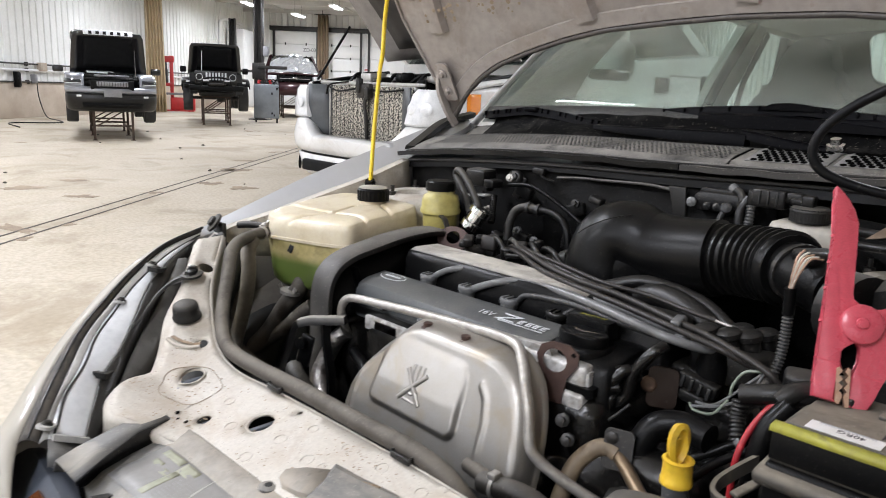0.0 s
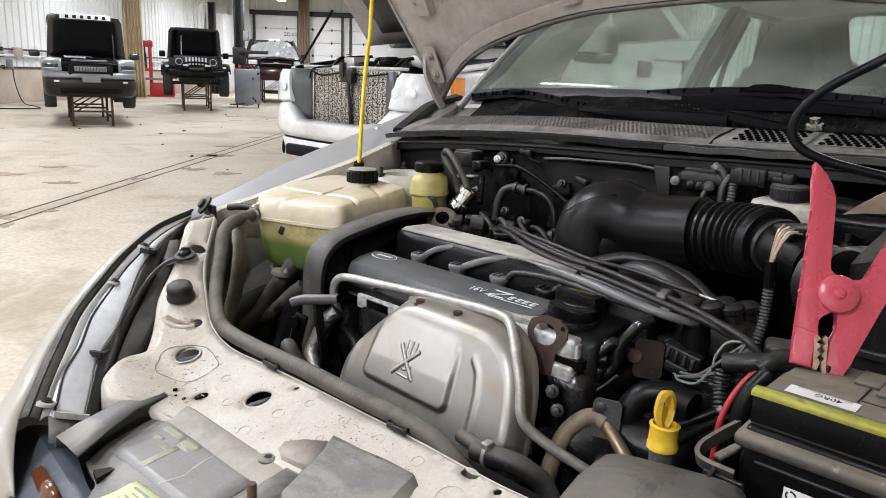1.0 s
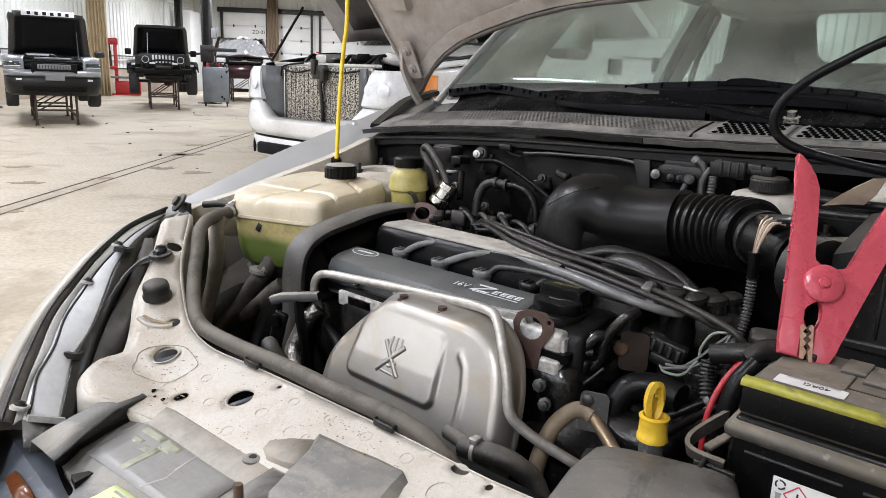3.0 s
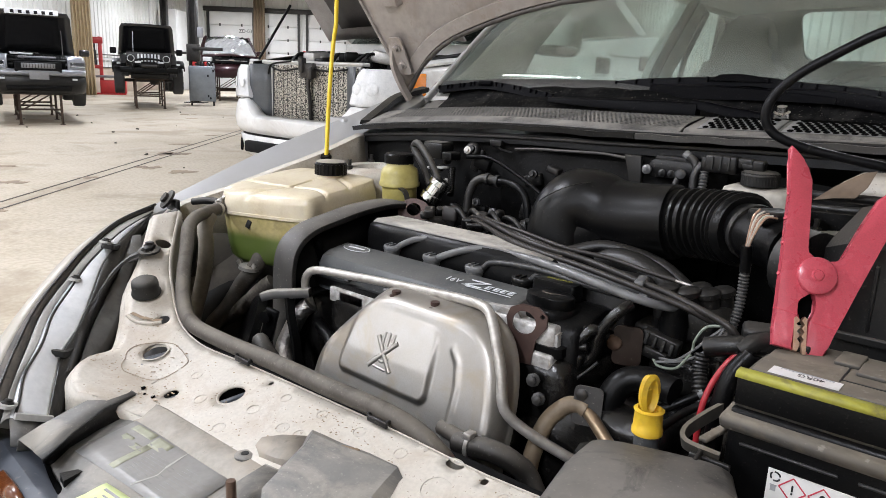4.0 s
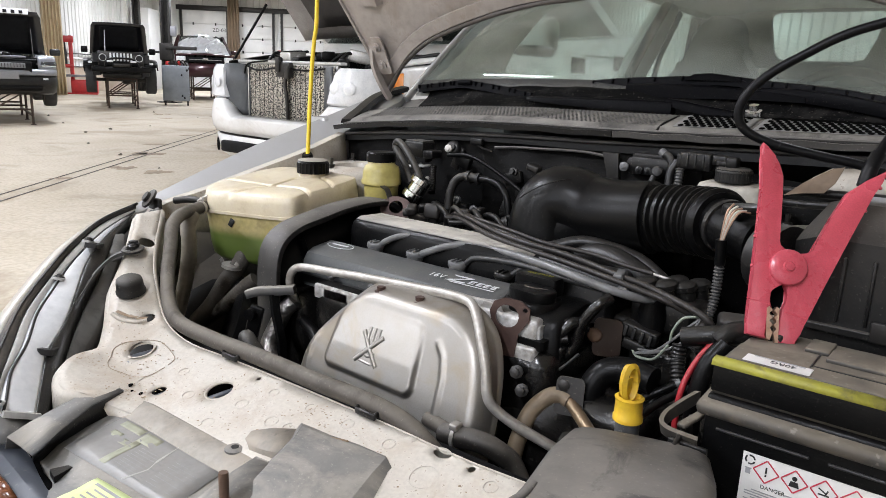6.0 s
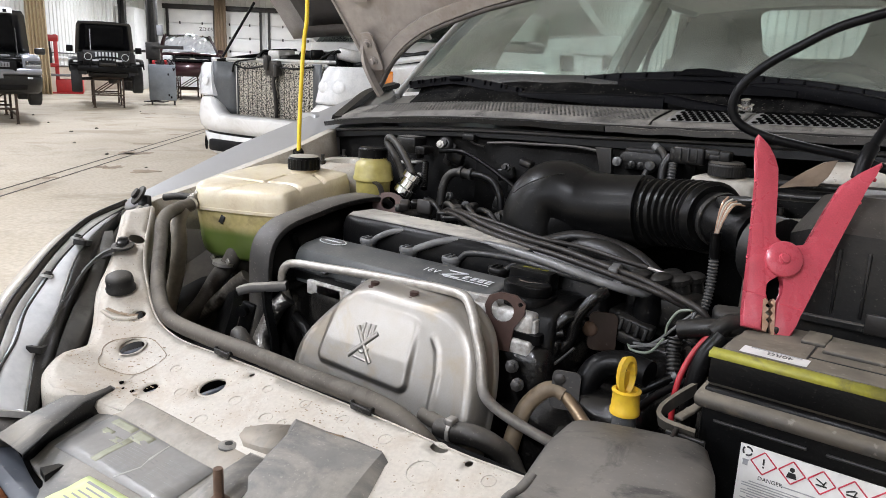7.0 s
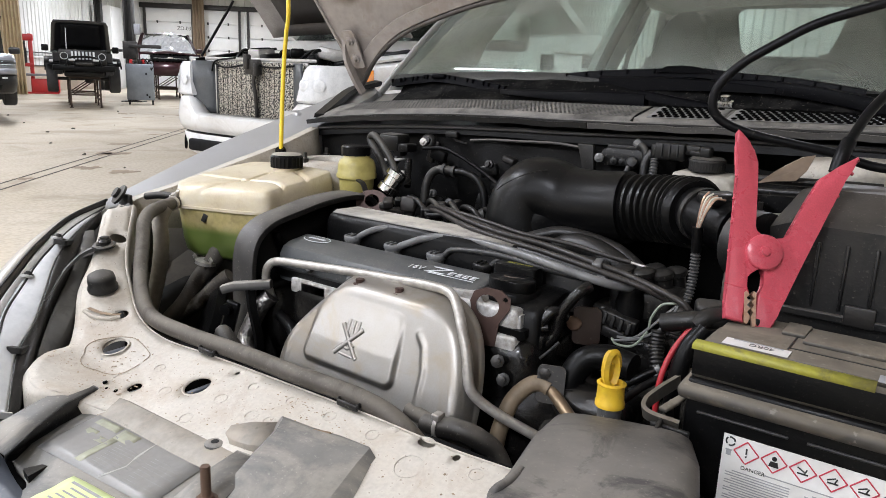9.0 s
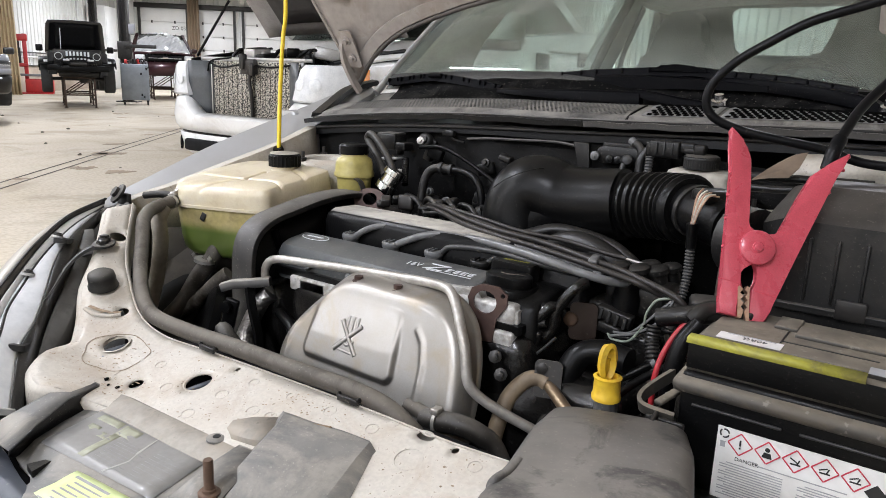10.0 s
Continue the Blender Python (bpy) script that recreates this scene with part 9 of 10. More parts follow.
# ---- intake duct
def duct():
    pts = [(0.046, 0.470, 0.745), (0.045, 0.476, 0.790), (0.046, 0.484, 0.838), (0.062, 0.492, 0.872), (0.095, 0.498, 0.880), (0.140, 0.500, 0.868), (0.200, 0.498, 0.868), (0.275, 0.493, 0.877)]
    d = part("intake_duct", tube(pts, 0.066, 30, 8, lambda f: 1.16 - 0.20 * max(f - 0.5, 0)), M_BLACKGLOSS, car, "big black moulded intake duct")
    part("duct_belly", tube([(0.058, 0.492, 0.720), (0.070, 0.494, 0.780), (0.100, 0.498, 0.826), (0.145, 0.501, 0.852), (0.20, 0.500, 0.866), (0.272, 0.493, 0.876)], 0.0665, 30, 8, lambda f: 1.10 - 0.10 * f), M_BLACKGLOSS, d, "full lower bend of the duct")
    part("duct_bellows", ribbed([(0.268, 0.494, 0.876), (0.33, 0.482, 0.884), (0.385, 0.460, 0.890), (0.420, 0.435, 0.893)], 0.0600, 0.0185, 0.055, 30), M_BLACKGLOSS, d, "corrugated bellows")
    part("duct_lip", lathe([(0.076, -0.012), (0.083, -0.010), (0.084, 0.002), (0.077, 0.006)], Matrix.Translation((0.046, 0.474, 0.792)) @ pose(0, 0, 0, -6, 0, 0), 32), M_BLACKD, d, "dusty rolled lip of the duct")
    part("duct_seam", tube([(0.046 + 0.0765 * math.cos(a), 0.484 - 0.0765 * math.sin(a) * 0.96, 0.880 + 0.055 * math.cos(a - 0.5)) for a in [0.3 + 0.2 * i for i in range(9)]], 0.0012, 5, 2), M_BLACKD, d)
    maf = part("air_flow_meter", tube([(0.415, 0.436, 0.897), (0.450, 0.405, 0.893), (0.51, 0.365, 0.886)], 0.043, 24), M_BLACK, car, "black air flow meter")
    part("meter_band", lathe([(0.0445, -0.005), (0.047, -0.005), (0.047, 0.005), (0.0445, 0.005)], Matrix.Translation((0.436, 0.417, 0.895)) @ Vector((0.75, -0.65, -0.08)).to_track_quat("Z", "Y").to_matrix().to_4x4(), 28), M_STEEL, maf, "dark metal band")
    part("meter_housing", box(0.470, 0.385, 0.930, 0.05, 0.06, 0.022, 0.006, rot=(0, 0, -40)), M_BLACKD, maf)
    for k in range(5):
        part("pale_wire", tube([(0.462 + 0.006 * k, 0.345 + 0.002 * k, 0.946 - 0.003 * k), (0.457 + 0.0045 * k, 0.334, 0.935), (0.454 + 0.0022 * k, 0.332, 0.910), (0.451 + 0.0008 * k, 0.336, 0.882)], 0.0017, 6), M_PALEWIRE if k % 2 else M_COPPER, car)
    part("wire_conduit", tube([(0.452, 0.337, 0.888), (0.453, 0.339, 0.868), (0.453, 0.342, 0.846)], 0.0085, 10), M_BLACK, car, "black taped wire sleeve")
    part("wire_conduit", ribbed([(0.453, 0.342, 0.848), (0.453, 0.342, 0.809), (0.452, 0.336, 0.776), (0.447, 0.326, 0.742), (0.440, 0.32, 0.70)], 0.0072, 0.0056, 0.16, 12), M_CONDUIT, car, "grey corrugated wire conduit")
    part("tape_wrap", tube([(0.412, 0.386, 0.705), (0.405, 0.372, 0.668), (0.41, 0.35, 0.63)], 0.014, 10, 6), M_BLACKD, car)
    part("intake_pipe", tube([(0.165, 0.425, 0.790), (0.205, 0.418, 0.802), (0.26, 0.405, 0.798), (0.32, 0.385, 0.775), (0.36, 0.375, 0.74)], 0.024, 14), M_RUBBERD, car, "dusty rubber intake pipe")
    hose("vacuum_hose", [(0.10, 0.40, 0.80), (0.17, 0.43, 0.82), (0.27, 0.44, 0.805), (0.34, 0.43, 0.77)], 0.013, M_BLACKD)


M_BLACKGLOSS = mat("black_moulded_rubber", (0.0025, 0.0025, 0.0028), 0.32, spec=0.19, col2=(0.0045, 0.0045, 0.004), scale=8, fine=160, bump=0.05, dust=DUST, dusty=0.018, fleck=0.06)
M_CONDUIT = mat("grey_conduit", (0.045, 0.045, 0.045), 0.45, dust=DUST, dusty=0.3, scale=30)
M_PALEWIRE = mat("cream_wire", (0.62, 0.58, 0.50), 0.5)
duct()


# ---- battery
def battery():
    b = part("battery", box(0.665, 0.150, 0.665, 0.245, 0.178, 0.160, 0.006), M_BLACK, car, "black car battery with a dusty lid")
    part("battery_rim", box(0.665, 0.146, 0.735, 0.262, 0.200, 0.020, 0.008, rot=(4, 0, 0)), M_BATTOP, b, "dusty ledge round the battery")
    part("lid_front", box(0.668, 0.0645, 0.767, 0.244, 0.0015, 0.034, 0.0005), M_BLACK, b)
    lid = part("battery_lid", box(0.668, 0.153, 0.764, 0.248, 0.175, 0.040, 0.006), M_BATTOP, b, "dusty brown-grey lid")
    part("lid_cover", box(0.672, 0.160, 0.787, 0.236, 0.150, 0.010, 0.003), M_BATTOP, lid)
    part("vent_cover", join(box(0.715, 0.175, 0.794, 0.12, 0.045, 0.006, 0.002), box(0.64, 0.20, 0.794, 0.03, 0.05, 0.006, 0.002)), M_BATTOP, lid)
    part("lid_groove", join(box(0.645, 0.168, 0.7925, 0.002, 0.10, 0.001), box(0.70, 0.125, 0.7925, 0.11, 0.002, 0.001)), M_INK, lid)
    part("yellow_stripe", loft([[(0.543, 0.0638, 0.7830), (0.748, 0.0638, 0.7830)], [(0.543, 0.0655, 0.7895), (0.748, 0.0655, 0.7895)], [(0.545, 0.073, 0.7935), (0.748, 0.073, 0.7935)]]), M_YELTAPE, lid, "worn yellow stripe", thick=0.001, offset=1)
    part("lid_label", box(0.612, 0.098, 0.7927, 0.078, 0.026, 0.0006), M_PAPER, lid, "white type label")
    writing("40RG", 0.013, frame_of((0.618, 0.100, 0.7932), (-1, 0, 0), (0, -1, 0)), M_INK, lid, "label_lettering", 0.0002)
    part("printed_bar", join(*[box(0.612, 0.107 + 0.0025 * k, 0.7932, 0.06, 0.0010, 0.0004) for k in range(2)]), M_GREYINK, lid)
    part("printed_tag", box(0.765, 0.088, 0.7927, 0.034, 0.024, 0.0008), M_GREYINK, lid)
    # Raised ribs coloured grey so that they carry their own highlight.
    [part("face_rib", box(x_, 0.0595, 0.702, 0.11, 0.004, 0.004, 0.0015), M_LEAD, b) for x_ in (0.615, 0.745)]
    # warning label on the front
    lab = part("warning_label", box(0.692, 0.0600, 0.635, 0.190, 0.0012, 0.100), M_PAPER, b, "white danger label with red diamonds")
    y = 0.0590
    F = frame_of((0, y, 0), (1, 0, 0), (0, 0, 1))
    for k in range(5):
        cx_, cz_ = 0.626 + 0.0325 * k, 0.6665
        h = 0.0150
        ringd = join(*[box(cx_ + sx_ * h / 2, y, cz_ + sz_ * h / 2, h * 1.40, 0.0006, 0.0016, rot=(0, 45 * sx_ * sz_, 0)) for sx_ in (-1, 1) for sz_ in (-1, 1)])
        part("hazard_diamond", ringd, M_REDINK, lab, smooth=0)
        if k == 0:
            sym = join(box(cx_, y, cz_ + 0.002, 0.0020, 0.0006, 0.008), box(cx_, y, cz_ - 0.005, 0.0020, 0.0006, 0.0022))
        elif k == 1:
            sym = join(lathe([(0.0030, 0), (0.0030, 0.0005)], frame_of((cx_, y, cz_ + 0.004), (1, 0, 0), (0, 0, 1)), 12), prism([(-0.006, -0.007), (0.006, -0.007), (0.004, 0.0), (-0.004, 0.0)], 0, 0.0005, frame_of((cx_, y, cz_), (1, 0, 0), (0, 0, 1))))
        else:
            sym = join(box(cx_, y, cz_ - 0.004, 0.012, 0.0006, 0.0018), box(cx_ - 0.002, y, cz_ + 0.001, 0.010, 0.0006, 0.0015, rot=(0, 30 if k == 2 else -25, 0)), box(cx_ + 0.003, y, cz_ - 0.0005, 0.0016, 0.0006, 0.007, rot=(0, 20, 0)))
        part("hazard_symbol", sym, M_INK, lab, smooth=0)
    part("corrosive_sign", prism([(0.0, 0.012), (0.012, 0.0), (0.0, -0.012), (-0.012, 0.0)], 0, 0.0006, frame_of((0.778, y, 0.656), (1, 0, 0), (0, 0, 1))), M_INK, lab)
    writing("DANGER", 0.0072, frame_of((0.636, y, 0.6455), (1, 0, 0), (0, 0, 1)), M_INK, lab, "label_lettering", 0.0002)
    loop = join(*[sweep([Vector((0.606 + 0.0055 * math.cos(a + s), y, 0.6765 + 0.0055 * math.sin(a + s))) for s in (0, 0.4, 0.8, 1.2, 1.6)], circle(0.0011, 5)) for a in (0.2, 2.3, 4.4)])
    part("recycling_sign", loop, M_INK, lab)
    part("bin_sign", join(box(0.605, y, 0.661, 0.006, 0.0006, 0.007), box(0.605, y, 0.665, 0.008, 0.0006, 0.0012)), M_GREYINK, lab)
    tagged(part("printed_line", join(box(0.70, y, 0.645, 0.10, 0.0005, 0.0013), *[box(cx_ + (0.004 if k % 3 == 0 else 0.0), y, 0.638 - 0.0035 * k, 0.076 - (0.008 if k % 3 == 0 else 0), 0.0005, 0.0012) for k in range(14) for cx_ in (0.642, 0.735)]), M_GREYINK, lab, smooth=0), kind="stuff")
    # tray and hold-down
    part("battery_tray", join(box(0.665, 0.150, 0.575, 0.28, 0.21, 0.02, 0.005), box(0.528, 0.045, 0.635, 0.006, 0.10, 0.12, 0.002, rot=(0, -4, 8)), box(0.54, 0.02, 0.64, 0.05, 0.006, 0.10, 0.002)), M_BLACKD, car, "dusty black battery tray")
    part("tray_lip", sweep(smooth_path([(0.530, 0.150, 0.722), (0.516, 0.128, 0.716), (0.502, 0.080, 0.708), (0.497, 0.045, 0.702), (0.508, 0.026, 0.697), (0.548, 0.030, 0.692)], 5), [(-0.003, -0.013), (-0.003, 0.004), (0.003, 0.004), (0.003, -0.013)], up=(0, 0, 1)), M_BATTOP, car, "dusty lip of the battery tray")
    part("tray_strut", box(0.535, 0.085, 0.706, 0.012, 0.10, 0.006, 0.002, rot=(6, 0, -14)), M_BATTOP, car)
    post = part("battery_post", join(lathe([(0.011, 0), (0.0095, 0.018)], Matrix.Translation((0.572, 0.205, 0.785)), 14), box(0.572, 0.200, 0.796, 0.045, 0.030, 0.012, 0.003), tube([(0.55, 0.195, 0.796), (0.53, 0.175, 0.793), (0.515, 0.16, 0.78)], 0.014, 10)), M_BLACKD, b, "dark battery post with clamp")
    hose("positive_cable", [(0.525, 0.170, 0.788), (0.508, 0.155, 0.770), (0.494, 0.137, 0.738), (0.488, 0.122, 0.70), (0.487, 0.12, 0.64)], 0.0042, M_REDCABLE, "red battery cable", 10)
    hose("cable_boot", [(0.555, 0.195, 0.792), (0.53, 0.178, 0.788), (0.505, 0.165, 0.785), (0.47, 0.16, 0.775)], 0.014, M_BLACKD)
    hose("black_cable", [(0.53, 0.16, 0.78), (0.515, 0.14, 0.75), (0.508, 0.13, 0.70), (0.505, 0.13, 0.62)], 0.013, M_BLACK)


M_REDCABLE = mat("red_cable", (0.36, 0.018, 0.025), 0.45)
battery()


# ---- air filter box
M_AIRBOX = mat("dusty_filter_box", (0.009, 0.0088, 0.0085), 0.42, spec=0.35, dust=(0.21, 0.185, 0.155), dusty=0.38, scale=7, fine=220, bump=0.1, stain=((0.030, 0.027, 0.024), 0.5, 8.0), fleck=0.15)


def air_box():
    a = part("air_filter_box", loft([[(0.575, 0.335, 0.62), (0.610, 0.312, 0.62), (0.80, 0.312, 0.62), (0.80, 0.52, 0.62), (0.58, 0.52, 0.62)],
                                     [(0.565, 0.335, 0.785), (0.600, 0.310, 0.785), (0.805, 0.310, 0.785), (0.805, 0.525, 0.785), (0.57, 0.525, 0.785)]], True, True), M_AIRBOX, car, "black air filter box")
    part("box_flange", prism([(0.560, 0.330), (0.598, 0.302), (0.812, 0.302), (0.812, 0.53), (0.562, 0.53)], 0.785, 0.797), M_AIRBOX, a, bevel=0.002)
    lid = part("box_lid", loft([[(0.563, 0.335, 0.796), (0.598, 0.309, 0.796), (0.806, 0.309, 0.796), (0.806, 0.525, 0.796), (0.566, 0.525, 0.796)],
                                [(0.560, 0.340, 0.905), (0.592, 0.314, 0.920), (0.806, 0.314, 0.918), (0.806, 0.525, 0.940), (0.562, 0.525, 0.93)],
                                [(0.565, 0.350, 0.918), (0.594, 0.322, 0.930), (0.804, 0.322, 0.926), (0.802, 0.520, 0.955), (0.567, 0.518, 0.945)],
                                [(0.60, 0.40, 0.955), (0.63, 0.385, 0.965), (0.78, 0.39, 0.965), (0.78, 0.49, 0.968), (0.62, 0.49, 0.965)]], True, True), M_AIRBOX, a, "moulded black lid", smooth=25)
    for x in (0.635, 0.672, 0.709, 0.746, 0.783):
        part("lid_rib", box(x, 0.309, 0.85, 0.005, 0.008, 0.095, 0.002), M_AIRBOX, lid)
    part("inlet_ring", lathe([(0.052, -0.02), (0.056, -0.02), (0.056, 0.02), (0.052, 0.02)], Matrix.Translation((0.535, 0.355, 0.868)) @ Vector((0.8, -0.4, 0)).to_track_quat("Z", "Y").to_matrix().to_4x4(), 22), M_AIRBOX, a)
    part("box_clip", join(box(0.70, 0.303, 0.80, 0.04, 0.006, 0.03, 0.002)), M_STEEL, a)
    part("fuse_box", box(0.50, 0.30, 0.755, 0.05, 0.05, 0.05, 0.008, rot=(0, 0, 20)), M_AIRBOX, car, "small dusty fuse box")
    part("wing_apron", loft([[(0.50, 0.57, 0.945), (0.60, 0.57, 0.955), (0.74, 0.57, 0.955)], [(0.52, 0.585, 0.975), (0.61, 0.585, 0.982), (0.75, 0.585, 0.985)], [(0.54, 0.63, 0.990), (0.62, 0.63, 0.998), (0.75, 0.63, 1.0)]]), M_SHELL, car, "pale painted apron behind the filter box", thick=0.003)
    part("card_scrap", loft([[(0.490, 0.53, 0.945), (0.520, 0.53, 0.952), (0.552, 0.53, 0.956)], [(0.518, 0.535, 0.970), (0.545, 0.535, 0.972), (0.566, 0.535, 0.974)], [(0.545, 0.54, 0.990), (0.560, 0.54, 0.998), (0.576, 0.54, 1.002)]]), M_BROWNPAPER, car, "scrap of brown card", thick=0.002, smooth=0)


air_box()


# ---- dusty snorkel nearest the battery
def snorkel():
    # sections across, from its rear end to the mouth at the front
    axis = [((0.475, 0.012, 0.655), 0.055, 0.030), ((0.488, -0.010, 0.668), 0.088, 0.040), ((0.508, -0.08, 0.674), 0.098, 0.046), ((0.536, -0.18, 0.680), 0.100, 0.050), ((0.562, -0.26, 0.685), 0.112, 0.050), ((0.570, -0.30, 0.686), 0.112, 0.050), ((0.60, -0.40, 0.685), 0.085, 0.05)]
    rows = []
    for (x, y, z), w, h in axis:
        row = []
        for k in range(24):
            a = 2 * math.pi * k / 24
            cu, su = math.cos(a), math.sin(a)
            e = 0.55
            u = math.copysign(abs(cu) ** e, cu) * w
            v = math.copysign(abs(su) ** e, su) * h * 0.62
            d = Vector((0.97, 0.24, 0.03))
            row.append(tuple(Vector((x, y, z)) + d * u + Vector((0, 0, v))))
        rows.append(row)
    s = part("air_snorkel", loft(rows, True, True), M_SNORK, car, "dusty grey plastic air intake snorkel", smooth=50)
    # side mouth with a rolled lip
    lip = [(0.456, -0.209, 0.700), (0.462, -0.242, 0.704), (0.460, -0.261, 0.704), (0.458, -0.268, 0.698), (0.466, -0.282, 0.690)]
    part("mouth_lip", tube(lip, 0.006, 8), M_SNORK, s)
    part("mouth_opening", loft([[(x + 0.002, y - 0.004, z - 0.004) for x, y, z in lip[1:]], [(x + 0.034, y - 0.012, z - 0.020) for x, y, z in lip[1:]]]), M_VOID, s, "dark mouth of the snorkel", thick=0.002)


M_SNORK = mat("dusty_snorkel", (0.020, 0.019, 0.018), 0.42, spec=0.4, dust=(0.30, 0.275, 0.24), dusty=0.75, scale=7, sharp=0.2, fine=200, grain=0.12, stain=((0.045, 0.042, 0.04), 0.85, 9.0), fleck=0.35)
snorkel()


# ---- yellow dipstick, pipes, bracket
def front_right():
    neck = part("filler_neck", tube([(0.455, 0.036, 0.55), (0.454, 0.036, 0.63), (0.452, 0.036, 0.688)], 0.0165, 14), M_GREYPL, car, "grey filler neck")
    cap = part("dipstick_cap", lathe([(0.0200, 0.686), (0.0200, 0.692), (0.0188, 0.694), (0.0180, 0.714), (0.0198, 0.718), (0.015, 0.720), (0.014, 0.712)], Matrix.Translation((0.452, 0.036, 0)), 20), M_YELLOW, car, "yellow plastic dipstick cap")
    ringp = [(0.449 + 0.0105 * math.cos(a) * 0.35, 0.036 + 0.0105 * math.cos(a) * 0.94, 0.738 + 0.023 * math.sin(a)) for a in [2 * math.pi * k / 20 for k in range(20)]]
    part("finger_ring", sweep(smooth_path(ringp, 2, True) + [Vector(ringp[0])], [(-0.0035, -0.006), (0.0035, -0.006), (0.0035, 0.006), (-0.0035, 0.006)], cap=False), M_YELLOW, cap)
    part("ring_web", box(0.448, 0.036, 0.730, 0.013, 0.003, 0.026, 0.001, rot=(0, 0, 69)), M_YELLOW, cap)
    hose("tan_hose", [(0.262, 0.06, 0.54), (0.264, 0.070, 0.575), (0.270, 0.092, 0.615), (0.288, 0.112, 0.640), (0.305, 0.122, 0.644), (0.318, 0.124, 0.640)], 0.0135, M_TAN, "brown rubber hose", 12)
    hose("brown_pipe", [(0.318, 0.124, 0.640), (0.34, 0.115, 0.628), (0.38, 0.09, 0.612), (0.42, 0.06, 0.60)], 0.010, M_TAN2, "brownish metal pipe", 12)
    tab = part("pipe_bracket", prism(rounded(-0.020, -0.030, 0.024, 0.030, 0.009), 0, 0.004, frame_of((0.318, 0.122, 0.648), (0.95, 0.3, 0), (0.05, 0.2, 0.98))), M_RIM, car, "grey steel pipe bracket")
    part("bracket_bolt", lathe([(0.010, 0), (0.010, 0.006), (0.006, 0.008)], frame_of((0.309, 0.1225, 0.664), (0.95, 0.3, 0), (0.05, 0.2, 0.98)), 6), M_STEEL, tab)
    hose("elbow_hose", [(0.338, 0.150, 0.600), (0.338, 0.155, 0.650), (0.352, 0.168, 0.682), (0.385, 0.180, 0.692), (0.43, 0.175, 0.690)], 0.021, M_BLACK, "black elbow hose", 14)
    clip_band((0.338, 0.153, 0.632), (0, 0.1, 1), 0.022, 0.010, M_TUBE, car)
    for x, y, z in ((0.232, 0.105, 0.668), (0.244, 0.105, 0.640)):
        part("stud_bolt", join(lathe([(0.011, 0), (0.011, 0.010), (0.006, 0.011), (0.006, 0.026), (0.002, 0.027)], Matrix.Translation((x, y, z)) @ pose(0, 0, 0, 70, 0, 25), 8)), M_STEEL, car, "dirty steel stud bolt")
    fl = part("rusty_flange", prism(rounded(-0.022, -0.034, 0.024, 0.030, 0.010), 0, 0.006, frame_of((0.318, 0.240, 0.716), (0.9, 0.4, 0), (0, 0.1, 1))), M_DARKRUST, car, "dark rusty flange")
    part("flange_bolt", lathe([(0.013, 0), (0.013, 0.006), (0.009, 0.010), (0.003, 0.011)], Matrix.Translation((0.300, 0.232, 0.716)) @ pose(0, 0, 0, 78, 0, 24), 14), M_RUST, fl, "round rusty bolt head")
    hose("shiny_pipe", [(0.330, 0.215, 0.790), (0.318, 0.195, 0.778), (0.296, 0.188, 0.742), (0.289, 0.186, 0.706), (0.270, 0.180, 0.684), (0.240, 0.17, 0.67)], 0.0095, M_OILY, "shiny oily black pipe", 12)
    hose("oily_wire", [(0.305, 0.17, 0.70), (0.285, 0.16, 0.676), (0.262, 0.15, 0.655), (0.24, 0.14, 0.648)], 0.0025, M_LEAD)
    part("oily_casting", join(box(0.245, 0.185, 0.735, 0.075, 0.03, 0.030, 0.006), box(0.250, 0.175, 0.695, 0.060, 0.03, 0.030, 0.006, rot=(0, 8, 0)), tube([(0.215, 0.17, 0.715), (0.25, 0.165, 0.712), (0.285, 0.172, 0.72)], 0.008, 8)), M_OILY, car, "oily black casting at the end of the head")
    part("gearbox", join(box(0.36, 0.20, 0.60, 0.18, 0.16, 0.10, 0.03), lathe([(0.06, -0.05), (0.06, 0.05), (0.03, 0.06)], Matrix.Translation((0.28, 0.15, 0.57)) @ pose(0, 0, 0, 80, 0, 30), 20), box(0.40, 0.28, 0.68, 0.10, 0.06, 0.06, 0.012)), M_OILY, car, "oily black gearbox")
    hose("oily_hose", [(0.255, 0.19, 0.69), (0.268, 0.17, 0.72), (0.285, 0.18, 0.745), (0.30, 0.20, 0.735)], 0.010, M_OILY)
    hose("thin_black_pipe", [(0.44, 0.10, 0.66), (0.46, 0.14, 0.68), (0.49, 0.17, 0.70)], 0.006, M_BLACK)


M_DARKRUST = mat("dark_rust", (0.028, 0.017, 0.012), 0.4, metal=0.3, scale=30, fleck=0.2)
M_TAN2 = mat("brown_metal_pipe", (0.26, 0.19, 0.12), 0.35, metal=0.7)
front_right()




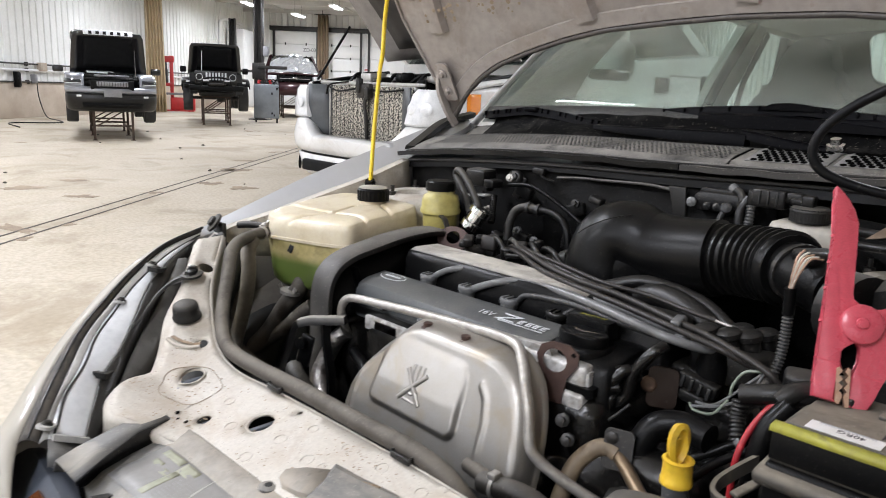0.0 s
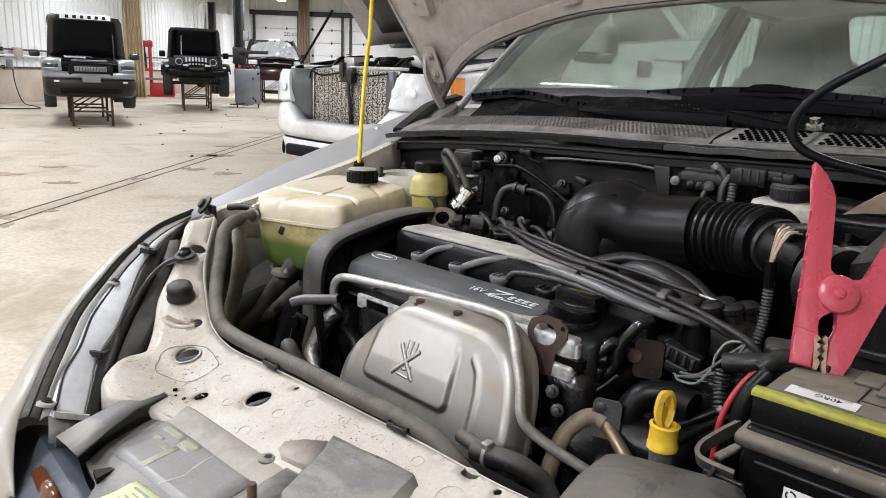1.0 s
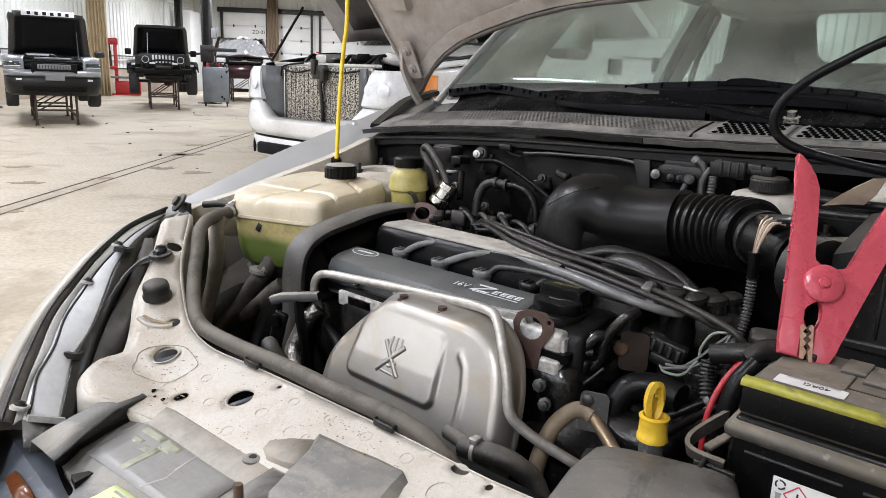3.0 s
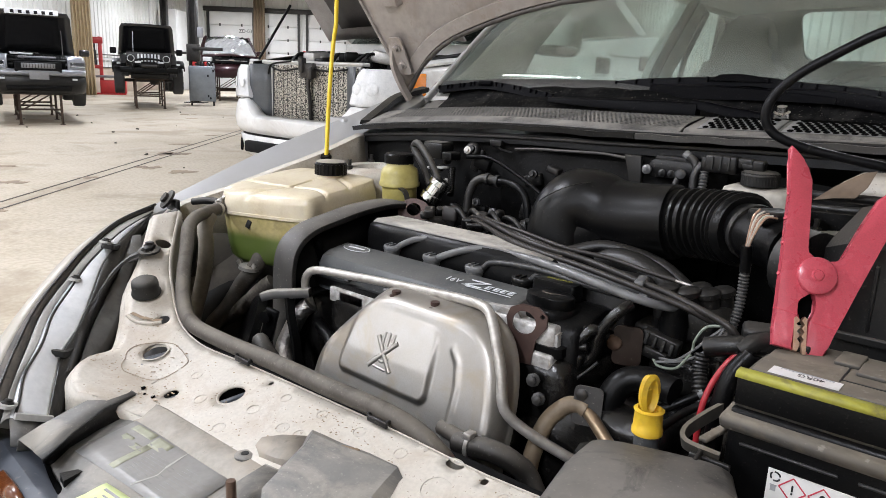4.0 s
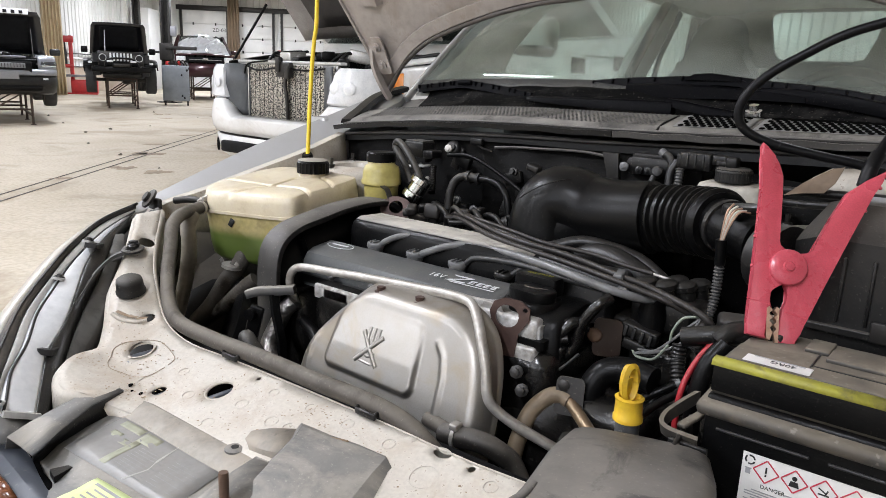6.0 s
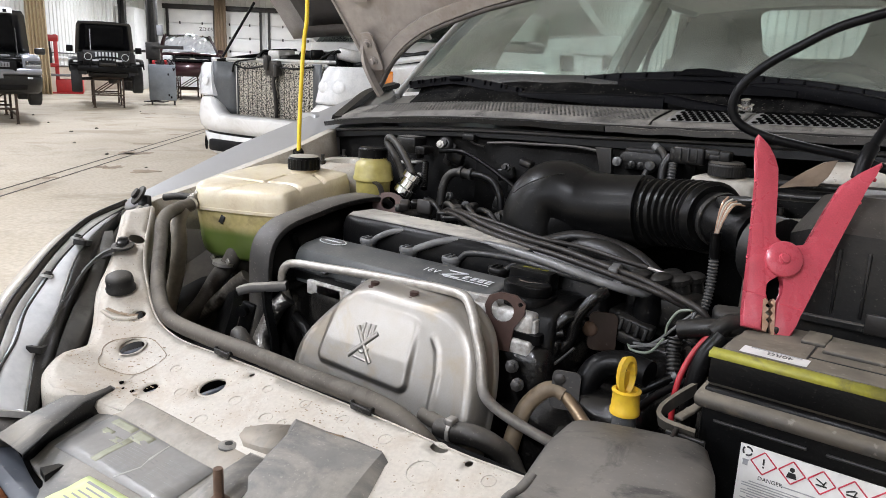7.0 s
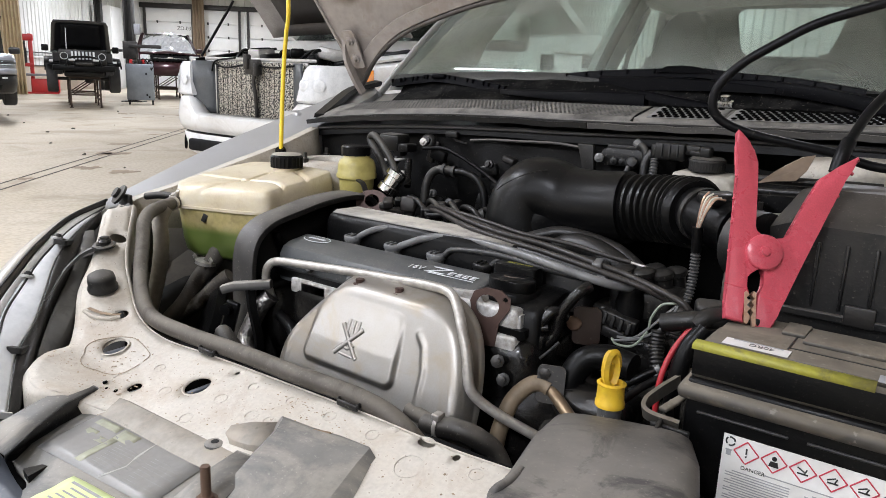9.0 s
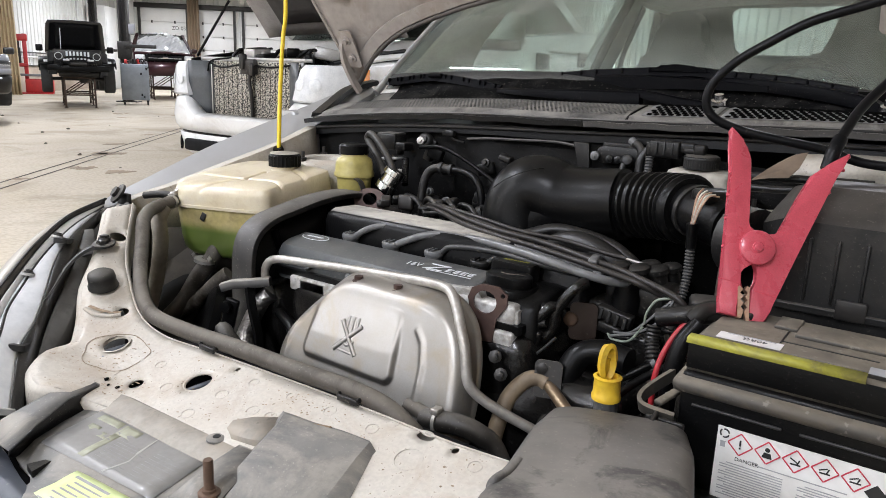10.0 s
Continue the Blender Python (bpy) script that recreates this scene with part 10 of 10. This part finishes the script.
# ---- on the bulkhead
def bulkhead_things():
    r = part("relay_box", join(box(-0.420, 0.615, 0.938, 0.062, 0.050, 0.040, 0.004), box(-0.365, 0.60, 0.93, 0.03, 0.04, 0.02, 0.003)), M_BLACKD, car, "small black relay box")
    m = part("mount", join(lathe([(0.020, 0), (0.020, 0.010), (0.014, 0.016), (0.010, 0.016), (0.009, 0.024), (0.003, 0.025)], Matrix.Translation((-0.343, 0.662, 0.943)) @ pose(0, 0, 0, 75, 0, 15), 16), box(-0.335, 0.668, 0.920, 0.025, 0.008, 0.06, 0.003, rot=(0, 20, 0))), M_STEEL, car, "bolted mount on the bulkhead")
    part("mount_nut", lathe([(0.010, 0), (0.010, 0.008), (0.005, 0.009), (0.005, 0.014)], Matrix.Translation((-0.343, 0.640, 0.944)) @ pose(0, 0, 0, 80, 0, 15), 8), M_TUBE, m)
    # Paler plate paints the lit top face of the relay box.
    part("relay_lit_top", box(-0.420, 0.615, 0.9592, 0.058, 0.046, 0.0025, 0.001), M_RIM, r)
    part("bracket_ledge", box(-0.415, 0.60, 0.895, 0.075, 0.03, 0.006, 0.002, rot=(0, -6, 0)), M_FLANGE, car, "pale metal ledge")
    hose("heater_hose", [(-0.265, 0.545, 0.81), (-0.265, 0.552, 0.85), (-0.255, 0.560, 0.880), (-0.230, 0.565, 0.892), (-0.20, 0.568, 0.890)], 0.0105, M_RUBBER, "dusty heater hose", 12)
    hose("heater_hose", [(-0.20, 0.568, 0.890), (-0.16, 0.565, 0.890), (-0.12, 0.555, 0.880), (-0.095, 0.545, 0.855), (-0.085, 0.54, 0.81)], 0.009, M_BLACK, "black heater hose", 12)
    for p in ((-0.222, 0.566, 0.892), (-0.195, 0.568, 0.890)):
        clip_band(p, (1, 0.1, 0), 0.0125, 0.008, M_LEAD, car)
    hose("loop_wire", [(-0.33, 0.62, 0.93), (-0.25, 0.61, 0.935), (-0.16, 0.60, 0.905), (-0.08, 0.585, 0.87)], 0.005, M_BLACK)
    part("loom", ribbed([(-0.36, 0.60, 0.90), (-0.345, 0.58, 0.87), (-0.33, 0.56, 0.84)], 0.008, 0.005, 0.1), M_BLACKD, car)
    rng = random.Random(11)
    for k in range(16):
        x = rng.uniform(-0.30, 0.02)
        y, z = rng.uniform(0.41, 0.50), rng.uniform(0.795, 0.825)
        part("fitting", box(x, y, z, rng.uniform(0.015, 0.05), rng.uniform(0.015, 0.04), rng.uniform(0.015, 0.035), 0.005, rot=(rng.uniform(-20, 20), 0, rng.uniform(0, 60))), rng.choice((M_BLACKD, M_STEEL, M_BROWNLEAD, M_RUBBER)), car)
    for k in range(22):
        x = rng.uniform(-0.46, 0.02)
        y, z = 0.655 - rng.uniform(0.0, 0.03), rng.uniform(0.79, 0.93)
        if k % 3:
            part("fitting", box(x, y, z, rng.uniform(0.012, 0.05), rng.uniform(0.01, 0.03), rng.uniform(0.012, 0.035), 0.004, rot=(0, rng.uniform(-25, 25), rng.uniform(-20, 20))), rng.choice((M_BLACKD, M_STEEL, M_LEAD, M_BLACK)), car)
        else:
            part("fitting", lathe([(0.010, 0), (0.010, 0.008), (0.006, 0.009), (0.006, 0.018)], Matrix.Translation((x, y, z)) @ pose(0, 0, 0, 80, 0, rng.uniform(-30, 30)), 10), rng.choice((M_LEAD2, M_STEEL, M_TUBE)), car)
    for k in range(6):
        x = -0.27 + 0.05 * k
        hose("small_pipe", [(x, 0.50, 0.79), (x + 0.02, 0.47 + 0.01 * (k % 3), 0.828), (x + 0.07, 0.44, 0.832), (x + 0.11, 0.43, 0.80)], 0.006, rng.choice((M_BLACKD, M_RUBBER, M_STEEL)))
    part("coupling", lathe([(0.018, -0.03), (0.018, 0.0), (0.022, 0.002), (0.022, 0.014), (0.012, 0.016)], Matrix.Translation((-0.05, 0.47, 0.81)) @ pose(0, 0, 0, 0, 70, 20), 16), M_BLACKD, car)
    part("intake_manifold", join(box(-0.02, 0.455, 0.74, 0.46, 0.10, 0.10, 0.03), *[tube([(-0.2 + 0.11 * k, 0.40, 0.72), (-0.2 + 0.11 * k, 0.46, 0.77), (-0.2 + 0.11 * k, 0.53, 0.74)], 0.03, 12) for k in range(4)]), M_BLACK, car, "black intake manifold")
    # solenoid, connectors, brake fluid reservoir to the right
    s = part("solenoid_valve", join(prism(rounded(0.140, 0.936, 0.242, 0.972, 0.012), -0.010, 0.012, Matrix(((1, 0, 0, 0), (0, 0, -1, 0.655), (0, 1, 0, 0), (0, 0, 0, 1))), 0.003), prism(rounded(0.150, 0.966, 0.236, 0.981, 0.006), -0.010, 0.006, Matrix(((1, 0, 0, 0), (0, 0, -1, 0.655), (0, 1, 0, 0), (0, 0, 0, 1))), 0.002)), M_BLACKD, car, "black solenoid valve")
    for x, z, r, mm in ((0.138, 0.950, 0.010, M_LEAD2), (0.172, 0.946, 0.008, M_LEAD), (0.192, 0.946, 0.008, M_LEAD)):
        part("valve_bolt", lathe([(r, 0), (r, 0.006), (r * 0.6, 0.008), (r * 0.3, 0.012)], Matrix.Translation((x, 0.641, z)) @ pose(0, 0, 0, 88, 0, 0), 12), mm, s)
    part("valve_connector", join(lathe([(0.012, 0), (0.014, 0.006), (0.010, 0.018), (0.004, 0.020)], Matrix.Translation((0.216, 0.630, 0.945)) @ pose(0, 0, 0, 70, 0, 20), 12), tube([(0.216, 0.62, 0.945), (0.212, 0.61, 0.925), (0.205, 0.60, 0.89)], 0.006, 8)), M_LEAD, s, "grey plug with wires")
    part("vent_elbow", tube([(0.222, 0.64, 0.986), (0.238, 0.635, 0.978), (0.246, 0.63, 0.960), (0.248, 0.62, 0.915)], 0.008, 10), M_RUBBER, car, "dusty vent elbow")
    part("elbow_tip", tube([(0.216, 0.642, 0.990), (0.226, 0.639, 0.984)], 0.0088, 10), M_LEAD2, car)
    pl = part("wiring_plug", join(box(0.300, 0.622, 0.979, 0.062, 0.03, 0.034, 0.004), box(0.345, 0.622, 0.985, 0.030, 0.022, 0.020, 0.004), box(0.268, 0.620, 0.978, 0.012, 0.026, 0.028, 0.003)), M_BLACKD, car, "black wiring plug")
    for k in range(3):
        part("plug_rib", box(0.285 + 0.016 * k, 0.606, 0.981, 0.004, 0.004, 0.026, 0.001), M_LEAD, pl)
    hose("plug_lead", [(0.262, 0.62, 0.975), (0.252, 0.61, 0.95), (0.255, 0.60, 0.90), (0.25, 0.59, 0.85)], 0.009, M_BLACKD)
    part("corrugated_lead", ribbed([(0.270, 0.612, 0.962), (0.272, 0.605, 0.935), (0.268, 0.60, 0.90)], 0.008, 0.006, 0.12), M_CONDUIT, car)
    res = part("brake_fluid_reservoir", join(box(0.378, 0.620, 0.918, 0.13, 0.075, 0.055, 0.014)), M_GREYTANK, car, "cream brake fluid reservoir")
    cap = part("reservoir_cap", join(gear(0.034, 0.0012, 0.0, 0.024, 40), lathe([(0.0345, 0.018), (0.0345, 0.021), (0.029, 0.027), (0.004, 0.027)], None, 28)), M_RUBBER, res, "dusty black ribbed cap")
    cap.location = (0.376, 0.612, 0.948)
    part("cap_plug", join(box(0.372, 0.612, 0.983, 0.022, 0.024, 0.022, 0.004), box(0.352, 0.612, 0.980, 0.022, 0.014, 0.012, 0.003)), M_BLACKD, res)
    hose("brake_pipe", [(0.46, 0.60, 0.945), (0.52, 0.56, 0.950), (0.60, 0.545, 0.955), (0.68, 0.56, 0.955)], 0.008, M_BLACKD)
    hose("brake_pipe", [(0.45, 0.58, 0.925), (0.53, 0.54, 0.932), (0.62, 0.53, 0.940), (0.70, 0.54, 0.94)], 0.007, M_BLACKD)
    part("bulkhead_post", prism([(0.080, 0.975), (0.118, 0.975), (0.124, 0.915), (0.112, 0.890), (0.098, 0.90), (0.094, 0.93)], -0.006, 0.006, Matrix(((1, 0, 0, 0), (0, 0, -1, 0.652), (0, 1, 0, 0), (0, 0, 0, 1))), 0.002), M_RUBBER, car, "dusty rubber flap")
    part("bulkhead_clip", join(box(-0.265, 0.652, 0.968, 0.035, 0.012, 0.016, 0.003), sweep([Vector((-0.262, 0.650, 0.962)), Vector((-0.245, 0.648, 0.954)), Vector((-0.215, 0.648, 0.950))], [(-0.002, -0.002), (0.002, -0.002), (0.002, 0.002), (-0.002, 0.002)])), M_BLACKD, car)


bulkhead_things()


# ---------------------------------------------------------------- jump lead clamp on the battery post
def jump_clamp():
    t = thing("jump_lead_clamp", Matrix.Translation((0.572, 0.2, 0.789)), "red plastic jump lead clamp gripping the battery post", "jump lead")
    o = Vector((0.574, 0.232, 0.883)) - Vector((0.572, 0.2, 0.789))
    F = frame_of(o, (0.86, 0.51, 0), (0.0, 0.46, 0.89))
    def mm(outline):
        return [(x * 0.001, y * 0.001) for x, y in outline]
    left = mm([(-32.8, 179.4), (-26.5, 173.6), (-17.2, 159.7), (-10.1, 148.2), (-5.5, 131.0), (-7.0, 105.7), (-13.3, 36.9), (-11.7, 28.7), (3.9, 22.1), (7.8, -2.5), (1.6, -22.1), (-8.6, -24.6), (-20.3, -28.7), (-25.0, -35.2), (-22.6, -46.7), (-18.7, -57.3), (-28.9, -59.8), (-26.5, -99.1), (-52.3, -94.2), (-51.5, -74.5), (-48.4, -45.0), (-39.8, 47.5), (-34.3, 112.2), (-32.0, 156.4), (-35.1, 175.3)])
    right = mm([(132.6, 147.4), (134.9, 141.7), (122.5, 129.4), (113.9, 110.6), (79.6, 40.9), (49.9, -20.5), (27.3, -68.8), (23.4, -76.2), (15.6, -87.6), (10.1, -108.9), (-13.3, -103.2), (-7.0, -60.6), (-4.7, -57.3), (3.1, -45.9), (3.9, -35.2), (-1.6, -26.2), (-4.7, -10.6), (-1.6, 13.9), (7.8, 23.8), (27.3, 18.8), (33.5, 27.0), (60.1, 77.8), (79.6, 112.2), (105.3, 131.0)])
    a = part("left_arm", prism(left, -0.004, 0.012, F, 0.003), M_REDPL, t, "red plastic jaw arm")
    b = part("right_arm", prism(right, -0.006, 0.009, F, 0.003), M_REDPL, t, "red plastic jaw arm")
    part("pivot_disc", lathe([(0.0248, 0.010), (0.0248, 0.0165), (0.0232, 0.018), (0.008, 0.018), (0.007, 0.0195), (0.002, 0.020)], F, 32), M_REDPL, t)
    part("pivot_pin", lathe([(0.0055, 0.019), (0.0055, 0.0225), (0.002, 0.023)], F, 14), M_REDPL, t)
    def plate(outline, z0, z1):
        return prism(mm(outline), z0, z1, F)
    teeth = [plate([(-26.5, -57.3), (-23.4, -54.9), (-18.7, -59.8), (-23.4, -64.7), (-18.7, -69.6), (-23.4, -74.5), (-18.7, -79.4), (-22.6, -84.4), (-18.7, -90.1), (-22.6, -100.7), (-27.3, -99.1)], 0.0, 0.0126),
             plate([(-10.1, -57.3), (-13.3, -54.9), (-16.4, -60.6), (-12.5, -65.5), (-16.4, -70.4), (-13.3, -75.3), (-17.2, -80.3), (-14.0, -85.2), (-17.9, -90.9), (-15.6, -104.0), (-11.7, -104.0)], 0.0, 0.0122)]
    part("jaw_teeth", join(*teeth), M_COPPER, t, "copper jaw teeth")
    # Black plate added behind the jaw hole to paint its dark inside.
    part("jaw_hole_backing", plate([(-28.1, -22.1), (7.8, -22.1), (7.8, -63.1), (-28.1, -63.1)], -0.014, -0.006), M_VOID, t)
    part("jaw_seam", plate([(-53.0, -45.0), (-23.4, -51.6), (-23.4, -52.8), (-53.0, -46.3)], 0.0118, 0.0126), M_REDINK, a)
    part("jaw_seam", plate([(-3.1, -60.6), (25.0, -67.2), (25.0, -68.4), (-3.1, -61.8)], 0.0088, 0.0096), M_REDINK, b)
    for i in range(6):
        p = F @ Vector((0.1268 - 0.0203 * i, 0.1245 - 0.0344 * i, -0.002))
        part("grip_stud", lathe([(0.003, 0), (0.002, 0.003)], Matrix.Translation(p) @ pose(0, 0, 0, 60, 60, 0), 8), M_REDPL, b)
    for x, y in ((-0.0335, 0.1122), (-0.0367, 0.0778), (-0.0398, 0.0434), (-0.0437, 0.0016)):
        p = F @ Vector((x, y, 0.004))
        part("grip_stud", lathe([(0.0032, -0.002), (0.0032, 0.001), (0.002, 0.003)], Matrix.Translation(p) @ pose(0, 0, 0, 60, -60, 0), 8), M_REDPL, a)
    d = Vector((0.572, 0.2, 0.789))
    cable = [(0.637, 0.338, 0.998), (0.640, 0.348, 1.022), (0.647, 0.378, 1.050), (0.665, 0.43, 1.095), (0.72, 0.52, 1.17), (0.80, 0.58, 1.25), (0.80, 0.55, 1.29), (0.72, 0.50, 1.268), (0.645, 0.478, 1.240), (0.566, 0.455, 1.212), (0.511, 0.438, 1.179), (0.466, 0.425, 1.147),
             (0.437, 0.416, 1.113), (0.430, 0.414, 1.080), (0.446, 0.419, 1.055), (0.489, 0.432, 1.037), (0.546, 0.449, 1.025), (0.609, 0.468, 1.014), (0.665, 0.484, 0.997), (0.76, 0.50, 0.985), (0.86, 0.50, 0.93), (0.93, 0.48, 0.70), (0.99, 0.46, 0.30), (1.06, 0.45, 0.02), (1.35, 0.5, 0.014)]
    part("cable", tube([tuple(Vector(p) - d) for p in cable], 0.0076, 12, 7), M_CABLE, t, "thick black cable")
    part("cable_sleeve", tube([tuple(Vector(p) - d) for p in ((0.637, 0.337, 0.996), (0.640, 0.347, 1.021), (0.644, 0.364, 1.039))], 0.0105, 12), M_CABLE, t)


M_CABLE = mat("black_cable_rubber", (0.004, 0.004, 0.0045), 0.40, scale=30, spec=0.16, fleck=0.06)
jump_clamp()
